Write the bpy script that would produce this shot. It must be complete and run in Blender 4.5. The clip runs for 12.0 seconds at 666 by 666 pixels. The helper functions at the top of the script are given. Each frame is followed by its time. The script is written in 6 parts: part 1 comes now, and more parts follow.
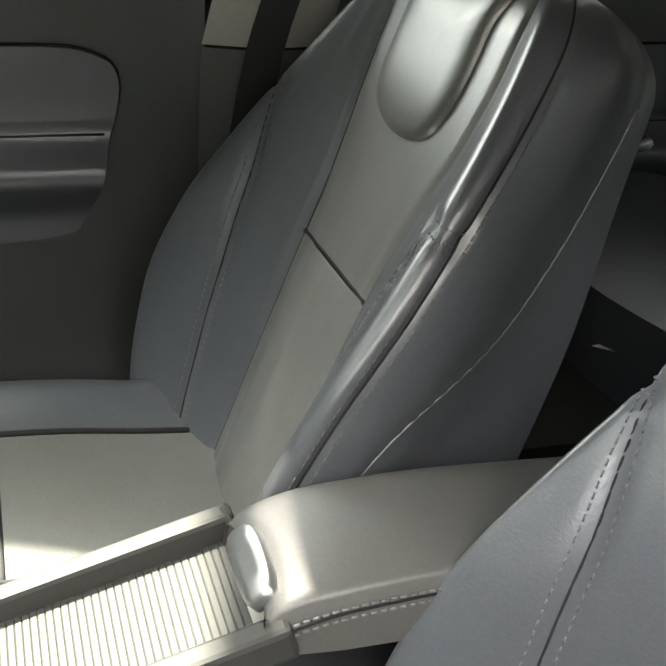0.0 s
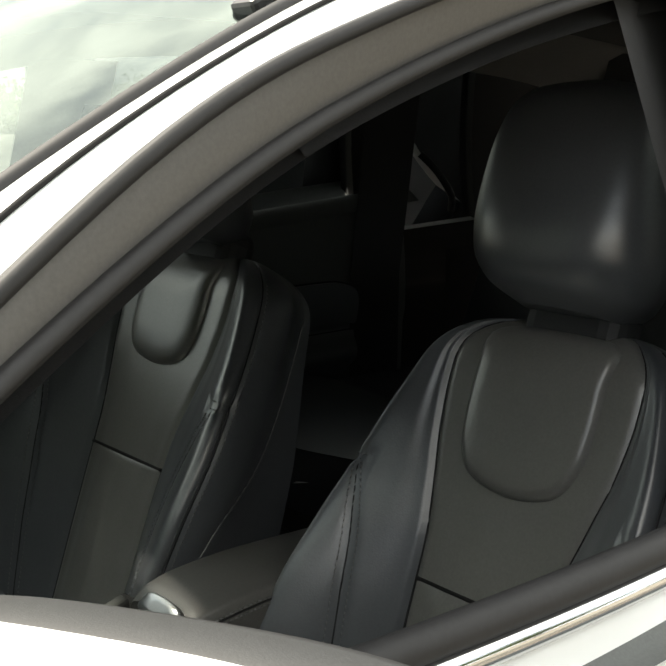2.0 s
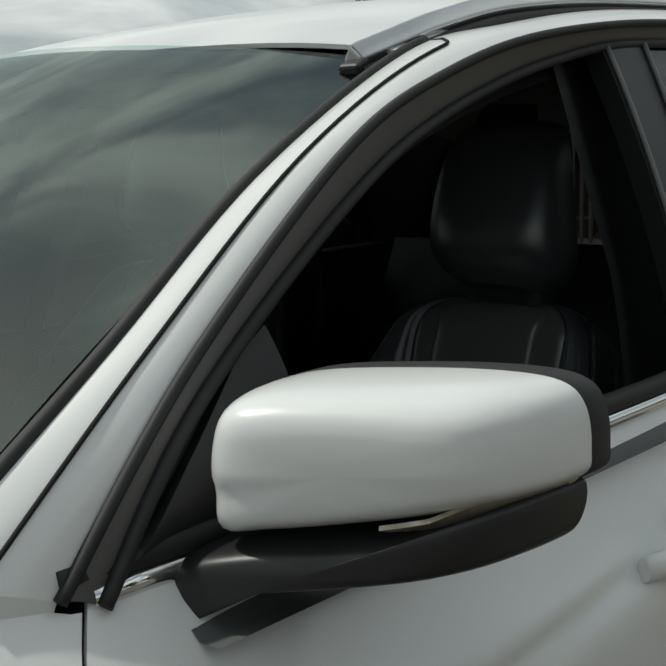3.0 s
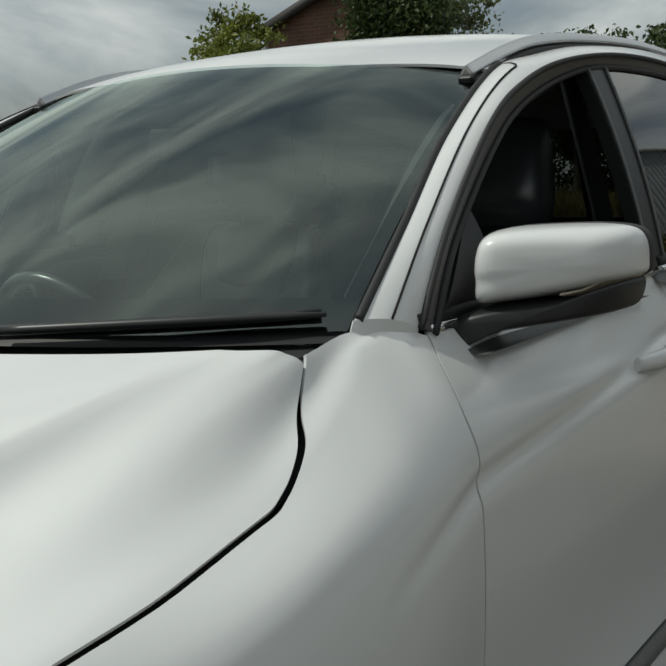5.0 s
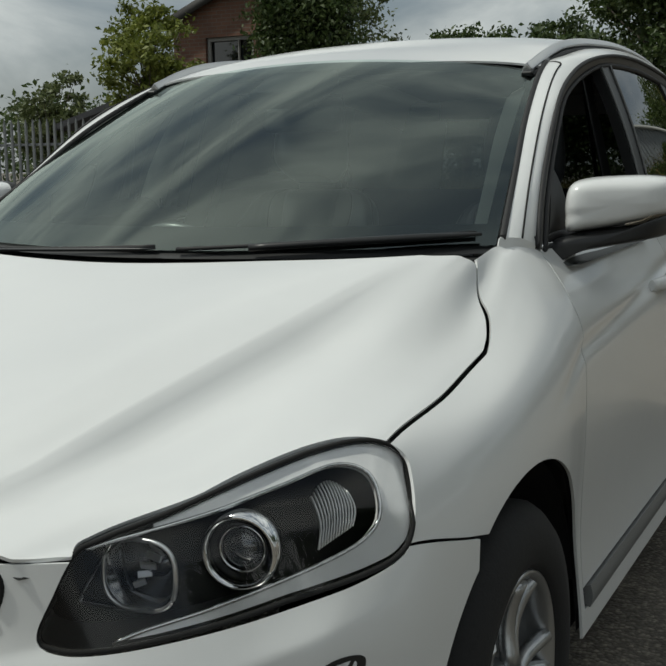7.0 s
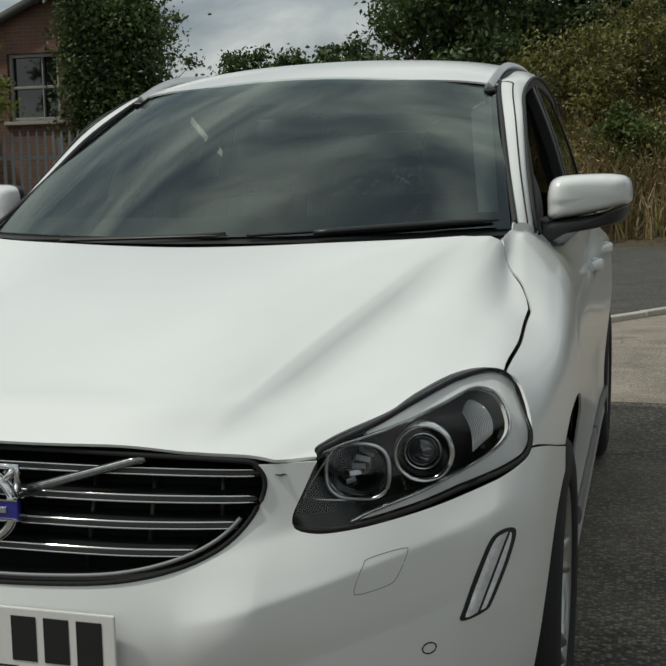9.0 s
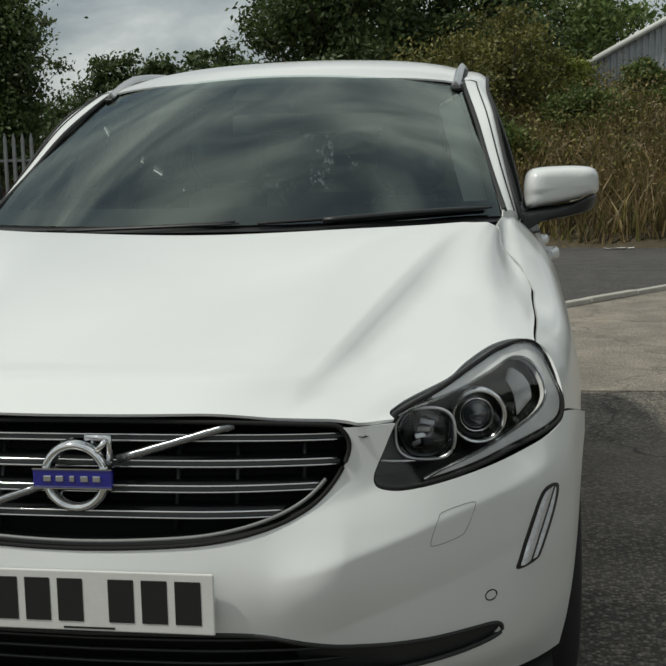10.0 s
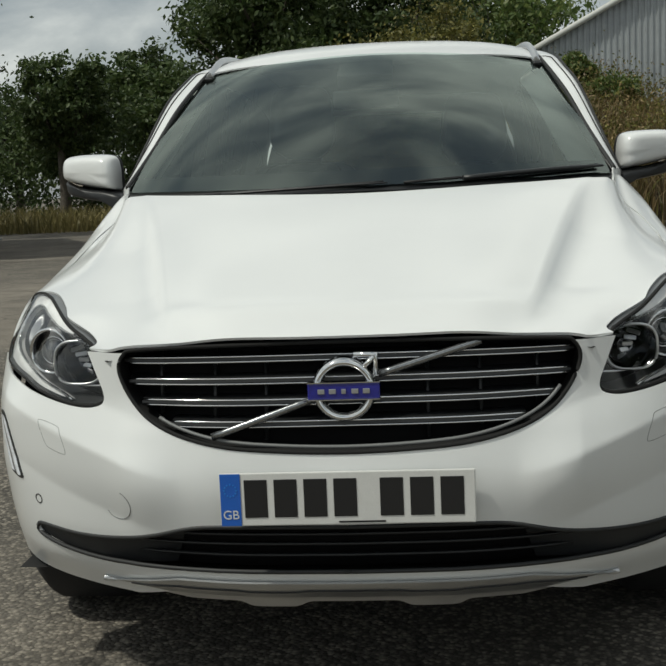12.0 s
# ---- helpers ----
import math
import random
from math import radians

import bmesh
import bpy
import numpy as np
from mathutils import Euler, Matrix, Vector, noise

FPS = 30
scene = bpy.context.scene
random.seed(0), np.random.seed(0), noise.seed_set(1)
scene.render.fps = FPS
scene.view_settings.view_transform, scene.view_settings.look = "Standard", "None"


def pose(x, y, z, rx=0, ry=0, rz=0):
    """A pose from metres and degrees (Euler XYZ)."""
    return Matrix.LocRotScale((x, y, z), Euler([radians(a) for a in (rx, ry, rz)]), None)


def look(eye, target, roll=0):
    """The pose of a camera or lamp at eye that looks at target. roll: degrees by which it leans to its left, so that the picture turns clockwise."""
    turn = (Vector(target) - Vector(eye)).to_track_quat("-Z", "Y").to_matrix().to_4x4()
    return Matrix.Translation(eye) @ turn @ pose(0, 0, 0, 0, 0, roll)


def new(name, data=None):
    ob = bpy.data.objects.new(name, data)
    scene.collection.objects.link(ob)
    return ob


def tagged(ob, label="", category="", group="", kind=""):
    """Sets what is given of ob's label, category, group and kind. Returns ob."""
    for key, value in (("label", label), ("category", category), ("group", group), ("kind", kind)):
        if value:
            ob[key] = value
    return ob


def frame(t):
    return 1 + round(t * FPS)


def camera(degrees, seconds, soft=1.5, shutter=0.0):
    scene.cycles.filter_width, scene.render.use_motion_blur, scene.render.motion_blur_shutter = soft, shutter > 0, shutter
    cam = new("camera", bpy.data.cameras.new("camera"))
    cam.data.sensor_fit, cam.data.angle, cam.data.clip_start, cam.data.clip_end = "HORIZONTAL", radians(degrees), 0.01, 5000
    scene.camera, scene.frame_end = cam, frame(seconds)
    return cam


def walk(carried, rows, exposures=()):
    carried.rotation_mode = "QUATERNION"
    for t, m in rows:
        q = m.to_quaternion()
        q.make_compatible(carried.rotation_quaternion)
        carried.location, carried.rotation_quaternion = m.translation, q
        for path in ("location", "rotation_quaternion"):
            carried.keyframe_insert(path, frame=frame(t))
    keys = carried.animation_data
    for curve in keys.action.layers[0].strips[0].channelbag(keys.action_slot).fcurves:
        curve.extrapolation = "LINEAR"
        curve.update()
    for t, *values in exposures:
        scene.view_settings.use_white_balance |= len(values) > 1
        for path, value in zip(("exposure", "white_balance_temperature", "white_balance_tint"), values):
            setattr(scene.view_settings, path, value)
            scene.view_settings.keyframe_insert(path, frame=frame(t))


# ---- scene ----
cam = camera(33.02, 12.0, soft=1.9)
EXPO = [(0.0, 4.3, 7100, 12), (1.0, 4.35, 7100, 11), (1.5, 4.0, 6900, 7), (2.0, 1.92, 7100, 7), (2.5, -0.14, 6550, 3), (2.8, -0.24, 6400, 3), (5.5, -0.46, 6400, 3), (9.5, -0.38, 6450, 3), (12.0, -0.31, 6500, 3)]
PATH = [
    (0, (0.788, 2.053, 1.403), (-0.934, 2.626, 0.562), 3.51),
    (0.5, (0.890, 2.038, 1.439), (-0.826, 2.723, 0.673), 2.85),
    (1, (1.045, 1.936, 1.455), (-0.662, 2.786, 0.853), 1.62),
    (1.5, (1.211, 1.764, 1.507), (-0.429, 2.814, 1.046), 0.20),
    (1.7, (1.225, 1.686, 1.494), (-0.373, 2.810, 1.067), 0.66),
    (2, (1.285, 1.540, 1.507), (-0.226, 2.790, 1.116), -0.72),
    (2.5, (1.355, 1.277, 1.499), (-0.023, 2.694, 1.191), -1.51),
    (2.7, (1.406, 1.177, 1.488), (0.051, 2.616, 1.182), -1.28),
    (4.3, (1.551, 0.346, 1.437), (0.428, 1.976, 1.151), -1.47),
    (4.5, (1.582, 0.235, 1.412), (0.468, 1.871, 1.122), -1.25),
    (5, (1.605, -0.012, 1.397), (0.527, 1.649, 1.120), -1.10),
    (5.5, (1.573, -0.270, 1.380), (0.552, 1.425, 1.092), -0.98),
    (6, (1.547, -0.488, 1.375), (0.583, 1.242, 1.090), -0.70),
    (6.5, (1.555, -0.736, 1.339), (0.639, 1.018, 1.049), -0.48),
    (7, (1.510, -0.913, 1.344), (0.615, 0.851, 1.051), -0.84),
    (8.8, (1.126, -1.539, 1.300), (0.558, 0.360, 1.029), -0.93),
    (9, (1.092, -1.584, 1.301), (0.556, 0.325, 1.036), -0.99),
    (9.5, (0.915, -1.694, 1.267), (0.545, 0.254, 1.009), -1.45),
    (10, (0.761, -1.807, 1.265), (0.459, 0.153, 1.007), -1.22),
    (10.5, (0.607, -1.963, 1.232), (0.365, 0.005, 0.972), -1.85),
    (11, (0.464, -2.059, 1.227), (0.235, -0.089, 0.972), -2.14),
    (11.5, (0.271, -2.133, 1.192), (0.084, -0.159, 0.933), -2.33),
    (12, (0.169, -2.187, 1.176), (0.005, -0.211, 0.914), -2.41),
]
walk(cam, [(t, look(eye, target, roll)) for t, eye, target, roll in PATH], exposures=EXPO)

# ---- daylight: a bright, half cloudy sky and a hazy sun from the car's front right ----
SUN_DIR = Vector((0.70, 0.44, -1.30)).normalized()
sun = new("sun", bpy.data.lights.new("sun", "SUN"))
sun.data.energy, sun.data.angle, sun.data.color = 3.0, radians(2.5), (1.0, 0.955, 0.88)
sun.matrix_world = look((-7.0, -4.4, 13.0), Vector((-7.0, -4.4, 13.0)) + SUN_DIR)
world = bpy.data.worlds.new("sky")
scene.world = world
world.use_nodes = True
wn, wl = world.node_tree.nodes, world.node_tree.links
wn.clear()
sky = wn.new("ShaderNodeTexSky")
sky.sky_type, sky.sun_disc, sky.sun_elevation, sky.sun_rotation = "NISHITA", False, radians(57.5), math.atan2(-0.70, -0.44)
sky.dust_density = 2.5
coord = wn.new("ShaderNodeTexCoord")
squash = wn.new("ShaderNodeMapping")
squash.inputs["Scale"].default_value = (1.0, 1.0, 2.6)
squash.inputs["Location"].default_value = (0.6, 0.35, 0.0)
clouds = wn.new("ShaderNodeTexNoise")
clouds.inputs["Scale"].default_value, clouds.inputs["Detail"].default_value, clouds.inputs["Roughness"].default_value = 2.3, 9, 0.55
clouds.inputs["Distortion"].default_value = 0.6
cover = wn.new("ShaderNodeValToRGB")
cover.color_ramp.elements[0].position, cover.color_ramp.elements[1].position = 0.34, 0.60
cover.color_ramp.elements[0].color, cover.color_ramp.elements[1].color = (0.35, 0.35, 0.35, 1), (1, 1, 1, 1)
shade = wn.new("ShaderNodeValToRGB")
shade.color_ramp.elements[0].position, shade.color_ramp.elements[1].position = 0.38, 0.68
shade.color_ramp.elements[0].color, shade.color_ramp.elements[1].color = (5.0, 5.3, 5.6, 1), (13.5, 13.5, 13.2, 1)
mixer = wn.new("ShaderNodeMix")
mixer.data_type = "RGBA"
back = wn.new("ShaderNodeBackground")
back.inputs["Strength"].default_value = 0.085
wout = wn.new("ShaderNodeOutputWorld")
wl.new(coord.outputs["Generated"], squash.inputs["Vector"])
wl.new(squash.outputs["Vector"], clouds.inputs["Vector"])
wl.new(clouds.outputs["Fac"], cover.inputs["Fac"])
wl.new(clouds.outputs["Fac"], shade.inputs["Fac"])
wl.new(cover.outputs["Color"], mixer.inputs["Factor"])
wl.new(sky.outputs["Color"], mixer.inputs["A"])
wl.new(shade.outputs["Color"], mixer.inputs["B"])
wl.new(mixer.outputs["Result"], back.inputs["Color"])
wl.new(back.outputs["Background"], wout.inputs["Surface"])


# ---- helpers ----
def spline(xs, vs):
    """A smooth function through the values vs at xs, with no overshoot; straight past the ends."""
    xs, vs = np.array(xs, float), np.array(vs, float)
    h = np.diff(xs)
    d = np.diff(vs) / h
    m = np.empty(len(xs))
    m[0], m[-1] = d[0], d[-1]
    for k in range(1, len(xs) - 1):
        if d[k - 1] * d[k] <= 0:
            m[k] = 0
        else:
            w1, w2 = 2 * h[k] + h[k - 1], h[k] + 2 * h[k - 1]
            m[k] = (w1 + w2) / (w1 / d[k - 1] + w2 / d[k])

    def value(x):
        k = min(max(int(np.searchsorted(xs, x)) - 1, 0), len(h) - 1)
        if x <= xs[0]:
            return float(vs[0] + (x - xs[0]) * m[0])
        if x >= xs[-1]:
            return float(vs[-1] + (x - xs[-1]) * m[-1])
        s = (x - xs[k]) / h[k]
        return float((1 + 2 * s) * (1 - s) ** 2 * vs[k] + s * (1 - s) ** 2 * h[k] * m[k] + s * s * (3 - 2 * s) * vs[k + 1] + s * s * (s - 1) * h[k] * m[k + 1])

    return value


def catmull(points, t):
    """The point at t (0 to 1) along a smooth line through the points."""
    p = [Vector(q) for q in points]
    n = len(p) - 1
    u = min(max(t, 0.0), 1.0) * n
    k = min(int(u), n - 1)
    s = u - k
    a, b, c, d = p[max(k - 1, 0)], p[k], p[k + 1], p[min(k + 2, n)]
    return 0.5 * (2 * b + (c - a) * s + (2 * a - 5 * b + 4 * c - d) * s * s + (3 * b - a - 3 * c + d) * s ** 3)


def lazy(get, n, u):
    """The same for the points get(0) to get(n), at u from 0 to n; only the four near ones are worked out."""
    u = min(max(u, 0.0), n)
    k = min(int(u), n - 1)
    s = u - k
    b, c = Vector(get(k)), Vector(get(k + 1))
    a = Vector(get(k - 1)) if k > 0 else b
    d = Vector(get(k + 2)) if k + 2 <= n else c
    return 0.5 * (2 * b + (c - a) * s + (2 * a - 5 * b + 4 * c - d) * s * s + (3 * b - a - 3 * c + d) * s ** 3)


def curve(points, n, closed=False):
    if closed:
        pts = list(points)
        m = len(pts)
        ring = pts[-2:] + pts + pts[:2]
        out = []
        for i in range(n):
            u = 2 + i / n * m
            out.append(catmull(ring, u / (len(ring) - 1)))
        return out
    return [catmull(points, i / (n - 1)) for i in range(n)]


OUTLINES = {}


def inside(poly, x, z):
    """Signed distance to a closed outline: positive within."""
    key = tuple(map(tuple, poly[:3])) + (len(poly),)
    if key not in OUTLINES:
        a = np.array([(q[0], q[1]) for q in poly], float)
        b = np.roll(a, -1, axis=0)
        d = b - a
        OUTLINES[key] = (a[:, 0], a[:, 1], b[:, 1], d[:, 0], d[:, 1], (d * d).sum(1) + 1e-12, a.min(0), a.max(0))
    ax, az, bz, dx, dz, dd, low, high = OUTLINES[key]
    off = max(low[0] - x, x - high[0], low[1] - z, z - high[1])
    if off > 0.08:
        return -off
    px, pz = x - ax, z - az
    s = np.clip((px * dx + pz * dz) / dd, 0, 1)
    near = math.sqrt(((px - s * dx) ** 2 + (pz - s * dz) ** 2).min())
    cross = (az > z) != (bz > z)
    odd = np.count_nonzero(cross & (px < pz / np.where(cross, dz, 1) * dx)) % 2
    return near if odd else -near


def sheet(surf, us, vs, keep=(), flip=False, bm=None):
    """A smooth sheet of surf(u, v), trimmed to where every function in keep of the point is positive."""
    bm = bm or bmesh.new()
    made, cache = {}, {}

    def at(u, v):
        key = (round(u, 6), round(v, 6))
        if key not in cache:
            p = Vector(surf(u, v))
            cache[key] = (p, [k(p) for k in keep])
        return cache[key]

    def vert(u, v):
        p = at(u, v)[0]
        key = tuple(round(c, 5) for c in p)
        if key not in made:
            made[key] = bm.verts.new(p)
        return made[key]

    for i in range(len(us) - 1):
        for j in range(len(vs) - 1):
            poly = [(us[i], vs[j]), (us[i + 1], vs[j]), (us[i + 1], vs[j + 1]), (us[i], vs[j + 1])]
            for k in range(len(keep)):
                val = [at(*q)[1][k] for q in poly]
                if min(val) >= 0:
                    continue
                if max(val) <= 0:
                    poly = []
                    break
                cut = []
                for a in range(len(poly)):
                    b = (a + 1) % len(poly)
                    if val[a] >= 0:
                        cut.append(poly[a])
                    if (val[a] > 0 > val[b]) or (val[a] < 0 < val[b]):
                        lo, hi = (poly[a], poly[b]) if val[a] > 0 else (poly[b], poly[a])
                        s0, s1 = 0.0, 1.0
                        for _ in range(7):
                            s = (s0 + s1) / 2
                            q = (lo[0] + s * (hi[0] - lo[0]), lo[1] + s * (hi[1] - lo[1]))
                            if keep[k](Vector(surf(*q))) > 0:
                                s0 = s
                            else:
                                s1 = s
                        cut.append((lo[0] + s0 * (hi[0] - lo[0]), lo[1] + s0 * (hi[1] - lo[1])))
                poly = cut
                if len(poly) < 3:
                    break
            if len(poly) < 3:
                continue
            ring = []
            for q in poly:
                w = vert(*q)
                if w not in ring:
                    ring.append(w)
            if len(ring) > 2:
                try:
                    face = bm.faces.new(ring[::-1] if flip else ring)
                    face.smooth = True
                except ValueError:
                    pass
    return bm


def steps(a, b, n):
    return [a + (b - a) * i / n for i in range(n + 1)]


def mirrored(bm, both=True):
    """Adds the mirror image in x."""
    geo = bmesh.ops.duplicate(bm, geom=bm.verts[:] + bm.edges[:] + bm.faces[:])["geom"]
    vs = [g for g in geo if isinstance(g, bmesh.types.BMVert)]
    fs = [g for g in geo if isinstance(g, bmesh.types.BMFace)]
    for v in vs:
        v.co.x = -v.co.x
    bmesh.ops.reverse_faces(bm, faces=fs)
    bmesh.ops.remove_doubles(bm, verts=bm.verts[:], dist=0.0004)
    return bm


def flipped(bm):
    """The mirror image in x, as a mesh of its own."""
    out = bm.copy()
    for v in out.verts:
        v.co.x = -v.co.x
    bmesh.ops.reverse_faces(out, faces=out.faces[:])
    return out


def thick(bm, d):
    """Gives a sheet the thickness d, inwards (away from the side that its faces look to)."""
    bmesh.ops.recalc_face_normals(bm, faces=bm.faces[:])
    c = sum((f.calc_center_median() * f.calc_area() for f in bm.faces), Vector()) / max(sum(f.calc_area() for f in bm.faces), 1e-9)
    core = Vector((0, min(max(c.y, 1.2), 4.0), 0.8))
    if sum((f.calc_center_median() - core).dot(f.normal) * f.calc_area() for f in bm.faces) < 0:
        bmesh.ops.reverse_faces(bm, faces=bm.faces[:])
    bm.normal_update()
    faces, rim = bm.faces[:], [e for e in bm.edges if len(e.link_faces) == 1]
    twin = {v: bm.verts.new(v.co - v.normal * d) for v in bm.verts[:]}
    for e in rim:
        a, b = e.verts
        f = e.link_faces[0]
        order = [v for v in f.verts]
        if order[(order.index(a) + 1) % len(order)] is not b:
            a, b = b, a
        wall = bm.faces.new((b, a, twin[a], twin[b]))
        for edge in wall.edges:
            edge.smooth = False
    for f in faces:
        bm.faces.new([twin[v] for v in reversed(f.verts)]).smooth = True
    return bm


def tube(points, radius, sides=8, closed=False, bm=None, flat=1.0, up=None):
    """A round or flattened bar along the points; radius may be a function of 0 to 1."""
    bm = bm or bmesh.new()
    pts = [Vector(p) for p in points]
    n = len(pts)
    rings = []
    for i, p in enumerate(pts):
        a, b = (pts[i - 1], pts[(i + 1) % n]) if closed else (pts[max(i - 1, 0)], pts[min(i + 1, n - 1)])
        d = (b - a).normalized()
        ref = Vector(up) if up else (Vector((0, 0, 1)) if abs(d.z) < 0.9 else Vector((1, 0, 0)))
        s = d.cross(ref).normalized()
        w = s.cross(d).normalized()
        r = radius(i / max(n - 1, 1)) if callable(radius) else radius
        rings.append([bm.verts.new(p + r * (math.cos(k * math.tau / sides) * s + flat * math.sin(k * math.tau / sides) * w)) for k in range(sides)])
    for i in range(n if closed else n - 1):
        a, b = rings[i], rings[(i + 1) % n]
        for k in range(sides):
            f = bm.faces.new((a[k], b[k], b[(k + 1) % sides], a[(k + 1) % sides]))
            f.smooth = True
    if not closed:
        bm.faces.new(rings[0])
        bm.faces.new(rings[-1][::-1])
    return bm


def box(size, at=(0, 0, 0), turn=(0, 0, 0), bevel=0.0, bm=None, segments=2):
    """A box with rounded edges, added to bm."""
    one = bmesh.new()
    bmesh.ops.create_cube(one, size=1.0)
    for v in one.verts:
        v.co = Vector((v.co.x * size[0], v.co.y * size[1], v.co.z * size[2]))
    if bevel:
        bmesh.ops.bevel(one, geom=one.edges[:], offset=bevel, segments=segments, affect="EDGES", profile=0.5)
    one.transform(pose(*at, *turn))
    if bm is None:
        return one
    return join(bm, one)


def join(bm, other):
    me = bpy.data.meshes.new("tmp")
    other.to_mesh(me)
    bm.from_mesh(me)
    bpy.data.meshes.remove(me)
    other.free()
    return bm


def lathe(profile, n=32, axis="x", bm=None):
    """A turned shape: profile of (distance along the axis, radius)."""
    bm = bm or bmesh.new()
    rings = []
    for a, r in profile:
        ring = []
        for k in range(n):
            c, s = r * math.cos(k * math.tau / n), r * math.sin(k * math.tau / n)
            ring.append(bm.verts.new((a, c, s) if axis == "x" else (c, a, s) if axis == "y" else (c, s, a)))
        rings.append(ring)
    for i in range(len(rings) - 1):
        for k in range(n):
            f = bm.faces.new((rings[i][k], rings[i][(k + 1) % n], rings[i + 1][(k + 1) % n], rings[i + 1][k]))
            f.smooth = True
    return bm


def part(name, bm, material, parent=None, label="", smooth=None, solid=0.0):
    """Links a bmesh as one mesh object under a thing."""
    me = bpy.data.meshes.new(name)
    bmesh.ops.recalc_face_normals(bm, faces=bm.faces[:]) if smooth is None else None
    bm.to_mesh(me)
    bm.free()
    me.materials.append(material)
    ob = new(name, me)
    if parent:
        ob.parent = parent
    if solid:
        m = ob.modifiers.new("thickness", "SOLIDIFY")
        m.thickness, m.offset = solid, -1
    if label:
        ob["label"] = label
    return ob


def thing(name, at, label, category, group="", kind=""):
    ob = new(name)
    ob.empty_display_size = 0.1
    ob.location = at
    return tagged(ob, label, category, group, kind)


# ---- materials ----
def material(name, color, rough=0.5, metal=0.0, coat=0.0, spec=0.5, grain=0.0, scale=60.0, bump=0.0, stain=0.0, stain_scale=3.0, space="Object", spread=0.0, coat_rough=0.04):
    m = bpy.data.materials.new(name)
    m.use_nodes = True
    nt = m.node_tree
    b = nt.nodes["Principled BSDF"]
    b.inputs["Roughness"].default_value, b.inputs["Metallic"].default_value = rough, metal
    b.inputs["Coat Weight"].default_value, b.inputs["Specular IOR Level"].default_value = coat, spec
    b.inputs["Coat Roughness"].default_value = coat_rough
    b.inputs["Base Color"].default_value = (*color, 1)
    if grain or stain or bump or spread:
        tc = nt.nodes.new("ShaderNodeTexCoord")
        out = None
        col = nt.nodes.new("ShaderNodeRGB")
        col.outputs[0].default_value = (*color, 1)
        last = col.outputs[0]
        for amount, sc, det in ((grain, scale, 6), (stain, stain_scale, 5)):
            if not amount:
                continue
            n = nt.nodes.new("ShaderNodeTexNoise")
            n.inputs["Scale"].default_value, n.inputs["Detail"].default_value = sc, det
            n.inputs["Roughness"].default_value = 0.65
            nt.links.new(tc.outputs[space], n.inputs["Vector"])
            r = nt.nodes.new("ShaderNodeMapRange")
            r.inputs["From Min"].default_value, r.inputs["From Max"].default_value = 0.3, 0.7
            r.inputs["To Min"].default_value, r.inputs["To Max"].default_value = 1 - amount, 1 + amount * 0.6
            nt.links.new(n.outputs["Fac"], r.inputs["Value"])
            mul = nt.nodes.new("ShaderNodeMix")
            mul.data_type, mul.blend_type = "RGBA", "MULTIPLY"
            mul.inputs["Factor"].default_value = 1
            nt.links.new(last, mul.inputs["A"])
            nt.links.new(r.outputs["Result"], mul.inputs["B"])
            last = mul.outputs["Result"]
        if spread:
            g = nt.nodes.new("ShaderNodeNewGeometry")
            r = nt.nodes.new("ShaderNodeMapRange")
            r.inputs["To Min"].default_value, r.inputs["To Max"].default_value = 1 - spread, 1 + spread
            nt.links.new(g.outputs["Random Per Island"], r.inputs["Value"])
            mul = nt.nodes.new("ShaderNodeMix")
            mul.data_type, mul.blend_type = "RGBA", "MULTIPLY"
            mul.inputs["Factor"].default_value = 1
            nt.links.new(last, mul.inputs["A"])
            nt.links.new(r.outputs["Result"], mul.inputs["B"])
            last = mul.outputs["Result"]
        nt.links.new(last, b.inputs["Base Color"])
        if bump:
            n = nt.nodes.new("ShaderNodeTexNoise")
            n.inputs["Scale"].default_value, n.inputs["Detail"].default_value = scale * 1.7, 5
            nt.links.new(tc.outputs[space], n.inputs["Vector"])
            bp = nt.nodes.new("ShaderNodeBump")
            bp.inputs["Strength"].default_value, bp.inputs["Distance"].default_value = bump, 0.6 / scale
            nt.links.new(n.outputs["Fac"], bp.inputs["Height"])
            nt.links.new(bp.outputs["Normal"], b.inputs["Normal"])
    return m


def glass(name, tint=(0.9, 0.95, 0.93), clear=0.8, rough=0.0, ior=1.55, gloss=(1, 1, 1)):
    """A thin pane: it mirrors by its Fresnel gloss and lets the rest through, tinted."""
    m = bpy.data.materials.new(name)
    m.use_nodes = True
    nt = m.node_tree
    nt.nodes.remove(nt.nodes["Principled BSDF"])
    t = nt.nodes.new("ShaderNodeBsdfTransparent")
    t.inputs["Color"].default_value = (*[c * clear for c in tint], 1)
    g = nt.nodes.new("ShaderNodeBsdfGlossy")
    g.inputs["Roughness"].default_value = rough
    g.inputs["Color"].default_value = (*gloss, 1)
    fr = nt.nodes.new("ShaderNodeFresnel")
    fr.inputs["IOR"].default_value = ior
    mx = nt.nodes.new("ShaderNodeMixShader")
    nt.links.new(fr.outputs["Fac"], mx.inputs["Fac"])
    nt.links.new(t.outputs["BSDF"], mx.inputs[1])
    nt.links.new(g.outputs["BSDF"], mx.inputs[2])
    nt.links.new(mx.outputs["Shader"], nt.nodes["Material Output"].inputs["Surface"])
    return m


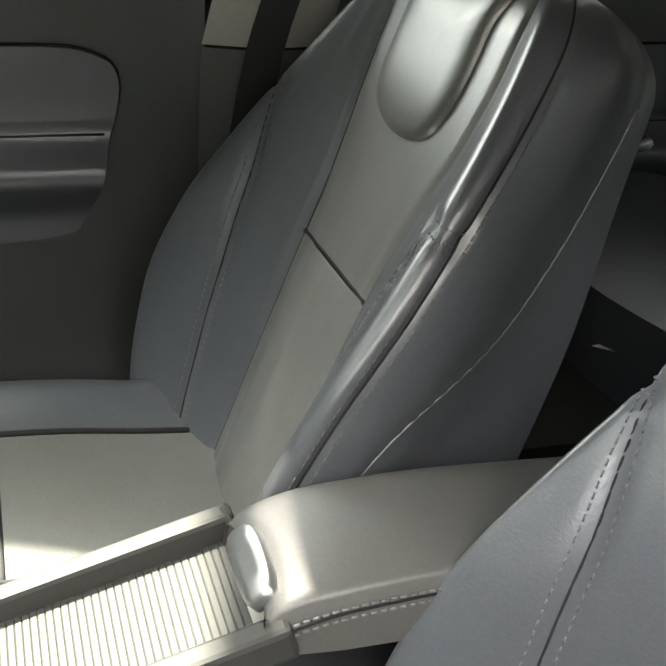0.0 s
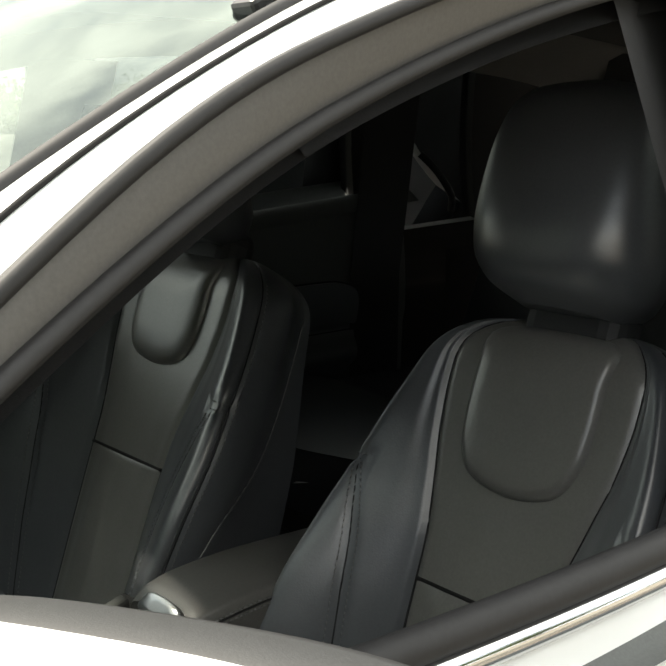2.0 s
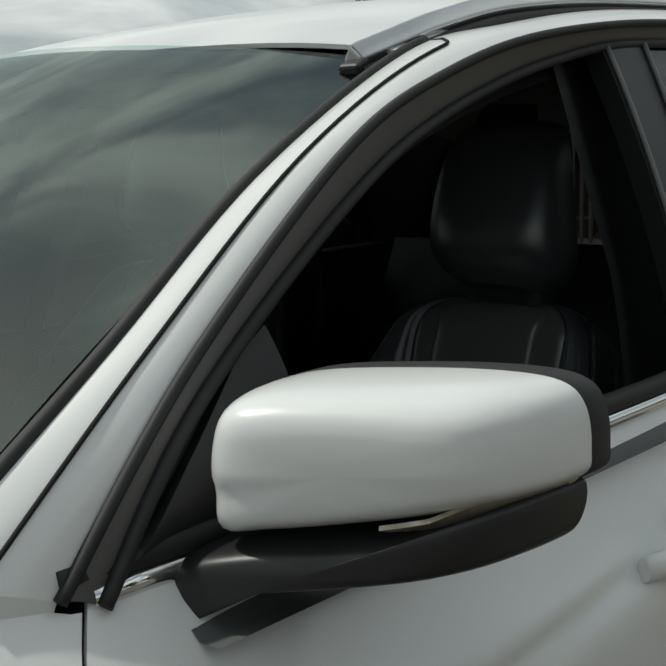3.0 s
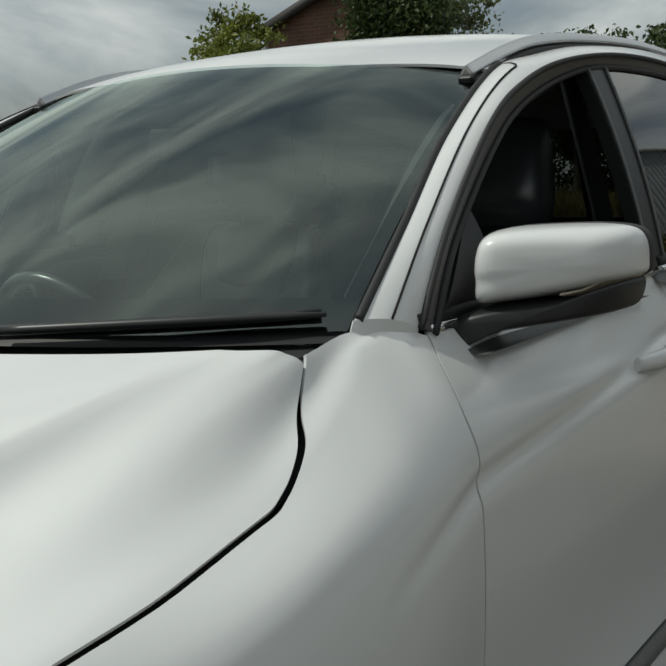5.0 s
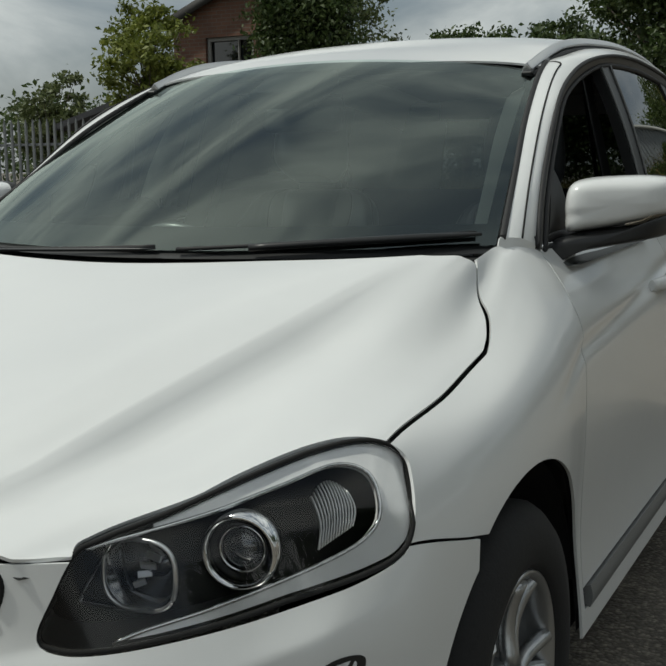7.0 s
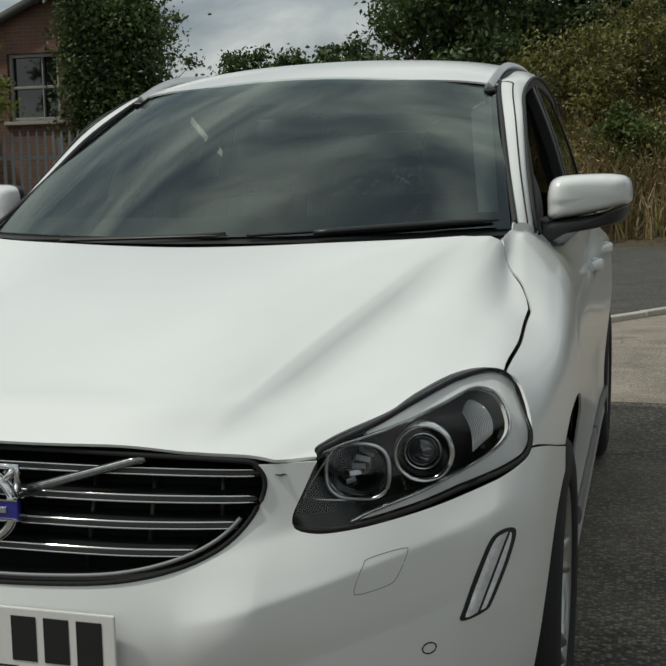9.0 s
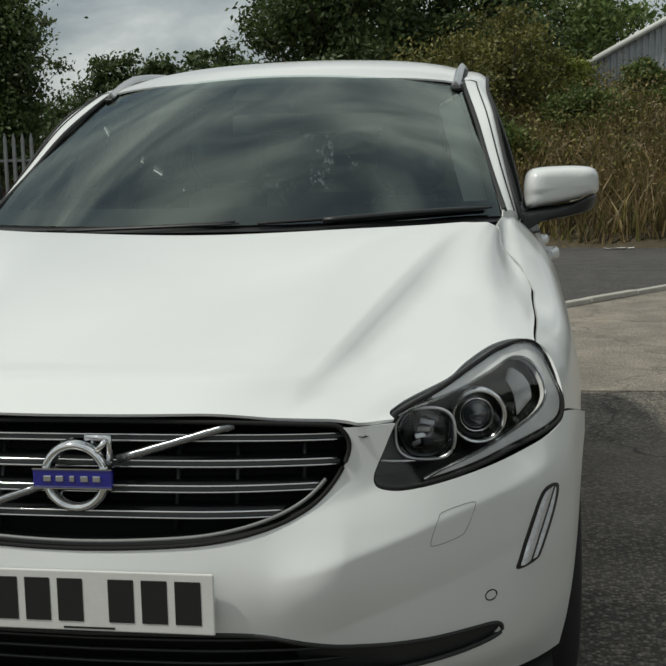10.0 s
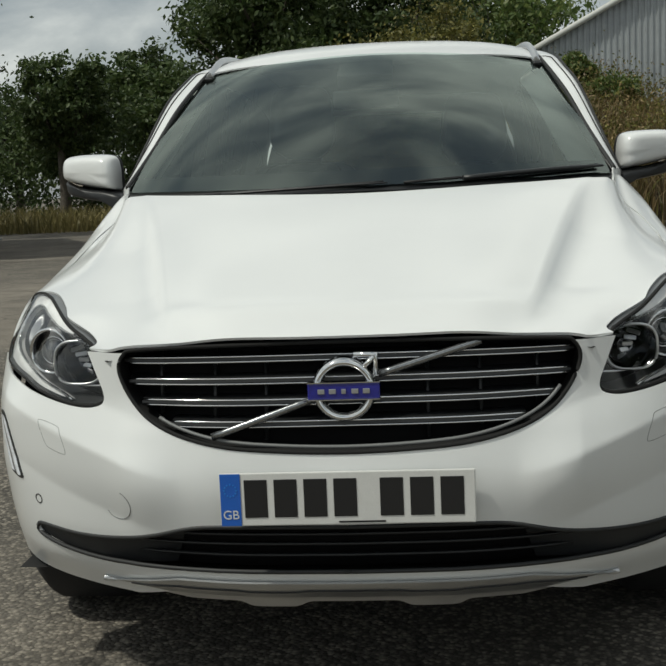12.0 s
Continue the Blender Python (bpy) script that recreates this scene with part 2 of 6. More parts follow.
paint = material("white_paint", (0.70, 0.712, 0.708), rough=0.32, coat=0.65, coat_rough=0.09, stain=0.03, stain_scale=1.5)
gap_black = material("gap_black", (0.006, 0.006, 0.006), rough=0.9)
trim_black = material("satin_black_plastic", (0.012, 0.013, 0.014), rough=0.42, grain=0.2, scale=400, bump=0.05)
grain_black = material("grained_black_plastic", (0.02, 0.021, 0.022), rough=0.6, grain=0.25, scale=500, bump=0.12)
rubber = material("black_rubber", (0.014, 0.014, 0.015), rough=0.65, grain=0.2, scale=200)
tyre_rubber = material("tyre_rubber", (0.011, 0.011, 0.012), rough=0.8, grain=0.3, scale=120, bump=0.2, stain=0.3)
chrome = material("chrome", (0.72, 0.73, 0.74), rough=0.08, metal=1.0)
satin_silver = material("satin_silver", (0.55, 0.56, 0.57), rough=0.3, metal=0.9, grain=0.06, scale=300)
alloy = material("alloy_wheel_silver", (0.42, 0.43, 0.44), rough=0.28, metal=0.85, coat=0.4, stain=0.1)
glass_ws = glass("windscreen_glass", (0.84, 0.92, 0.88), 0.90, ior=2.1, gloss=(0.86, 0.97, 0.91))
glass_side = glass("side_window_glass", (0.82, 0.9, 0.88), 0.72, ior=1.7)
glass_rear = glass("dark_rear_glass", (0.82, 0.9, 0.88), 0.16, ior=1.6)
glass_lens = glass("clear_lens", (1, 1, 1), 0.97, ior=1.42)

# ---- the car: a white five-door car; x to its left, y to its rear, front at y = 0 ----
car = thing("car", (0, 2.3, 0), "white five-door SUV with chrome grille and open passenger window", "car")
car.location = (0, 0, 0)
HUB_F, HUB_R, HUB_Z, ARCH = 1.0, 3.774, 0.362, 0.445

HOOD_Y = (0.10, 0.20, 0.36, 0.60, 0.85, 1.05, 1.24, 1.33, 1.45)
HOOD_X = [[0.0] * 9, (0.22, 0.26, 0.30, 0.33, 0.36, 0.38, 0.40, 0.41, 0.42), (0.35, 0.385, 0.43, 0.49, 0.555, 0.612, 0.678, 0.695, 0.71), (0.44, 0.49, 0.55, 0.62, 0.675, 0.705, 0.735, 0.742, 0.745),
          (0.475, 0.545, 0.64, 0.74, 0.765, 0.773, 0.762, 0.766, 0.768), (0.50, 0.58, 0.705, 0.829, 0.829, 0.822, 0.808, 0.799, 0.79)]
HOOD_Z = [(0.868, 0.918, 0.974, 1.046, 1.112, 1.160, 1.200, 1.215, 1.230), (0.866, 0.915, 0.971, 1.043, 1.110, 1.158, 1.198, 1.212, 1.228), (0.852, 0.890, 0.944, 1.012, 1.080, 1.138, 1.180, 1.190, 1.198), (0.847, 0.872, 0.921, 0.980, 1.043, 1.104, 1.160, 1.183, 1.192),
          (0.842, 0.851, 0.903, 0.950, 0.994, 1.036, 1.112, 1.164, 1.182), (0.830, 0.838, 0.891, 0.931, 0.959, 1.001, 1.084, 1.140, 1.170)]
hood_x = [spline(HOOD_Y, v) for v in HOOD_X]
hood_z = [spline(HOOD_Y, v) for v in HOOD_Z]


SIDE_Y = (0.50, 0.75, 1.00, 1.24, 1.33, 1.45, 2.20, 3.00, 3.70, 4.35)
SIDE_X = [(0.815, 0.830, 0.828, 0.808, 0.799, 0.79, 0.826, 0.826, 0.81, 0.75), (0.85, 0.888, 0.902, 0.894, 0.886, 0.877, 0.885, 0.89, 0.88, 0.83), (0.872, 0.918, 0.934, 0.930, 0.925, 0.920, 0.925, 0.93, 0.925, 0.88), (0.878, 0.934, 0.948, 0.941, 0.934, 0.926, 0.928, 0.93, 0.94, 0.9), (0.875, 0.93, 0.942, 0.93, 0.922, 0.912, 0.91, 0.91, 0.935, 0.9), (0.85, 0.92, 0.935, 0.93, 0.928, 0.925, 0.925, 0.925, 0.93, 0.86)]
SIDE_Z = [(0.916, 0.948, 0.990, 1.084, 1.140, 1.170, 1.172, 1.195, 1.22, 1.24), (0.85, 0.896, 0.942, 1.004, 1.036, 1.073, 1.055, 1.07, 1.08, 1.08), (0.775, 0.82, 0.86, 0.91, 0.935, 0.965, 0.985, 1, 1.01, 1), (0.66, 0.7, 0.73, 0.76, 0.778, 0.8, 0.8, 0.8, 0.8, 0.8), (0.5, 0.5, 0.5, 0.5, 0.509, 0.52, 0.52, 0.52, 0.52, 0.52), (0.3, 0.3, 0.3, 0.3, 0.3, 0.3, 0.3, 0.3, 0.3, 0.3)]
side_x = [spline(SIDE_Y, v) for v in SIDE_X]
side_z = [spline(SIDE_Y, v) for v in SIDE_Z]


def section(y, k):
    """Key points of the front body at y: 0 to 5 over the bonnet, 6 to 10 down the wing."""
    if k < 5:
        return (hood_x[k](y), y, hood_z[k](y))
    if k == 5:
        return (hood_x[5](y), y, hood_z[5](y)) if y < 0.5 else (side_x[0](y), y, side_z[0](y))
    if y < 0.5:
        return (hood_x[5](y) + 0.04 * (k - 5), y, hood_z[5](y) - 0.07 * (k - 5))
    return (side_x[k - 5](y), y, side_z[k - 5](y))


def hood_surface(y, w):
    p = lazy(lambda k: section(y, k), 10, w)
    if w > 2:
        k = (w - 2) / 0.42
        p.z -= 0.030 * k * math.exp(1 - k) * min(1, max(0, (y - 0.12) / 0.3)) * min(1, max(0, (1.25 - y) / 0.45))
    if w < 2.6:
        p.z += 0.009 * math.exp(-((y - 0.185 - 0.05 * max(w - 1, 0)) / 0.045) ** 2) * min(1, max(0, (2.6 - w) / 0.8))
    return tuck(p) if w > 5 else p


def tuck(p):
    """The soft undercut below the shoulder crease."""
    crease = 0.968 + 0.085 * (p.y - 1.43) if p.y > 1.43 else 0.968 + 0.30 * (p.y - 1.43)
    fade = min(max((p.y - 1.12) / 0.32, 0), 1)
    p.x -= 0.009 * fade * math.exp(-(((p.z - crease) + 0.016) / 0.018) ** 2)
    return p


def side_surface(y, w):
    return tuck(side_base(y, w))


def side_base(y, w):
    if 0.5 <= y <= 1.5:
        return lazy(lambda k: section(y, k), 10, w + 5)
    n = len(side_x) - 1
    return lazy(lambda k: (side_x[k](y), y, side_z[k](y)), n, w)


BUMP_Z = (0.28, 0.36, 0.46, 0.56, 0.66, 0.75, 0.86)
BUMP_X = (0.0, 0.24, 0.42, 0.52, 0.63, 0.74, 0.83, 0.90, 0.938)
BUMP_Y = [(0.135, 0.075, 0.045, 0.030, 0.045, 0.075, 0.110), (0.145, 0.085, 0.055, 0.040, 0.052, 0.082, 0.113), (0.185, 0.125, 0.085, 0.065, 0.088, 0.114, 0.123), (0.235, 0.170, 0.135, 0.122, 0.135, 0.151, 0.156),
          (0.300, 0.235, 0.200, 0.190, 0.200, 0.214, 0.230), (0.385, 0.320, 0.290, 0.280, 0.292, 0.315, 0.36), (0.485, 0.430, 0.395, 0.375, 0.385, 0.44, 0.52), (0.610, 0.570, 0.535, 0.515, 0.525, 0.57, 0.64), (0.74, 0.73, 0.72, 0.715, 0.715, 0.72, 0.74)]
bump_y = [spline(BUMP_Z, v) for v in BUMP_Y]


def bumper_surface(w, z):
    n = len(BUMP_X) - 1
    p = lazy(lambda k: (BUMP_X[k], bump_y[k](z), z), n, w)
    ridge = 0.595 + 0.27 * (p.x - 0.42)
    push = min(max((p.x - 0.35) / 0.13, 0), 1) * min(max((0.92 - p.x) / 0.08, 0), 1)
    p.y -= 0.029 * push * max(0.0, 1 - abs(z - ridge) / (0.10 if z > ridge else 0.13))
    return p


def over(f):
    """A sideways test for the left half of the car, good for both halves."""
    return lambda p: f(abs(p.x), p.y, p.z)


# outlines that the panels share
LAMP = [(0.684, 0.738), (0.72, 0.722), (0.80, 0.722), (0.95, 0.733), (1.15, 0.750), (1.33, 0.764), (1.425, 0.782), (1.462, 0.815), (1.477, 0.875), (1.468, 0.908), (1.40, 0.932), (1.28, 0.930), (1.10, 0.908), (0.92, 0.877), (0.80, 0.856), (0.755, 0.842), (0.715, 0.79)]
lamp_line = [(v.x, v.y) for v in curve([(a, b, 0) for a, b in LAMP], 85, closed=True)]
in_lamp = over(lambda x, y, z: inside(lamp_line, x + y, z) if 0.45 < x and y < 0.75 else -0.1)
HOOD_SIDE = [(0.10, 0.80), (0.40, 0.86), (0.604, 0.925), (0.85, 0.960), (1.02, 0.993), (1.070, 1.009), (1.115, 1.031), (1.163, 1.061), (1.206, 1.099), (1.230, 1.129), (1.244, 1.152)]
HOOD_SIDE = [(-1, 2), (-1, 0.6)] + [(v.x, v.y) for v in curve([(a, c, 0) for a, c in HOOD_SIDE], 60)] + [(1.248, 1.18), (1.252, 2)]
in_hood = over(lambda x, y, z: inside(HOOD_SIDE, y, z))
cowl = over(lambda x, y, z: 1.005 + 0.33 * x * x + 0.052 * (x / 0.745) ** 6 - y)
nose = over(lambda x, y, z: y - (0.098 + 0.22 * max(x - 0.05, 0) ** 2) if x < 0.5 else y - 0.142 - 0.75 * (x - 0.5))
seam_y = spline((0.30, 0.55, 0.80, 0.93, 0.97, 1.0, 1.04, 1.08, 1.117, 1.167), (1.485, 1.455, 1.432, 1.424, 1.434, 1.436, 1.434, 1.442, 1.458, 1.495))
before_door = over(lambda x, y, z: seam_y(z) - y)
arch_f = over(lambda x, y, z: math.hypot(y - HUB_F, z - HUB_Z) - ARCH)
arch_r = over(lambda x, y, z: math.hypot(y - HUB_R, z - HUB_Z) - ARCH)
seam_z = spline((0.5, 0.54, 0.72, 0.8), (0.788, 0.790, 0.757, 0.74))
over_seam = over(lambda x, y, z: z - seam_z(y))
GRILLE = [(-0.49, 0.80), (-0.478, 0.836), (-0.44, 0.848), (-0.25, 0.853), (0, 0.855), (0.25, 0.853), (0.44, 0.848), (0.478, 0.836), (0.49, 0.80), (0.465, 0.745), (0.42, 0.70), (0.35, 0.668), (0.25, 0.646), (0.12, 0.636), (0, 0.633),
          (-0.12, 0.636), (-0.25, 0.646), (-0.35, 0.668), (-0.42, 0.70), (-0.465, 0.745)]
grille_line = [(v.x, v.y) for v in curve([(a, b, 0) for a, b in GRILLE], 100, closed=True)]
in_grille = lambda p: inside(grille_line, p.x, p.z) if p.y < 0.6 else -1
HALF_INTAKE = [(0, 0.478), (0.22, 0.478), (0.33, 0.474), (0.42, 0.452), (0.52, 0.432), (0.62, 0.424), (0.70, 0.424), (0.742, 0.421), (0.755, 0.405), (0.74, 0.391), (0.66, 0.376), (0.56, 0.370), (0.46, 0.372), (0.25, 0.372), (0, 0.372)]
INTAKE = [(-0.3, 0.478)] + HALF_INTAKE + [(-0.3, 0.372)]
in_intake = over(lambda x, y, z: inside(INTAKE, x, z) if y < 0.6 else -1)


def less(f, d):
    return lambda p: -f(p) - d


def more(f, d):
    return lambda p: f(p) - d


G = 0.0023
bm = sheet(hood_surface, steps(0.09, 1.255, 84), steps(0, 5.6, 56), keep=(more(in_hood, G), more(cowl, 0.004), less(in_lamp, 0.004), nose))
part("bonnet", thick(mirrored(bm), 0.006), paint, car)
for side in (1, -1):
    bm = sheet(hood_surface, steps(0.5, 1.5, 110), steps(2.2, 10, 130), keep=(less(in_hood, G), less(in_lamp, 0.004), over(lambda x, y, z: x - 0.70 if y < 1.239 else x - 0.741 - (y - 1.239) * 0.16), over(lambda x, y, z: 1.345 + (x - 0.758) * 2.81 - y if x < 0.805 else 1), more(before_door, G), arch_f, over(lambda x, y, z: z - seam_z(y) - G * 0.6 if y < 1.1 else 1)))
    bmesh.ops.remove_doubles(bm, verts=bm.verts[:], dist=0.0006)
    part("front_wing", thick(bm if side > 0 else flipped(bm), 0.006), paint, car)
bm = sheet(bumper_surface, steps(0, 8, 110), steps(0.275, 0.86, 80), keep=(less(in_grille, 0.0), less(in_intake, 0.0), less(in_lamp, 0.004), over(lambda x, y, z: (seam_z(y) if y > 0.45 else 0.84) - 0.0015 - z), over(lambda x, y, z: -nose(Vector((x, y, z))) if z > 0.8385 and x < 0.6 else 1), arch_f, over(lambda x, y, z: z - 0.335 + 0.060 * min(max((x - 0.28) / 0.22, 0), 1))))
part("front_bumper", thick(mirrored(bm), 0.006), paint, car)
# dark body under the panel gaps
def sunk(surface, d):
    def moved(u, v):
        p = Vector(surface(u, v))
        a = Vector(surface(u + 1e-3, v)) - Vector(surface(u - 1e-3, v))
        b = Vector(surface(u, v + 1e-3)) - Vector(surface(u, v - 1e-3))
        n = a.cross(b).normalized()
        c = p - Vector((0, 2.2, 0.5))
        c.y *= 0.3
        return p - n * d * (1 if n.dot(c) > 0 else -1)
    return moved
bm = sheet(sunk(hood_surface, 0.024), steps(0.14, 1.44, 40), steps(0.01, 4.99, 24), keep=(less(in_lamp, -0.005), over(lambda x, y, z: 1 if y < 1.05 else min(x - 0.72, 1.28 - y))))
sheet(sunk(side_surface, 0.016), steps(0.52, 4.3, 90), steps(0.05, 4.9, 30), keep=(less(in_lamp, 0.0), more(arch_f, 0.004), more(arch_r, 0.004), over(lambda x, y, z: 1 if z < 1.15 else x - 0.775)), bm=bm)
sheet(lambda x, y: Vector((x, y, 0.26)), steps(0.0, 0.86, 6), steps(0.45, 4.4, 12), keep=(arch_f, arch_r), bm=bm)
part("inner_shell", mirrored(bm), gap_black, car)


# ---- greenhouse ----
frame_grey = material('dark_grey_door_frame', (0.085, 0.082, 0.078), rough=0.5, grain=0.15, scale=300)
def screen_surface(u, v):
    a = Vector((0.755 * u, 1.075 + 0.25 * u * u, 1.158 + 0.008 * u * u))
    b = Vector((0.622 * u, 1.975 + 0.11 * u * u, 1.628 - 0.036 * u * u))
    p = a.lerp(b, v)
    bulge = 4 * v * (1 - v) * 0.022 + 0.012 * (1 - u * u) * v
    return p + Vector((0, -0.45, 0.89)) * bulge
bm = sheet(screen_surface, steps(-1, 1, 40), steps(0.02, 1, 24))
part("windscreen", bm, glass_ws, car, "tinted windscreen reflecting the clouds")
# black ceramic border
for name, us, vs in (("screen_border_top", steps(-1, 1, 30), steps(0.935, 0.998, 3)), ("screen_border_side", steps(0.965, 0.998, 3), steps(0.03, 1, 20)), ("screen_border_side", steps(-0.998, -0.965, 3), steps(0.03, 1, 20)), ("screen_border_low", steps(-1, 1, 30), steps(0.0, 0.115, 4))):
    part(name, sheet(lambda u, v: screen_surface(u, v) + Vector((0, 0.003, -0.005)), us, vs), trim_black, car)
ROOF_Y = (1.97, 2.2, 2.6, 3.1, 3.7, 4.2, 4.45)
roof_z = spline(ROOF_Y, (1.622, 1.688, 1.752, 1.785, 1.775, 1.72, 1.67))
roof_w = spline(ROOF_Y, (0.625, 0.615, 0.605, 0.60, 0.595, 0.575, 0.56))
def roof_surface(u, y):
    w = roof_w(y)
    lead = 0.11 * u * u * max(0, 1 - (y - 1.975) / 0.9)
    return Vector((w * u, y + lead, roof_z(y + lead) - 0.034 * u * u - 0.022 * u ** 6))
part("roof_panel", thick(sheet(roof_surface, steps(-1, 1, 40), steps(1.978, 4.45, 50)), 0.006), paint, car)
WL = [(0.758, 1.348, 1.190), (0.712, 1.573, 1.320), (0.668, 1.800, 1.462), (0.618, 2.105, 1.602), (0.612, 2.300, 1.645), (0.605, 2.600, 1.690), (0.600, 3.100, 1.722), (0.593, 3.700, 1.712), (0.575, 4.300, 1.640)]
DL = [(0.800, 1.466, 1.167), (0.764, 1.630, 1.315), (0.727, 1.870, 1.485), (0.704, 2.060, 1.566), (0.698, 2.290, 1.627), (0.692, 2.650, 1.668), (0.684, 3.100, 1.676), (0.672, 3.700, 1.645), (0.655, 4.200, 1.560)]
GL = [(0.806, 1.500, 1.155), (0.775, 1.630, 1.285), (0.727, 1.880, 1.440), (0.692, 2.085, 1.526), (0.682, 2.330, 1.597), (0.684, 2.600, 1.636), (0.680, 3.100, 1.644), (0.672, 3.660, 1.612), (0.660, 4.120, 1.525)]
def strip(a, b, bulge=0.0):
    def f(t, v):
        p, q = catmull(a, t), catmull(b, t)
        m = p.lerp(q, v)
        return m + Vector((0.7, 0, 0.7)) * bulge * 4 * v * (1 - v)
    return f
for side in (1, -1):
    bm = sheet(strip(WL, DL, 0.012), steps(0, 1, 70), steps(0, 1, 8))
    foot = sheet(lambda v, k: strip(WL, DL, 0.012)(0, v) + Vector((-0.003 * k, -0.012 * k, -0.035 * k)), steps(0, 1, 8), steps(0, 1, 3))
    part("pillar_foot", thick(foot if side > 0 else flipped(foot), 0.004), paint, car)
    part("a_pillar_and_roof_side", thick(bm if side > 0 else flipped(bm), 0.006), paint, car)
    bm = tube([Vector((side * p.x, p.y, p.z)) for p in (strip(WL, DL, 0.012)(t, 0.07) + Vector((-0.002, 0, 0)) for t in steps(0.0, 0.40, 40))], 0.0075, 8)
    part('screen_seal', bm, rubber, car)
    # thin gap between pillar cover and door frame
    pts = [strip(WL, DL, 0.0135)(t, 0.5) for t in steps(0.0, 0.40, 24)] + [strip(WL, DL, 0.0135)(0.405, 0.45), strip(WL, DL, 0.0125)(0.408, 0.30), strip(WL, DL, 0.008)(0.403, 0.12)]
    bm = tube([Vector((p.x * side, p.y, p.z)) for p in pts], 0.0022, 6)
    part("pillar_gap", bm, gap_black, car)
    bm = sheet(strip(DL, GL, 0.004), steps(0, 1, 70), steps(0, 1, 4))
    for edge, r in ((DL, 0.006), (GL, 0.007)):
        part("window_seal", tube([Vector((p.x * side, p.y, p.z)) for p in (catmull(edge, t) + Vector((0.004, 0, 0)) for t in steps(0, 1, 70))], r, 6), rubber, car)
    part("window_frame", thick(bm if side > 0 else flipped(bm), 0.01), frame_grey, car, "black rubber window surround")
# ---- doors, sills and quarter panels ----
def belt_z(y):
    return side_z[0](y)
GL_FINE = curve(GL, 160)
GL_X, GL_Y, GL_Z = [[p[k] for p in GL_FINE] for k in range(3)]
def window_band(y, v, out=0.0):
    """Between the belt line and the roof side: where the side windows lie; v from 0 (belt) to 1 (top)."""
    lo = Vector((side_x[0](y) - 0.004, y, side_z[0](y)))
    hi = Vector((float(np.interp(y, GL_Y, GL_X)), y, float(np.interp(y, GL_Y, GL_Z))))
    p = lo.lerp(hi, v)
    return p + Vector((0.03 * 4 * v * (1 - v) * 0.5 + out, 0, 0))
sill_z = lambda y: 0.335
DOORS = (("front_door", lambda x, y, z: y - seam_y(z) - G, lambda x, y, z: 2.545 - 0.06 * (z - 0.8) - y - G), ("rear_door", lambda x, y, z: y - 2.545 + 0.06 * (z - 0.8) - G, lambda x, y, z: 3.52 - 0.22 * max(z - 0.85, 0) - y - G))
satin_strip = material("grey_plastic_strip", (0.16, 0.165, 0.165), rough=0.45, grain=0.15, scale=300)
for side in (1, -1):
    turn = (lambda b: b) if side > 0 else flipped
    for name, a, b in DOORS:
        bm = sheet(side_surface, steps(1.38, 3.56, 110) if name == "front_door" else steps(2.4, 3.56, 70), steps(0, 4.75, 60), keep=(over(a), over(b), arch_r, arch_f, over(lambda x, y, z: z - 0.405)))
        door = part(name, thick(turn(bm), 0.006), paint, car)
        y0 = 2.27 if name == "front_door" else 3.24
        bm = tube([(side * (0.916 + 0.026 * math.sin(math.pi * t)), y0 - 0.115 + 0.23 * t, 1.015 + 0.004 * t) for t in steps(0, 1, 12)], lambda t: 0.010 + 0.004 * math.sin(math.pi * t), 10, flat=1.5)
        part("door_handle", bm, paint, door, "white bar handle")
        ya, yb = (1.51, 2.53) if name == "front_door" else (2.56, 3.50)
        bm = tube([(side * (side_x[0](y) + 0.010), y, side_z[0](y) - 0.010) for y in steps(ya - 0.015 if y0 < 3 else ya, yb, 20)], 0.0075, 8, flat=1.3)
        part("chrome_strip", bm, chrome, door)
        bm = tube([(side * (side_x[0](y) - 0.002), y, side_z[0](y) + 0.006) for y in steps(ya - 0.04 if y0 < 3 else ya, yb, 20)], 0.014, 8)
        part("weather_strip", bm, rubber, door)
        bm = sheet(lambda y, v: Vector((side_surface(y, 4.55).x + 0.008 + 0.006 * math.sin(math.pi * v), y, 0.352 + 0.052 * v)), steps(1.50 if y0 < 3 else 2.56, 2.53 if y0 < 3 else 3.40, 20), steps(0, 1, 5))
        part("lower_trim", thick(turn(bm), 0.02), satin_strip, door, "grey plastic lower strip")
    bm = sheet(side_surface, steps(3.2, 4.35, 50), steps(0, 5, 50), keep=(over(lambda x, y, z: y - 3.52 + 0.22 * max(z - 0.85, 0) - G), arch_r))
    sheet(side_surface, steps(1.3, 3.6, 60), steps(4.2, 5, 14), keep=(arch_f, arch_r, over(lambda x, y, z: 0.352 - z)), bm=bm)
    part("sill_and_quarter", thick(turn(bm), 0.006), paint, car)
    # pillars between the side windows, the corner sail panel, panes
    for ya, yb, lean in ((2.475, 2.60, 0.10), (3.50, 3.60, 0.55) if side > 0 else (3.28, 3.40, 0.35), (4.02, 4.3, 0.9) if side > 0 else (3.68, 4.3, 0.4)):
        bm = sheet(lambda t, v: window_band(ya + (yb - ya) * t - lean * (v - 0.5) * 0.35, v, 0.006), steps(0, 1, 4), steps(0, 1.03, 10))
        part("window_pillar", thick(turn(bm), 0.03), trim_black, car)
    for y in (2.485, 2.592):
        bm = tube([window_band(y - 0.10 * (v - 0.5) * 0.35, v, 0.009) for v in steps(0, 1, 10)], 0.004, 6)
        part("pillar_edge", turn(bm), satin_strip, car)
    tri = [(1.475, 1.128), (1.52, 1.165), (1.60, 1.24), (1.68, 1.312), (1.72, 1.335), (1.735, 1.25), (1.745, 1.128)]
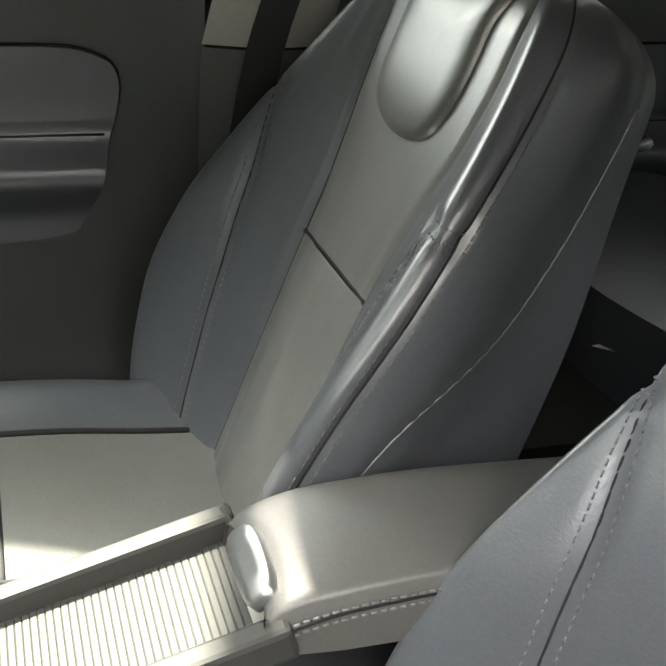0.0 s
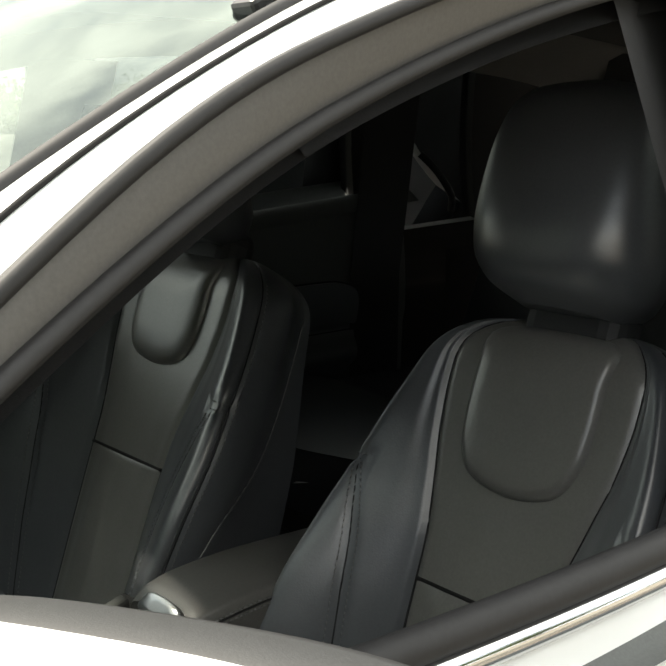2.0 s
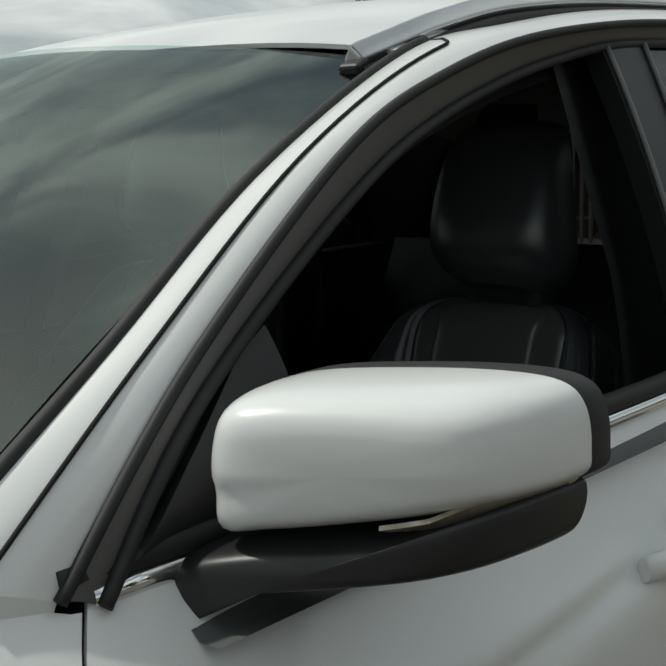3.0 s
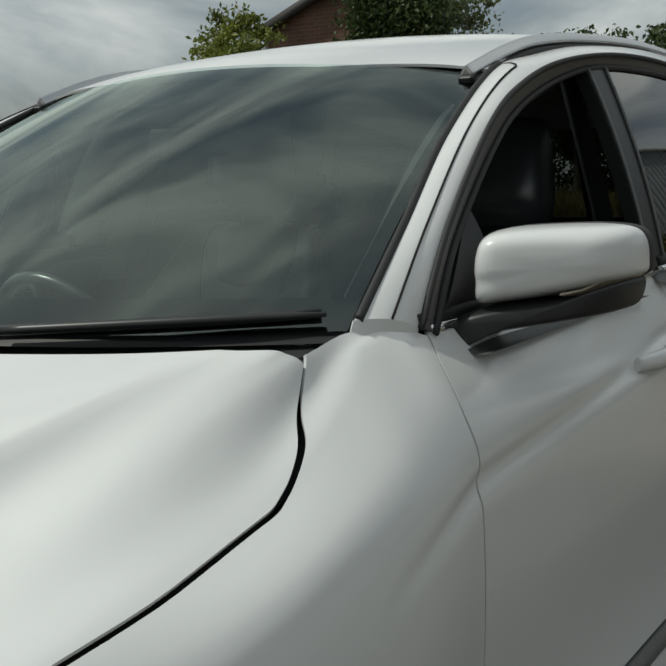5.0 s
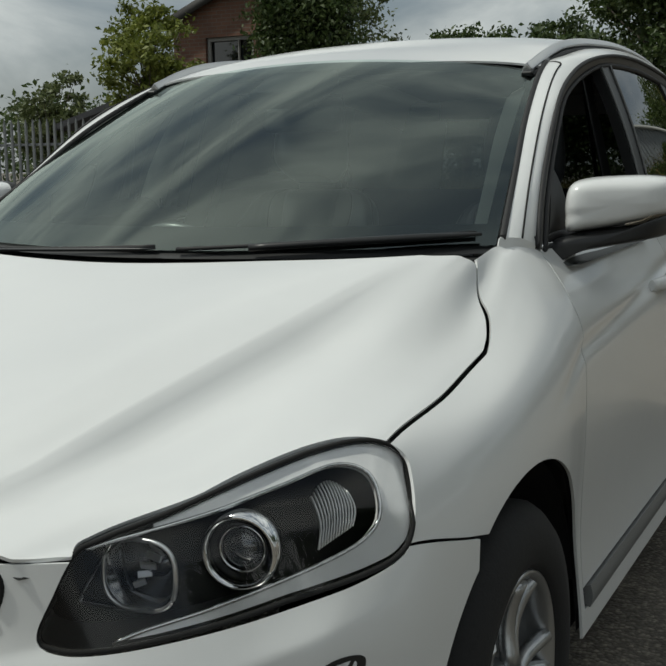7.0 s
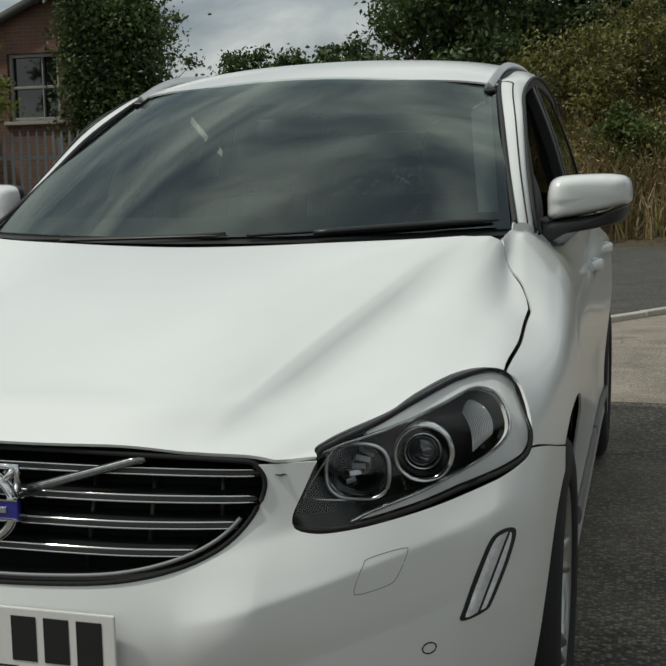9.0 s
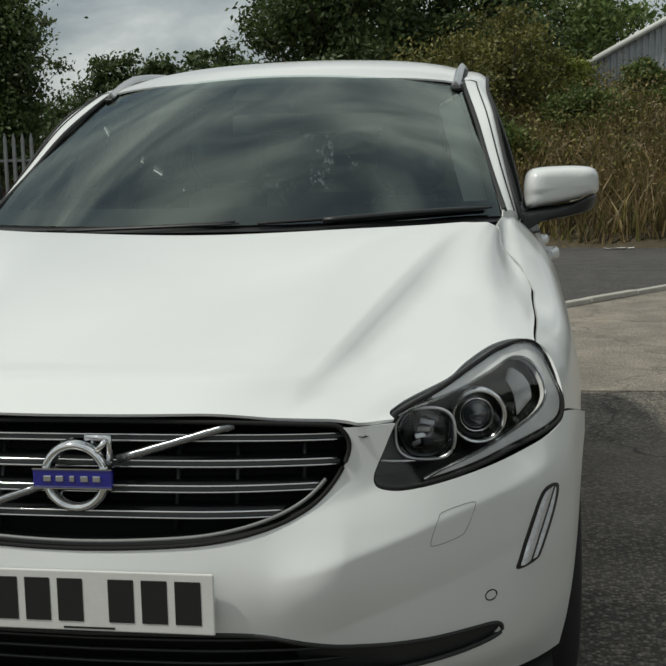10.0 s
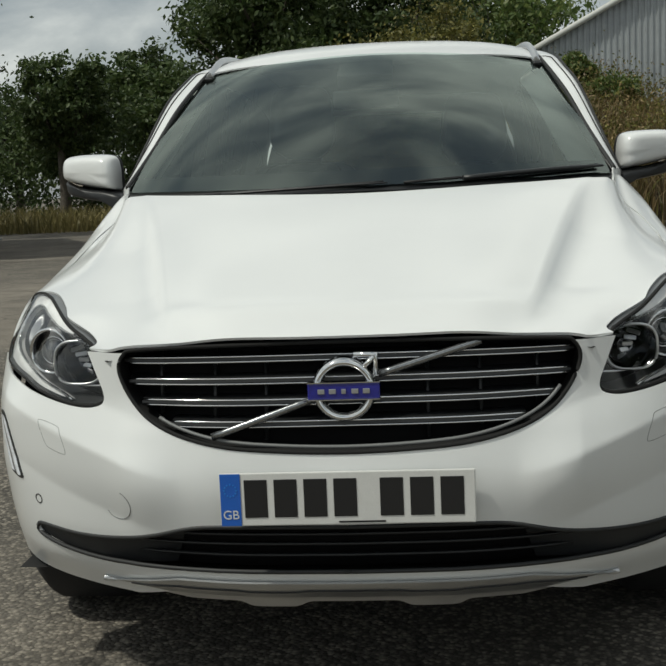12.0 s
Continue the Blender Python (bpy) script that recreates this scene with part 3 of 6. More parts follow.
    bm = sheet(lambda y, v: window_band(y, v, 0.0), steps(1.49, 1.76, 26), steps(0, 1, 26), keep=(over(lambda x, y, z: inside(tri, y, z)),))
    part("sail_panel", thick(turn(bm), 0.02), grain_black, car, "black plastic corner panel")
    panes = ([(2.60, 3.52), (3.60, 4.10)] if side > 0 else [(2.60, 3.30), (3.38, 4.10)]) + ([(1.74, 2.49)] if side < 0 else [])
    for ya, yb in panes:
        bm = sheet(lambda t, v: window_band(ya + (yb - ya) * t - (0.035 if ya < 3 else 0.15) * (v - 0.5), v), steps(0, 1, 12), steps(-0.02, 1, 10))
        part("window_pane", turn(bm), glass_side if ya < 2 else glass_rear, car)
    # roof rail
    rail = [(0.600, 2.035, 1.590), (0.602, 2.10, 1.611), (0.605, 2.20, 1.642), (0.606, 2.36, 1.677), (0.604, 2.65, 1.708), (0.599, 3.10, 1.730), (0.591, 3.60, 1.720), (0.578, 4.10, 1.672), (0.567, 4.28, 1.628)]
    bm = tube([Vector((side * p.x, p.y, p.z)) for p in curve(rail, 46)], lambda t: 0.0165 * min(1, 0.86 + 6 * t), 4, flat=1.15)
    bmesh.ops.bevel(bm, geom=bm.edges[:], offset=0.004, segments=2, affect="EDGES", profile=0.6)
    r = part("roof_rail", bm, satin_silver, car, "satin silver roof rail")
    bm = tube([Vector((side * (p.x + 0.014), p.y, p.z - 0.018)) for p in curve(rail, 40)], 0.010, 6)
    part("rail_gasket", bm, rubber, r)
    part("rail_foot", box((0.030, 0.024, 0.014), (side * 0.604, 2.034, 1.582), (28, 0, 0), 0.004), trim_black, r)
# tail: closes the body
def tail_surface(u, v):
    x = (0.86 - 0.56 * max(v - 0.5, 0)) * u
    return Vector((x, 4.35 + 0.28 * (1 - u * u) * 0.5 + (0.16 if v < 0.5 else 0.16 - 0.5 * (v - 0.5)), 0.3 + 1.35 * v))
part("tailgate", thick(sheet(tail_surface, steps(-1, 1, 20), steps(0, 0.62, 14)), 0.01), paint, car)
bm = sheet(lambda u, v: tail_surface(u * 0.93, v) + Vector((0, 0.004, 0)), steps(-1, 1, 16), steps(0.63, 0.97, 8))
part("rear_window", bm, glass_rear, car).visible_shadow = False
for s in (1, -1):
    bm = sheet(lambda u, v: tail_surface(s * u, v), steps(0.90, 1.02, 3), steps(0.6, 1.0, 8))
    part("rear_pillar", thick(bm, 0.05), paint, car)
part("tail_header", thick(sheet(lambda u, v: tail_surface(u, v), steps(-1, 1, 16), steps(0.95, 1.02, 3)), 0.05), paint, car)

# ---- door mirrors ----
CAP = [(0.824, 1.188), (0.819, 1.225), (0.821, 1.268), (0.834, 1.298), (0.870, 1.310), (0.95, 1.314), (1.02, 1.313), (1.062, 1.306), (1.080, 1.288), (1.085, 1.255), (1.078, 1.232), (1.02, 1.213), (0.94, 1.199), (0.87, 1.190)]
def dome(outline, n, centre, back, depth, power=0.8, lean=0.0, crease=None):
    rings = []
    bm = bmesh.new()
    for k in range(n + 1):
        a = k / n * math.pi / 2
        s, d = math.cos(a) ** power, math.sin(a)
        if k == n:
            rings.append([bm.verts.new((centre[0], back - depth + lean * (centre[0] - outline[0][0]), centre[1]))])
        else:
            rings.append([bm.verts.new((centre[0] + (x - centre[0]) * s, back - depth * d + lean * (centre[0] + (x - centre[0]) * s - outline[0][0]), centre[1] + (z - centre[1]) * s)) for x, z in outline])
    m = len(outline)
    for k in range(n):
        for i in range(m):
            if k == n - 1:
                f = bm.faces.new((rings[k][i], rings[k][(i + 1) % m], rings[n][0]))
            else:
                f = bm.faces.new((rings[k][i], rings[k][(i + 1) % m], rings[k + 1][(i + 1) % m], rings[k + 1][i]))
            f.smooth = True
    if crease:
        for v in bm.verts:
            v.co.y += 0.004 * min(max((crease + 0.06 * (v.co.x - 0.95) - v.co.z) / 0.012, 0), 1)
    return bm
amber_lens = material("clear_indicator_lens", (0.42, 0.36, 0.27), rough=0.12, coat=1.0, metal=0.3, grain=0.25, scale=120)
mirror_glass = material("mirror_glass", (0.8, 0.82, 0.83), rough=0.02, metal=1.0)
cap_line = [(v.x, v.y) for v in curve([(a, b, 0) for a, b in CAP], 64, closed=True)]
def swept(b, out=0.0):
    """Narrows a mirror part and sets its outer end back."""
    for v in b.verts:
        x = 0.815 + (v.co.x - 0.815) * 0.87
        v.co.x, v.co.y = x + out, v.co.y + 0.24 * (x - 0.846)
    return b
for side in (1, -1):
    turn = swept if side > 0 else (lambda b: flipped(swept(b, 0.04)))
    cap = part("mirror_cap", turn(dome(cap_line, 16, (0.955, 1.250), 1.675, 0.115, 0.34, 0.25, 1.248)), paint, car, "white door mirror cap")
    rim = [(0.958 + (x - 0.958) * 1.0, 1.254 + (z - 1.254) * 1.02 + 0.002) for x, z in cap_line]
    bm = bmesh.new()
    loops = []
    for dy, sc in ((0.0, 0.99), (0.003, 1.008), (0.028, 1.015), (0.034, 0.985), (0.026, 0.93)):
        loops.append([bm.verts.new((0.96 + (x - 0.96) * sc, 1.675 + 0.25 * (x - 0.846) + dy, 1.25 + (z - 1.25) * sc)) for x, z in cap_line])
    for a, b in zip(loops, loops[1:]):
        for i in range(len(a)):
            bm.faces.new((a[i], a[(i + 1) % len(a)], b[(i + 1) % len(a)], b[i])).smooth = True
    part("housing_rim", turn(bm), grain_black, cap, "black housing edge")
    bm = bmesh.new()
    bm.faces.new([bm.verts.new((0.96 + (x - 0.96) * 0.93, 1.708 + 0.25 * (x - 0.846), 1.25 + (z - 1.25) * 0.93)) for x, z in cap_line])
    part("mirror_glass", turn(bm), mirror_glass, cap)
    low = [(0.772, 1.100), (0.770, 1.150), (0.79, 1.172), (0.86, 1.189), (0.95, 1.198), (1.03, 1.213), (1.072, 1.228), (1.074, 1.200), (1.056, 1.178), (1.00, 1.165), (0.93, 1.154), (0.86, 1.143), (0.81, 1.124)]
    bm = dome([(v.x, v.y) for v in curve([(a, b, 0) for a, b in low], 56, closed=True)], 12, (0.91, 1.165), 1.685, 0.125, 0.34, 0.2)
    part("lower_shell", turn(bm), trim_black, cap, "black lower shell and foot")
    ind = [(0.962, 1.203), (1.01, 1.212), (1.045, 1.228), (1.060, 1.252), (1.082, 1.250), (1.078, 1.230), (1.05, 1.213), (1.0, 1.204)]
    bm = sheet(lambda u, v: Vector((u, 1.675 + 0.25 * (u - 0.846) - 0.117 * math.sqrt(max(0.0, 1 - min(1.0, math.hypot((u - 0.955) / 0.128, (v - 1.26) / 0.075)) ** 2.4)) - 0.006, v)), steps(0.95, 1.085, 40), steps(1.195, 1.262, 26), keep=(lambda p: inside(ind, p.x, p.z),))
    part("indicator_lens", turn(thick(bm, 0.004)), amber_lens, cap, "clear indicator strip with amber tint")

# ---- headlamps ----
LENS = spline((0.45, 0.512, 0.57, 0.603, 0.70, 0.759, 0.857, 0.875, 0.91, 0.95), (0.14, 0.157, 0.18, 0.2, 0.285, 0.36, 0.53, 0.565, 0.635, 0.72))
LENS_S = np.linspace(0.2, 1.1, 300)
LENS_Y = np.array([LENS(s) for s in LENS_S])
def lens_point(d, z, depth=0.0):
    c = 0.45 * (z - 0.77)
    s = float(np.interp(d, LENS_S - c + LENS_Y, LENS_S))
    top = float(np.interp(d, (0.70, 0.755, 0.80, 0.92, 1.10, 1.28, 1.39, 1.455, 1.475), (0.79, 0.842, 0.856, 0.877, 0.908, 0.930, 0.931, 0.912, 0.875)))
    k = min(max((z - top + 0.085) / 0.085, 0), 1.1)
    lean = k * k * float(np.interp(d, (0.75, 0.776, 0.84, 0.952, 1.1, 1.25, 1.353, 1.42), (0.0, -0.004, -0.009, -0.012, -0.016, -0.016, -0.009, -0.001)))
    lean += 0.013 * (1 - min(k, 1)) * min(max((d - 1.15) / 0.25, 0), 1)
    return Vector((s - c - 0.5 * depth + lean, float(np.interp(s, LENS_S, LENS_Y)) + 0.86 * depth - lean, z))
lamp_black = material("lamp_black", (0.005, 0.005, 0.006), rough=0.35, spec=0.25, grain=0.0, bump=0.0)
lamp_silver = material("lamp_silver", (0.88, 0.89, 0.89), rough=0.22, metal=0.12, coat=0.8, stain=0.1, stain_scale=8)
lamp_grey = material('lamp_grey', (0.05, 0.052, 0.055), rough=0.3, coat=0.5)
reflector_dark = material("smoked_reflector", (0.16, 0.165, 0.175), rough=0.12, metal=1.0)
lamp_glass = material("lamp_projector_glass", (0.03, 0.035, 0.045), rough=0.03, coat=1.0, spec=0.9)
DARK = [(0.70, 0.745), (0.72, 0.728), (0.80, 0.727), (0.877, 0.742), (1.031, 0.761), (1.185, 0.780), (1.30, 0.798), (1.355, 0.814), (1.383, 0.835), (1.388, 0.872), (1.365, 0.897), (1.30, 0.908), (1.185, 0.894), (1.10, 0.884), (1.031, 0.875), (0.877, 0.859), (0.80, 0.850), (0.755, 0.838), (0.712, 0.79)]
dark_line = [(v.x, v.y) for v in curve([(a, b, 0) for a, b in DARK], 70, closed=True)]
def lamp_sheet(depth, keep, curl=0.0):
    return sheet(lambda d, z: lens_point(d, z, depth), steps(0.66, 1.50, 84), steps(0.715, 0.95, 30), keep=keep)
shift = lambda line, dd: [(a + dd * 0.36, b) for a, b in line]
on = lambda line, m=0.0: (lambda p: inside(line, p.x + p.y, p.z) - m)
for side in (1, -1):
    turn = (lambda b: b) if side > 0 else flipped
    lamp = part("headlamp", turn(lamp_sheet(0.10, (on(shift(lamp_line, 0.1)),))), lamp_black, car, "headlamp with dark inside and silver surround")
    bm = tube([lens_point(a, b, 0.003) for a, b in lamp_line], 0.0045, 8, closed=True)
    part("lamp_gasket", turn(bm), gap_black, lamp)
    wall = bmesh.new()
    outer = [wall.verts.new(lens_point(a, b, 0.002)) for a, b in lamp_line]
    inner = [wall.verts.new(lens_point(a, b, 0.002) + Vector((-0.05, 0.086, 0))) for a, b in lamp_line]
    for i in range(len(outer)):
        wall.faces.new((outer[i], outer[(i + 1) % len(outer)], inner[(i + 1) % len(outer)], inner[i]))
    part("lamp_housing", turn(wall), lamp_grey, lamp)
    bm = lamp_sheet(0.010, (on(shift(lamp_line, 0.010), 0.0060), less(on(shift(dark_line, 0.010)), 0.0), lambda p: (p.x + p.y) - 0.83 - (0.0 if p.z < 0.80 else 0.08)))
    part("lamp_bezel", turn(thick(bm, 0.012)), lamp_silver, lamp, "silver inner surround")
    bm = tube([lens_point(a, b, 0.008) for a, b in dark_line[8:62]], 0.0034, 6)
    part("bezel_edge", turn(bm), chrome, lamp)
    aim = Vector((0.25, -0.97, 0.0))
    place = Matrix.Translation(Vector((0.705, 0.385, 0.815))) @ Vector((0, -1, 0)).rotation_difference(aim).to_matrix().to_4x4()
    for nm, prof, mat in (("projector_ring", [(-0.020, 0.047), (-0.028, 0.051), (-0.022, 0.056), (0.02, 0.057), (0.03, 0.050)], chrome), ("projector_collar", [(-0.010, 0.047), (-0.012, 0.040), (0.0, 0.034), (0.01, 0.033)], lamp_black), ("projector_inner_ring", [(-0.004, 0.035), (-0.008, 0.033), (-0.004, 0.031)], chrome),
                          ("projector_lens", [(-0.016, 0.001), (-0.015, 0.010), (-0.011, 0.020), (-0.003, 0.029), (0.004, 0.032)], lamp_glass)):
        bm = lathe(prof, 40, "y")
        bm.transform(place)
        part(nm, turn(bm), mat, lamp)
    bowl = Matrix.Translation(Vector((0.610, 0.298, 0.800))) @ Vector((0, -1, 0)).rotation_difference(Vector((0.1, -0.99, 0.05))).to_matrix().to_4x4()
    bm = lathe([(-0.034, 0.050), (-0.030, 0.046), (0.0, 0.037), (0.02, 0.022), (0.028, 0.010), (0.0, 0.008), (-0.004, 0.003)], 28, "y")
    bm.transform(bowl @ Matrix.Diagonal((1.1, 1, 1, 1)))
    part("main_beam_reflector", turn(bm), reflector_dark, lamp)
    for i in range(5):
        bm = box((0.030 - 0.003 * i, 0.004, 0.010), (0.012 - 0.007 * i, -0.006 + 0.003 * (i % 2), 0.030 - 0.013 * i), (24 * (-1) ** i, 18 - 9 * i, 12 * i - 20), 0.001)
        bm.transform(bowl)
        part("reflector_facet", turn(bm), satin_silver, lamp)
    bm = tube([bowl @ p for p in curve([(-0.040, -0.034, 0.044), (-0.066, -0.034, 0.004), (-0.096, -0.030, -0.046), (-0.080, -0.030, -0.052), (-0.02, -0.030, -0.052), (0.035, -0.030, -0.044)], 30)], 0.0034, 6)
    part("reflector_frame", turn(bm), chrome, lamp)
    ring = [(math.cos(a), math.sin(a)) for a in steps(0, math.tau, 40)[:-1]]
    bm = tube([bowl @ Vector((0.056 * math.copysign(abs(c) ** 0.7, c), -0.034, 0.049 * math.copysign(abs(s) ** 0.7, s))) for c, s in ring], 0.0034, 6, closed=True)
    part("reflector_rim", turn(bm), satin_silver, lamp)
    # clear indicator: a curved ribbed reflector along the outer edge
    bm = bmesh.new()
    for i in range(13):
        t = i / 12
        d0 = 1.235 + 0.082 * t
        za, zb = 0.800 + 0.022 * t, 0.870 + 0.016 * math.sin(math.pi * t)
        tube([lens_point(d0 + 0.012 * math.sin(math.pi * u), za + (zb - za) * u, 0.026) for u in steps(0, 1, 6)], 0.0019, 5, bm=bm)
    part("indicator_reflector", turn(bm), satin_silver, lamp)
    part("lamp_lens", turn(lamp_sheet(0.0, (on(lamp_line),))), glass_lens, lamp, "clear plastic lens").visible_shadow = False

# ---- grille, badge, plate ----
dark_chrome = material('dark_ribbed_chrome', (0.30, 0.31, 0.32), rough=0.22, metal=0.9, grain=0.3, scale=160)
BUMP_W = steps(0, 8, 400)
BUMP_AT = [lazy(lambda k: (BUMP_X[k], 0, 0), 8, w).x for w in BUMP_W]
def fascia(x, z, out=0.0):
    p = bumper_surface(float(np.interp(abs(x), BUMP_AT, BUMP_W)), z)
    return Vector((x, p.y - out, z))
mesh_black = material("grille_black", (0.003, 0.003, 0.0035), rough=0.8, spec=0.2)
bm = sheet(lambda x, z: fascia(x, z, -0.075), steps(-0.53, 0.53, 50), steps(0.60, 0.862, 14), keep=(lambda p: inside(grille_line, p.x, p.z) + 0.02,))
grille = part("grille", bm, mesh_black, car, "black grille with thin chrome slats")
bm = bmesh.new()
a_ = [bm.verts.new(fascia(x, z, -0.001)) for x, z in grille_line]
b_ = [bm.verts.new(fascia(x * 0.99, 0.75 + (z - 0.75) * 0.985, -0.076)) for x, z in grille_line]
for i in range(len(a_)):
    bm.faces.new((a_[i], a_[(i + 1) % len(a_)], b_[(i + 1) % len(a_)], b_[i])).smooth = True
part("grille_shell", bm, gap_black, grille)
part("grille_rim", tube([fascia(x * 0.992, 0.75 + (z - 0.75) * 0.985, 0.000) for x, z in grille_line], 0.0042, 8, closed=True), gap_black, grille)
part("grille_low_lip", tube([fascia(x * 0.97, z + 0.011, -0.012) for x, z in grille_line[46:90]], 0.004, 8), satin_strip, grille)
def grille_half(z):
    lo, hi = 0.0, 0.6
    for _ in range(20):
        m = (lo + hi) / 2
        if inside(grille_line, m, z) > 0.012:
            lo = m
        else:
            hi = m
    return lo
for z in (0.819, 0.774, 0.731, 0.688):
    w = grille_half(z)
    slat = bmesh.new()
    n = 40
    prof = ((0.0, 0.008), (-0.006, 0.0045), (-0.007, 0.0), (0.0, -0.006), (0.05, -0.010), (0.05, 0.012))
    rings = [[slat.verts.new(fascia(-w + 2 * w * i / n, z, -0.024) + Vector((0, dy, dz))) for dy, dz in prof] for i in range(n + 1)]
    for i in range(n):
        for k in range(len(prof)):
            slat.faces.new((rings[i][k], rings[i + 1][k], rings[i + 1][(k + 1) % len(prof)], rings[i][(k + 1) % len(prof)]))
    s_ = part("slat", slat, trim_black, grille)
    for dz in (0.007, -0.004):
        part("slat_edge", tube([fascia(-w + 2 * w * i / n, z, -0.020) + Vector((0, 0, dz)) for i in range(n + 1)], 0.0024, 6), chrome, s_)
for x in (-0.40, -0.28, -0.17, 0.17, 0.28, 0.40):
    zs = [z for z in steps(0.64, 0.85, 20) if inside(grille_line, x, z) > 0.01]
    part("grille_rib", tube([fascia(x, z, -0.058) for z in (zs[0], zs[-1])], 0.005, 6), trim_black, grille)
for x0, z0, x1, z1 in ((-0.278, 0.668, -0.070, 0.738), (0.070, 0.786, 0.282, 0.846)):
    part("diagonal_bar", tube([fascia(x0 + (x1 - x0) * t, z0 + (z1 - z0) * t, -0.004) for t in steps(0, 1, 8)], lambda t: 0.0078, 6, flat=0.7, up=(0, -1, 0)), dark_chrome, grille)
badge_at = fascia(0, 0.760, 0.006)
bm = lathe([(-0.004, 0.066), (-0.016, 0.062), (-0.018, 0.056), (-0.012, 0.049), (0.01, 0.047), (0.012, 0.067), (-0.004, 0.066)], 56, "y")
bm.transform(Matrix.Translation(badge_at))
badge = part("badge_ring", bm, chrome, grille, "chrome ring badge with blue band")
part("badge_band", box((0.148, 0.012, 0.034), (badge_at.x, badge_at.y - 0.018, badge_at.z), (0, 0, 0), 0.003), material("badge_blue", (0.012, 0.014, 0.22), rough=0.25, coat=1.0, grain=0.2, scale=80), badge)
for i, w in enumerate((0.014, 0.014, 0.009, 0.014, 0.014)):
    part("badge_mark", box((w, 0.003, 0.010), (badge_at.x - 0.046 + 0.023 * i, badge_at.y - 0.0255, badge_at.z), (0, 0, 0), 0.001), satin_silver, badge)
for dz in (0.0175, -0.0175):
    part("band_edge", box((0.148, 0.014, 0.0022), (badge_at.x, badge_at.y - 0.019, badge_at.z + dz)), chrome, badge)
part("badge_arrow", tube([badge_at + Vector(v) for v in ((0.022, -0.008, 0.072), (0.066, -0.008, 0.072), (0.066, -0.008, 0.030))], 0.0062, 6), chrome, badge)
part("badge_arrow_stem", tube([badge_at + Vector((0.040, -0.010, 0.044)), badge_at + Vector((0.062, -0.010, 0.068))], 0.006, 6), chrome, badge)

plate_white = material("plate_white", (0.62, 0.62, 0.60), rough=0.35, grain=0.05, scale=300, stain=0.06, stain_scale=12)
plate_blue = material("plate_blue", (0.01, 0.10, 0.45), rough=0.35, coat=0.5)
ink = material("plate_ink", (0.012, 0.012, 0.013), rough=0.35)
py = 0.022
plate = part("number_plate", box((0.520, 0.006, 0.111), (0, py, 0.5455), (0, 0, 0), 0.0025), plate_white, car, "white number plate with blue end band")
part("plate_blue_band", box((0.042, 0.002, 0.109), (-0.238, py - 0.0038, 0.5455), (0, 0, 0), 0.0006), plate_blue, plate)
for i in range(12):
    a = i * math.tau / 12
    part("plate_star", box((0.003, 0.0012, 0.003), (-0.238 + 0.0125 * math.cos(a), py - 0.0053, 0.566 + 0.0125 * math.sin(a)), (0, 45, 0)), material("star_blue", (0.02, 0.2, 0.6), rough=0.4) if i == 0 else bpy.data.materials["star_blue"], plate)
text = bpy.data.curves.new("country_letters", "FONT")
text.body, text.size, text.align_x, text.extrude = "GB", 0.026, "CENTER", 0.0005
letters = new("country_letters", text)
letters.data.materials.append(plate_white)
letters.matrix_world = pose(-0.238, py - 0.0052, 0.506, 90, 0, 0)
bpy.context.view_layer.update()
flat = bpy.data.meshes.new_from_object(letters.evaluated_get(bpy.context.evaluated_depsgraph_get()))
flat.transform(letters.matrix_world)
bpy.data.objects.remove(letters)
lb = new("country_letters", flat)
lb.parent = plate
for x in (-0.190, -0.129, -0.068, -0.007, 0.087, 0.148, 0.209):
    part("character_bar", box((0.047, 0.0016, 0.079), (x + 0.004, py - 0.0038, 0.5475), (0, 0, 0), 0.001), ink, plate)
part("maker_line", box((0.095, 0.001, 0.0035), (0.03, py - 0.0036, 0.4965)), ink, plate)

# ---- lower bumper ----
intake = part("lower_intake", sheet(lambda x, z: fascia(x, z, -0.075 + 0.06 * max(abs(x) - 0.42, 0) / 0.34), steps(-0.76, 0.76, 70), steps(0.355, 0.49, 12), keep=(over(lambda x, y, z: inside(INTAKE, x, z) + 0.012),)), mesh_black, car, "black lower air intake")
for s in (1, -1):
    corner = [(0.40, 0.365), (0.36, 0.48), (0.44, 0.462), (0.52, 0.430), (0.62, 0.420), (0.75, 0.425), (0.765, 0.405), (0.72, 0.38), (0.56, 0.365)]
    part("intake_corner", sheet(lambda x, z: Vector((s * x, fascia(x, z, -0.012 - 0.06 * max(0, 0.56 - x) / 0.2).y, z)), steps(0.34, 0.77, 40), steps(0.36, 0.49, 14), keep=(lambda p: inside(corner, abs(p.x), p.z) + 0.008, over(lambda x, y, z: inside(INTAKE, x, z) + 0.008))), grain_black, intake, "grained black plastic corner")
    part("intake_edge", tube([Vector((s * x, fascia(x, z, -0.001).y, z)) for x, z in [(v.x, v.y) for v in curve([(a, b, 0) for a, b in HALF_INTAKE], 50)]], 0.005, 6), grain_black, intake)
for z in (0.448, 0.425, 0.398):
    part("intake_bar", tube([fascia(x, z, -0.045) for x in steps(-0.47, 0.47, 24)], 0.0065, 6, flat=0.6), trim_black, intake)
def skid_low(x):
    a = abs(x)
    notch = 0.012 * (0.5 + 0.5 * math.tanh((0.11 - a) / 0.012)) + 0.012 * (0.5 + 0.5 * math.tanh((a - 0.235) / 0.012))
    return 0.276 + notch + 0.022 * max(0, a - 0.36) / 0.2
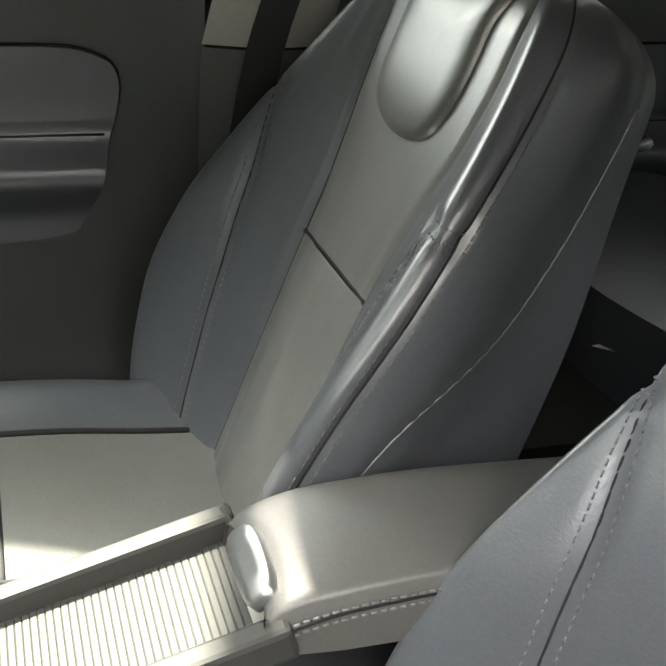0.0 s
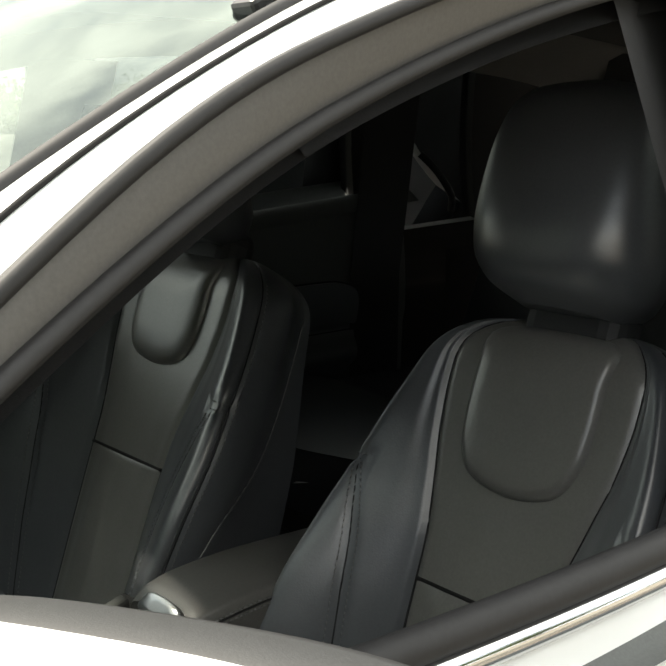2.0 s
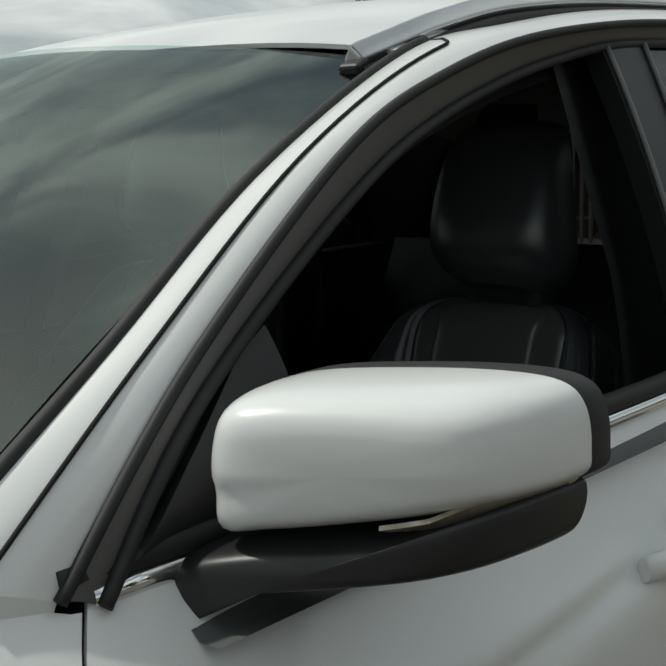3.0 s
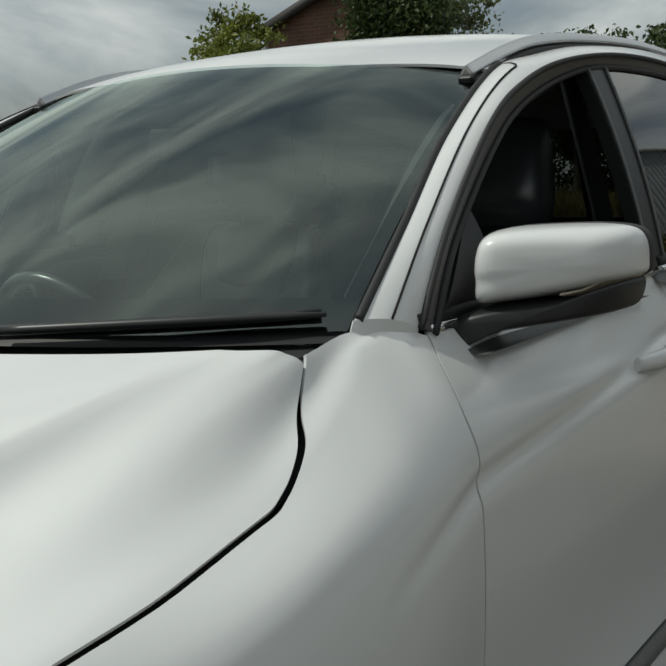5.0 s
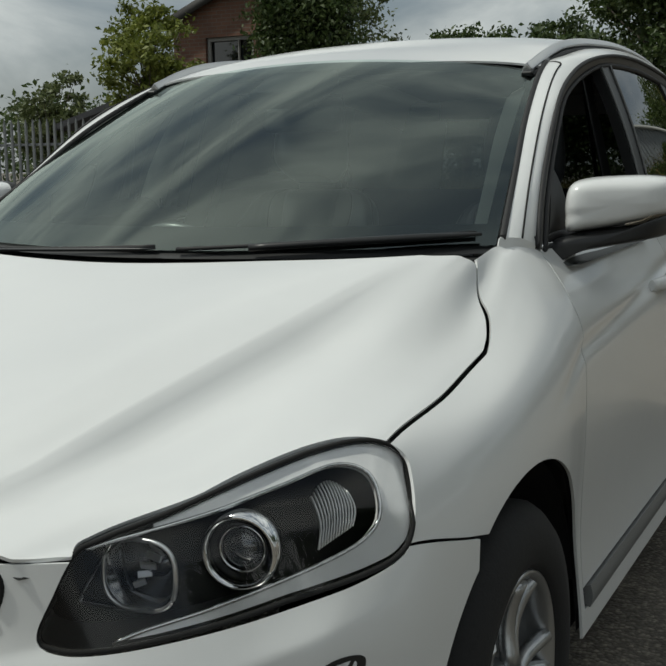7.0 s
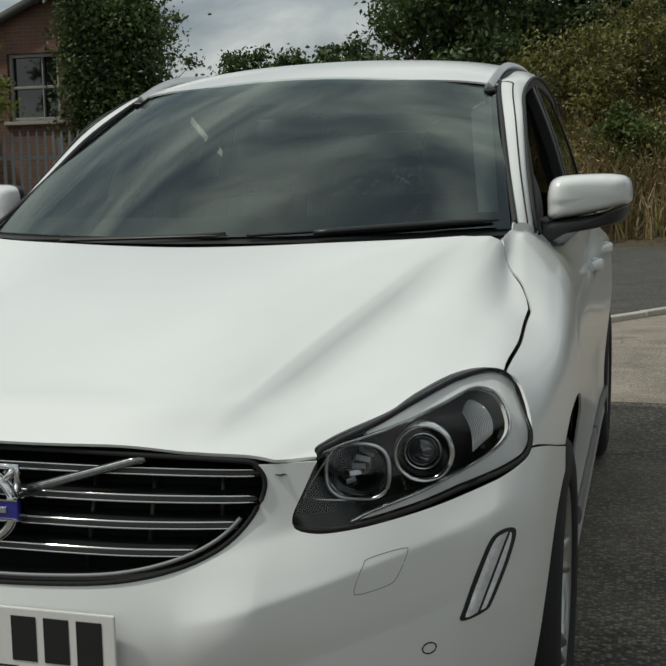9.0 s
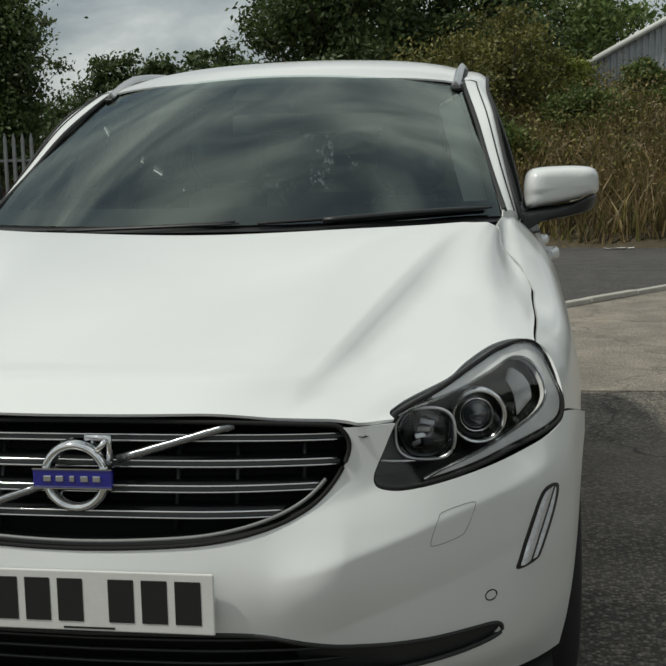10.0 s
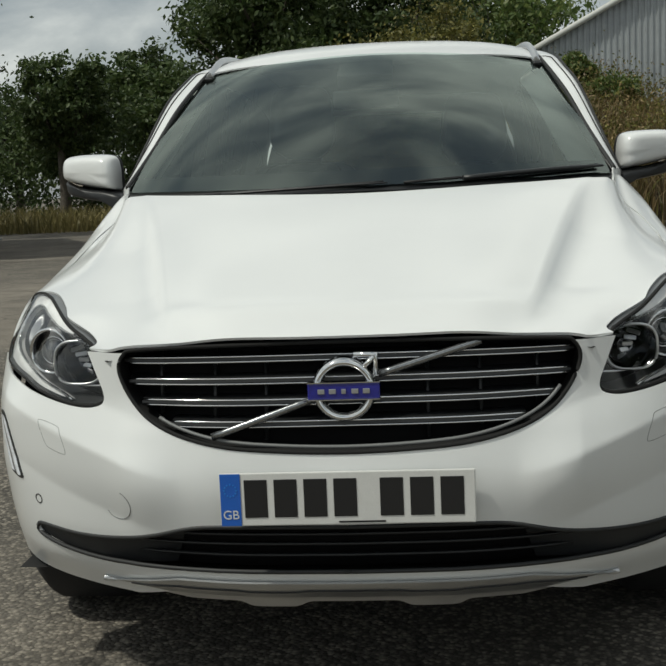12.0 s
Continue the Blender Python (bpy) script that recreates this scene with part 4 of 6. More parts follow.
def skid_surface(x, v):
    top = 0.345 - 0.034 * min(max((abs(x) - 0.38) / 0.18, 0), 1)
    z = top + (skid_low(x) - top) * v
    bulge = 0.012 * math.sin(math.pi * min(1, v * 1.1))
    return Vector((x, fascia(x, max(z, 0.30), 0.0).y - 0.012 + 0.02 * (1 - math.cos(v * 1.4)) - bulge * 0.3, z))
part("skid_plate", thick(sheet(skid_surface, steps(-0.575, 0.575, 120), steps(0, 1, 10)), 0.006), satin_silver, car, "satin silver skid plate")
part("skid_line", tube([skid_surface(x, 0.36) + Vector((0, -0.002, 0)) for x in steps(-0.50, 0.50, 50)], 0.0016, 6), trim_black, car)
part("under_valance", thick(sheet(lambda x, v: Vector((x * (1 - 0.04 * v), fascia(x, 0.33).y + 0.02 + 0.5 * v, 0.325 - 0.03 * v)), steps(-0.66, 0.66, 40), steps(0, 1, 6)), 0.01), gap_black, car)

drl_frame = [(0.838, 0.668), (0.868, 0.664), (0.862, 0.62), (0.835, 0.545), (0.822, 0.528), (0.786, 0.522), (0.790, 0.545), (0.815, 0.62)]
drl_line = [(v.x, v.y) for v in curve([(a, b, 0) for a, b in drl_frame], 48, closed=True)]
drl_silver = material("running_light_silver", (0.74, 0.77, 0.82), rough=0.18, metal=0.2, coat=1.0, grain=0.2, scale=90)
for side in (1, -1):
    turn = (lambda b: b) if side > 0 else flipped
    bm = sheet(lambda x, z: fascia(x, z, 0.003), steps(0.775, 0.88, 40), steps(0.515, 0.675, 40), keep=(lambda p: inside(drl_line, p.x, p.z),))
    lampd = part("running_light", turn(thick(bm, 0.004)), trim_black, car, "slim upright running light with black frame")
    bm = sheet(lambda x, z: fascia(x, z, 0.0055 + 0.003 * math.cos((x - 0.825 - 0.35 * (z - 0.6)) * 260)), steps(0.775, 0.88, 60), steps(0.515, 0.675, 40), keep=(lambda p: inside(drl_line, p.x, p.z) - 0.0065,))
    part("light_guide", turn(bm), drl_silver, lampd, "silver light guide")
    ring = [(0.735 + 0.0105 * math.cos(a), 0.484 + 0.0105 * math.sin(a)) for a in steps(0, math.tau, 20)[:-1]]
    part("parking_sensor", turn(tube([fascia(x, z, 0.0005) for x, z in ring], 0.0013, 6, closed=True)), gap_black, car)
    cap_o = [(0.650, 0.672), (0.700, 0.680), (0.706, 0.670), (0.690, 0.630), (0.676, 0.619), (0.636, 0.612), (0.628, 0.620), (0.641, 0.660)]
    pts = [(v.x, v.y) for v in curve([(a, b, 0) for a, b in cap_o], 48, closed=True)]
    part("washer_cover_gap", turn(tube([fascia(x, z, -0.0002) for x, z in pts], 0.0007, 6, closed=True)), satin_strip, car)
ring = [(-0.50 + 0.034 * math.cos(a), 0.515 + 0.034 * math.sin(a)) for a in steps(-2.6, 1.2, 20)]
part("tow_cover_gap", tube([fascia(x, z, 0.0003) for x, z in ring], 0.0009, 6), satin_strip, car)

# ---- wheels ----
def wheel(y, side):
    bm = lathe([(-0.02, 0.232), (0.0, 0.236), (0.012, 0.25), (0.016, 0.29), (0.008, 0.33), (-0.012, 0.352), (-0.03, 0.362), (-0.20, 0.362), (-0.22, 0.352), (-0.235, 0.30), (-0.225, 0.236)], 64)
    m = Matrix.Translation((0.918 * side, y, HUB_Z)) @ (Matrix.Identity(4) if side > 0 else Matrix.Rotation(math.pi, 4, "Z"))
    bm.transform(m)
    w = part("wheel", bm, tyre_rubber, car, "black tyre on silver alloy wheel")
    bm = lathe([(-0.012, 0.236), (0.002, 0.233), (0.004, 0.226), (-0.014, 0.214), (-0.05, 0.205), (-0.20, 0.200)], 64)
    bm.transform(m)
    part("rim", bm, alloy, w, "silver alloy rim")
    for k in range(5):
        for off in (-0.17, 0.17):
            a0, a1 = k * math.tau / 5 + off * 0.35, k * math.tau / 5 + off
            pts = [Vector((-0.022 - 0.03 * math.sin(math.pi * t) * 0.6 + 0.012 * t, (0.05 + 0.165 * t) * math.cos(a0 + (a1 - a0) * t), (0.05 + 0.165 * t) * math.sin(a0 + (a1 - a0) * t))) for t in steps(0, 1, 7)]
            bm = tube(pts, lambda t: 0.019 - 0.004 * t, 8, flat=1.0, up=(1, 0, 0))
            bm.transform(m)
            part("spoke", bm, alloy, w)
    bm = lathe([(-0.005, 0.001), (-0.005, 0.03), (-0.012, 0.045), (-0.03, 0.06), (-0.06, 0.062)], 32)
    bm.transform(m)
    part("hub_cap", bm, alloy, w)
    bm = lathe([(-0.085, 0.06), (-0.08, 0.155), (-0.10, 0.157), (-0.105, 0.06)], 40)
    bm.transform(m)
    part("brake_disc", bm, satin_silver, w)
    bm = lathe([(-0.11, 0.001), (-0.11, 0.21)], 32)
    bm.transform(m)
    part("wheel_back", bm, gap_black, w)
    bm = bmesh.new()
    rings = [[bm.verts.new((side * x, y + r * math.cos(a), HUB_Z + r * math.sin(a))) for a in steps(0.16, math.pi - 0.16, 28)] for x, r in ((0.90, ARCH), (0.89, ARCH + 0.006), (0.62, ARCH + 0.006), (0.62, 0.05))]
    for p_, q_ in zip(rings, rings[1:]):
        for i in range(len(p_) - 1):
            bm.faces.new((p_[i], p_[i + 1], q_[i + 1], q_[i])).smooth = True
    part("arch_liner", bm, gap_black, car)
for y in (HUB_F, HUB_R):
    for s in (1, -1):
        wheel(y, s)

# ---- cowl and wipers ----
bm = sheet(lambda u, v: Vector((0.745 * u, 1.07 + 0.16 * u * u + 0.10 * v, 1.135 + 0.02 * v)), steps(-1, 1, 30), steps(0, 1, 3))
part("cowl", bm, grain_black, car, "black plastic scuttle panel")
for ua, ub, lift, r in ((0.965, 0.16, 0.040, 0.010), (0.10, -0.80, 0.004, 0.005)):
    on_glass = lambda t, v, d: screen_surface(ua + (ub - ua) * t, v) + Vector((0, -0.45, 0.89)) * d
    arm = part("wiper", tube([on_glass(t, lift - 0.05 * t, 0.016 + 0.004 * math.sin(3 * t)) for t in steps(0.0, 0.72, 12)], lambda t: r * min(1, 0.45 + 2.5 * t), 8, flat=0.8), trim_black, car, "black wiper at rest")
    part("wiper_blade", tube([on_glass(t, lift + 0.018 - 0.045 * t, 0.009) for t in steps(0.02, 1.0, 20)], 0.0048, 6), rubber, arm)
# ---- interior ----
leather = material("charcoal_leather", (0.090, 0.096, 0.105), rough=0.30, spec=1.0, grain=0.12, scale=260, bump=0.10, stain=0.12, stain_scale=5)
arm_leather = material("armrest_leather", (0.100, 0.096, 0.090), rough=0.42, spec=0.6, grain=0.12, scale=260, bump=0.08, stain=0.12, stain_scale=5)
leather_pad = material("grey_leather", (0.165, 0.162, 0.154), rough=0.32, spec=1.0, grain=0.12, scale=260, bump=0.08, stain=0.12, stain_scale=5)
thread = material("grey_thread", (0.16, 0.16, 0.16), rough=0.7)
seam_dark = material("dark_seam", (0.010, 0.010, 0.011), rough=0.8)
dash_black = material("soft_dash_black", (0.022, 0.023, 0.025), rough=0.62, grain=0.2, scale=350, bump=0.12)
door_trim = material("charcoal_door_trim", (0.090, 0.096, 0.094), rough=0.6, grain=0.15, scale=350, bump=0.08)
pale_trim = material("pale_pillar_trim", (0.80, 0.79, 0.76), rough=0.7, grain=0.06, scale=200)
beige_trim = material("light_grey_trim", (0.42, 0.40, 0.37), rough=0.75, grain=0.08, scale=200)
carpet = material("black_carpet", (0.012, 0.012, 0.013), rough=0.95, grain=0.4, scale=300, bump=0.4)
tambour = material("grey_tambour", (0.042, 0.0405, 0.038), rough=0.5, spec=0.25, grain=0.08, scale=200)
webbing = material("seat_belt_webbing", (0.02, 0.02, 0.021), rough=0.7, grain=0.3, scale=500, bump=0.2)


def stitches(points, gap=0.0085, size=0.0011, bm=None):
    """Short threads along a line."""
    bm = bm or bmesh.new()
    run, nxt = 0.0, 0.0
    for a, b in zip(points, points[1:]):
        a, b = Vector(a), Vector(b)
        L = (b - a).length
        while nxt < run + L:
            p, d = a.lerp(b, (nxt - run) / L), (b - a).normalized()
            tube([p - d * gap * 0.32, p + d * gap * 0.32], size, 5, bm=bm)
            nxt += gap
        run += L
    return bm


def seat(name, xc, y0, z0, label, wide=1.0, slim=0.0, head=0.0, pad=0.0):
    """A front seat; its frame: s across, h up along the backrest, d forward."""
    up, fwd = Vector((0, 0.355, 0.935)), Vector((0, -0.935, 0.355))
    place = lambda s, h, d: Vector((xc + s, y0, z0)) + up * h + fwd * d
    HS = (-0.36, -0.25, -0.15, -0.06, 0.05, 0.13, 0.20, 0.27, 0.32, 0.36)
    crest_s = spline(HS, [v - slim * w for v, w in zip((0.262, 0.285, 0.300, 0.302, 0.292, 0.274, 0.254, 0.230, 0.212, 0.200), (0.6, 0.9, 1.0, 1.0, 0.92, 0.75, 0.6, 0.5, 0.45, 0.4))])
    crest_d = spline(HS, [v + 0.3 * slim * w for v, w in zip((0.070, 0.095, 0.105, 0.096, 0.068, 0.046, 0.026, 0.008, -0.002, -0.006), (1, 1, 1, 0.8, 0.4, 0, 0, 0, 0, 0))])
    inner = spline(HS, [v * wide for v in (0.100, 0.103, 0.107, 0.110, 0.116, 0.134, 0.152, 0.160, 0.160, 0.155)])
    deep = spline(HS, (0.0, 0.0, 0.0, 0.0, -0.002, -0.006, -0.009, -0.010, -0.010, -0.010))
    rear_s = spline(HS, (0.235, 0.250, 0.250, 0.245, 0.235, 0.218, 0.20, 0.185, 0.175, 0.170))
    H0, H1, N = 0.285, 0.366, 16

    def section(h, k):
        j = k if k < 8 else N - k
        g = min(h, 0.345)
        cs, cd, q, dp = crest_s(g), crest_d(g), inner(g), deep(g)
        low = cd - 0.085
        s, d = ((rear_s(g), -0.165), (0.6 * rear_s(g) + 0.4 * cs, (low - 0.165) / 2), (cs + 0.006, low), (cs + 0.013, cd - 0.036), (cs, cd), (q + 0.46 * (cs - q), dp + 0.40 * (cd - dp) + 0.004), (q, dp), (0.5 * q, dp - 0.003), (0.0, dp - 0.004))[j]
        # rounded over the top
        tau = min(max((h - H0) / (H1 - H0), 0), 1)
        round_ = (1 - tau ** 2.4) ** 0.5
        s, d = s * (0.42 + 0.58 * round_), -0.075 + (d + 0.075) * (0.04 + 0.96 * round_)
        return place((-1 if k < 8 else 1) * s, h, d)

    base = lambda h, w: lazy(lambda k: section(h, k), N, w)
    dip = lambda x, wid: math.exp(-(x / wid) ** 2)
    face_w = spline((-0.36, -0.15, 0.0, 0.09, 0.13), (5.15, 5.0, 4.75, 4.4, 4.1))
    side_w = spline((-0.36, -0.20, -0.06, 0.05, 0.15, 0.29), (2.9, 2.5, 2.05, 1.35, 0.92, 0.5))
    OUTER = 3.30

    def surface(h, w):
        """The cover, drawn in a little along its seams."""
        j = w if w < 8 else N - w
        p = base(h, w)
        out = (base(h, w - 0.02) - base(h, w + 0.02)).cross(up)
        n = out.normalized() if out.length > 1e-7 else fwd
        if n.dot(fwd) < 0 and 4 < j:
            n = -n
        if j <= 4 and n.x * (-1 if w < 8 else 1) < 0:
            n = -n
        sink = 0.006 * dip(j - 6, 0.10) + 0.0035 * dip(j - OUTER, 0.10) + 0.0022 * dip(j - side_w(h), 0.10)
        if h < 0.14:
            sink += 0.0035 * dip(j - face_w(h), 0.09)
        if 3.2 < j < 4.5:
            sink += 0.004 * dip(h - 0.130, 0.006)
        return p - n * sink

    grid = steps(-0.36, H0, 46) + [H0 + (H1 - H0) * math.sin(a) for a in steps(0, math.pi / 2, 12)[1:]]
    shell = bmesh.new()
    ring = [[shell.verts.new(section(h, k)) for k in (0, N)] for h in grid]
    for a, b in zip(ring, ring[1:]):
        shell.faces.new((a[0], a[1], b[1], b[0])).smooth = True
    s_ = part(name, thick(shell, 0.004), door_trim, car, label)
    for side in (0, 1):
        m = (lambda w: w) if not side else (lambda w: N - w)
        part("bolster", sheet(surface, grid, [m(w) for w in steps(OUTER, 6.0, 46)]), leather, s_)
        part("side_panel", sheet(surface, grid, [m(w) for w in steps(0, OUTER, 34)]), leather, s_)
        off = lambda h, w, d=0.0: surface(h, m(w)) + fwd * d
        part("seam", tube([off(h, 6.0, -0.001) for h in steps(-0.36, 0.355, 60)], 0.0022, 6), seam_dark, s_)
        part("seam", tube([off(h, OUTER) for h in steps(-0.34, 0.352, 60)], 0.0014, 6), seam_dark, s_)
        part("seam", tube([off(h, face_w(h)) for h in steps(-0.34, 0.128, 40)], 0.0013, 6), seam_dark, s_)
        part("side_seam", tube([off(h, side_w(h)) for h in steps(-0.33, 0.29, 50)], 0.0016, 6), leather_pad, s_)
        bm = stitches([off(h, OUTER + 0.16) for h in steps(-0.34, 0.125, 90)], size=0.0009)
        stitches([off(h, OUTER - 0.16) for h in steps(-0.34, 0.33, 120)], size=0.0009, bm=bm)
        part("stitching", bm, thread, s_)
        bm = stitches([off(h, face_w(h) - 0.11) for h in steps(-0.34, 0.12, 90)], size=0.0009)
        stitches([off(h, face_w(h) + 0.11) for h in steps(-0.34, 0.12, 90)], size=0.0009, bm=bm)
        part("stitching", bm, thread, s_)
        bm = stitches([off(0.124, w) for w in steps(OUTER, 4.3, 16)], 0.006, 0.0009)
        stitches([off(0.136, w) for w in steps(OUTER, 4.3, 16)], 0.006, 0.0009, bm=bm)
        part("cross_seam", bm, thread, s_)
    part("centre_panel", sheet(surface, [0.004] + [h for h in grid if h >= 0.01], steps(6.02, 9.98, 40)), leather_pad, s_)
    def low(h, w):
        k = min(1, max(0, 1 - abs(w - 8) / 1.98))
        return base(h, w) + fwd * (0.017 * math.sin(math.pi * min(1, (h + 0.37) / 0.372)) ** 0.3 * k ** 0.4 - 0.004)
    part("lower_panel", sheet(low, steps(-0.36, -0.08, 20) + [-0.08 + 0.079 * math.sin(a) for a in steps(0, math.pi / 2, 20)[1:]], steps(6.02, 9.98, 40)), leather_pad, s_)
    part("seam", tube([base(0.001, w) - fwd * 0.004 for w in steps(6, 10, 24)], 0.003, 6), seam_dark, s_)

    def front(s, h, d):
        """The point of the front at s across, lifted by d."""
        lo, hi = 8.0, 12.0
        for _ in range(11):
            mid = (lo + hi) / 2
            if base(h, mid).x - xc < abs(s):
                lo = mid
            else:
                hi = mid
        p = base(h, lo)
        return Vector((xc + s, p.y, p.z)) + fwd * d
    U = [(-0.094, 0.348), (-0.100, 0.30), (-0.100, 0.245), (-0.093, 0.205), (-0.066, 0.172), (0.0, 0.160), (0.066, 0.172), (0.093, 0.205), (0.100, 0.245), (0.100, 0.30), (0.094, 0.348), (0.0, 0.358)]
    u_line = [(v.x, v.y) for v in curve([(a, b, 0) for a, b in U], 60, closed=True)]
    bm = bmesh.new()
    rings = []
    for sc, d in ((1.01, -0.008), (1.0, -0.002), (0.985, 0.004), (0.95, 0.0085), (0.88, 0.011), (0.7, 0.0125), (0.45, 0.013), (0.2, 0.013)):
        rings.append([bm.verts.new(front(s * sc, min(0.262 + (h - pad * (0.36 - h) - 0.262) * sc, 0.362), d)) for s, h in u_line])
    for a, b in zip(rings, rings[1:]):
        for i in range(len(a)):
            bm.faces.new((a[i], a[(i + 1) % len(a)], b[(i + 1) % len(a)], b[i])).smooth = True
    bm.faces.new(rings[-1]).smooth = True
    part("upper_pad", bm, leather_pad, s_, "raised upper back pad")
    # headrest: a broad front cushion over a deep, sweeping foot
    TS = (0.0, 0.08, 0.2, 0.35, 0.6, 0.82, 0.94, 1.0)
    half = spline(TS, (0.070, 0.112, 0.134, 0.138, 0.131, 0.120, 0.100, 0.055))
    face_d = spline(TS, (0.000, 0.046, 0.068, 0.076, 0.078, 0.070, 0.052, 0.020))
    back_d = spline(TS, (-0.120, -0.135, -0.130, -0.105, -0.055, -0.025, -0.012, 0.002))
    bm = bmesh.new()
    rings = []
    for t in [0.5 - 0.5 * math.cos(a) for a in steps(0, math.pi, 34)]:
        ring = []
        for b in steps(0, math.tau, 48)[:-1]:
            c, s = math.copysign(abs(math.cos(b)) ** 0.6, math.cos(b)), math.copysign(abs(math.sin(b)) ** 0.62, math.sin(b))
            mid, dep = (face_d(t) + back_d(t)) / 2, (face_d(t) - back_d(t)) / 2
            wid = half(t) * (1 if s > 0 else 1 - 0.28 * -s)
            ring.append(bm.verts.new(place(wid * c, 0.378 + 0.285 * t, head + mid + dep * s - (0.016 * c * c if s > 0 else 0))))
        rings.append(ring)
    for a, b in zip(rings, rings[1:]):
        for i in range(48):
            bm.faces.new((a[i], a[(i + 1) % 48], b[(i + 1) % 48], b[i])).smooth = True
    bm.faces.new(rings[0])
    bm.faces.new(rings[-1]).smooth = True
    part("headrest", bm, leather, s_, "leather headrest")
    part("headrest_neck", box((0.15, 0.07, 0.09), tuple(place(0, 0.365, -0.07)), (-20, 0, 0), 0.025, segments=3), dash_black, s_)
    # cushion
    CY = (1.80, 1.86, 1.95, 2.10, 2.25, 2.40)
    dy, dz = y0 - 2.411, z0 - 0.948
    top = spline(CY, (0.585, 0.655, 0.685, 0.680, 0.665, 0.655))
    def cushion(y, k):
        side = -1 if k < 5 else 1
        j = k if k < 5 else 10 - k
        s, z = ((0.255, -0.22), (0.270, -0.10), (0.262, 0.0), (0.225, 0.035), (0.150, 0.004), (0.0, -0.002))[j]
        return Vector((xc + side * s, y + dy, top(y) + dz + z * (0.6 if y < 1.84 else 1)))
    cs = lambda y, w: lazy(lambda k: cushion(y, k), 10, w)
    for a, b, mat, nm in ((0, 3.95, leather, "cushion_bolster"), (4.05, 5.95, leather_pad, "cushion_panel"), (6.05, 10, leather, "cushion_bolster")):
        part(nm, sheet(cs, steps(1.80, 2.40, 40), steps(a, b, 24)), mat, s_)
    for w in (4.0, 6.0):
        part("cushion_seam", tube([cs(y, w) for y in steps(1.81, 2.40, 30)], 0.004, 6), seam_dark, s_)
    part("cushion_seam", tube([cs(2.04, w) + Vector((0, 0, 0.0)) for w in steps(4, 6, 12)], 0.004, 6), seam_dark, s_)
    part("cushion_front", thick(sheet(lambda s, v: Vector((xc + s, 1.80 + dy + 0.02 * v, top(1.80) + dz - 0.25 * v)), steps(-0.25, 0.25, 8), steps(0, 1, 4)), 0.01), leather, s_)
    return s_


seat("driver_seat", -0.318, 2.411, 0.948, "charcoal leather seat with grey centre panels", head=0.045)
seat("passenger_seat", 0.400, 2.490, 0.908, "charcoal leather seat with grey centre panels", 0.93, 0.072, 0.01, 0.12)

# armrest and console: the console falls towards the front
slope = lambda y: 0.867 + 0.29 * (y - 2.238)
arm_top = spline((2.222, 2.232, 2.25, 2.30, 2.38, 2.48, 2.66, 2.74, 2.78), (0.866, 0.876, 0.884, 0.892, 0.896, 0.893, 0.880, 0.862, 0.842))
def lid(y, k):
    t = arm_top(y)
    half = 0.076 * min(1, 0.93 + 0.07 * min(1, (y - 2.222) / 0.06))
    s, z = ((-1.0, 0.838), (-1.01, t - 0.030), (-0.96, t - 0.010), (-0.80, t + 0.001), (0.0, t + 0.006), (0.80, t + 0.001), (0.96, t - 0.010), (1.01, t - 0.030), (1.0, 0.838))[k]
    return (0.093 + half * s, y + 0.012 * (1 - s * s) * max(0, 1 - (y - 2.222) / 0.05), max(z, 0.838))
arm = part("centre_armrest", sheet(lambda y, w: lazy(lambda k: lid(y, k), 8, w), [2.222, 2.224, 2.228, 2.234, 2.242] + steps(2.252, 2.78, 34), steps(0, 8, 48)), arm_leather, car, "padded leather centre armrest")
bm = sheet(lambda s, v: Vector((0.085 + 0.077 * s, 2.222 + 0.012 * (1 - s * s), 0.836 + 0.033 * v)), steps(-1, 1, 14), steps(0, 1, 5))
part("armrest_front", bm, arm_leather, arm)
for dz in (0.0, -0.009):
    part("armrest_stitching", stitches([(0.1695, y, arm_top(y) - 0.014 + dz) for y in steps(2.245, 2.60, 60)], 0.0075, 0.0012), thread, arm)
part("armrest_seam", tube([(0.1675, y, arm_top(y) - 0.0185) for y in steps(2.235, 2.60, 30)], 0.002, 6), seam_dark, arm)
latch = [(-0.040, -0.010), (0.030, -0.012), (0.044, -0.004), (0.040, 0.008), (0.010, 0.012), (-0.030, 0.011), (-0.044, 0.004)]
bm = bmesh.new()
rings = [[bm.verts.new((0.098 + x * k, 2.226 - d * 0.7 + z * 0.9 * k, 0.876 + d * 0.7 + z * k)) for x, z in [(v.x, v.y) for v in curve([(a, b, 0) for a, b in latch], 30, closed=True)]] for k, d in ((1.0, -0.010), (1.0, 0.0), (0.9, 0.003), (0.4, 0.0035))]
for a, b in zip(rings, rings[1:]):
    for i in range(len(a)):
        bm.faces.new((a[i], a[(i + 1) % len(a)], b[(i + 1) % len(a)], b[i])).smooth = True
bm.faces.new(rings[-1])
part("armrest_latch", bm, satin_silver, arm, "bright armrest latch")
bm = box((0.19, 1.20, 0.40), (0.085, 2.18, 0.62), (0, 0, 0), 0.02)
for v in bm.verts:
    if v.co.z > 0.7:
        v.co.z = min(slope(v.co.y) - 0.026, 0.84) if v.co.y < 2.3 else 0.842
part("console", bm, dash_black, car, "black centre console")
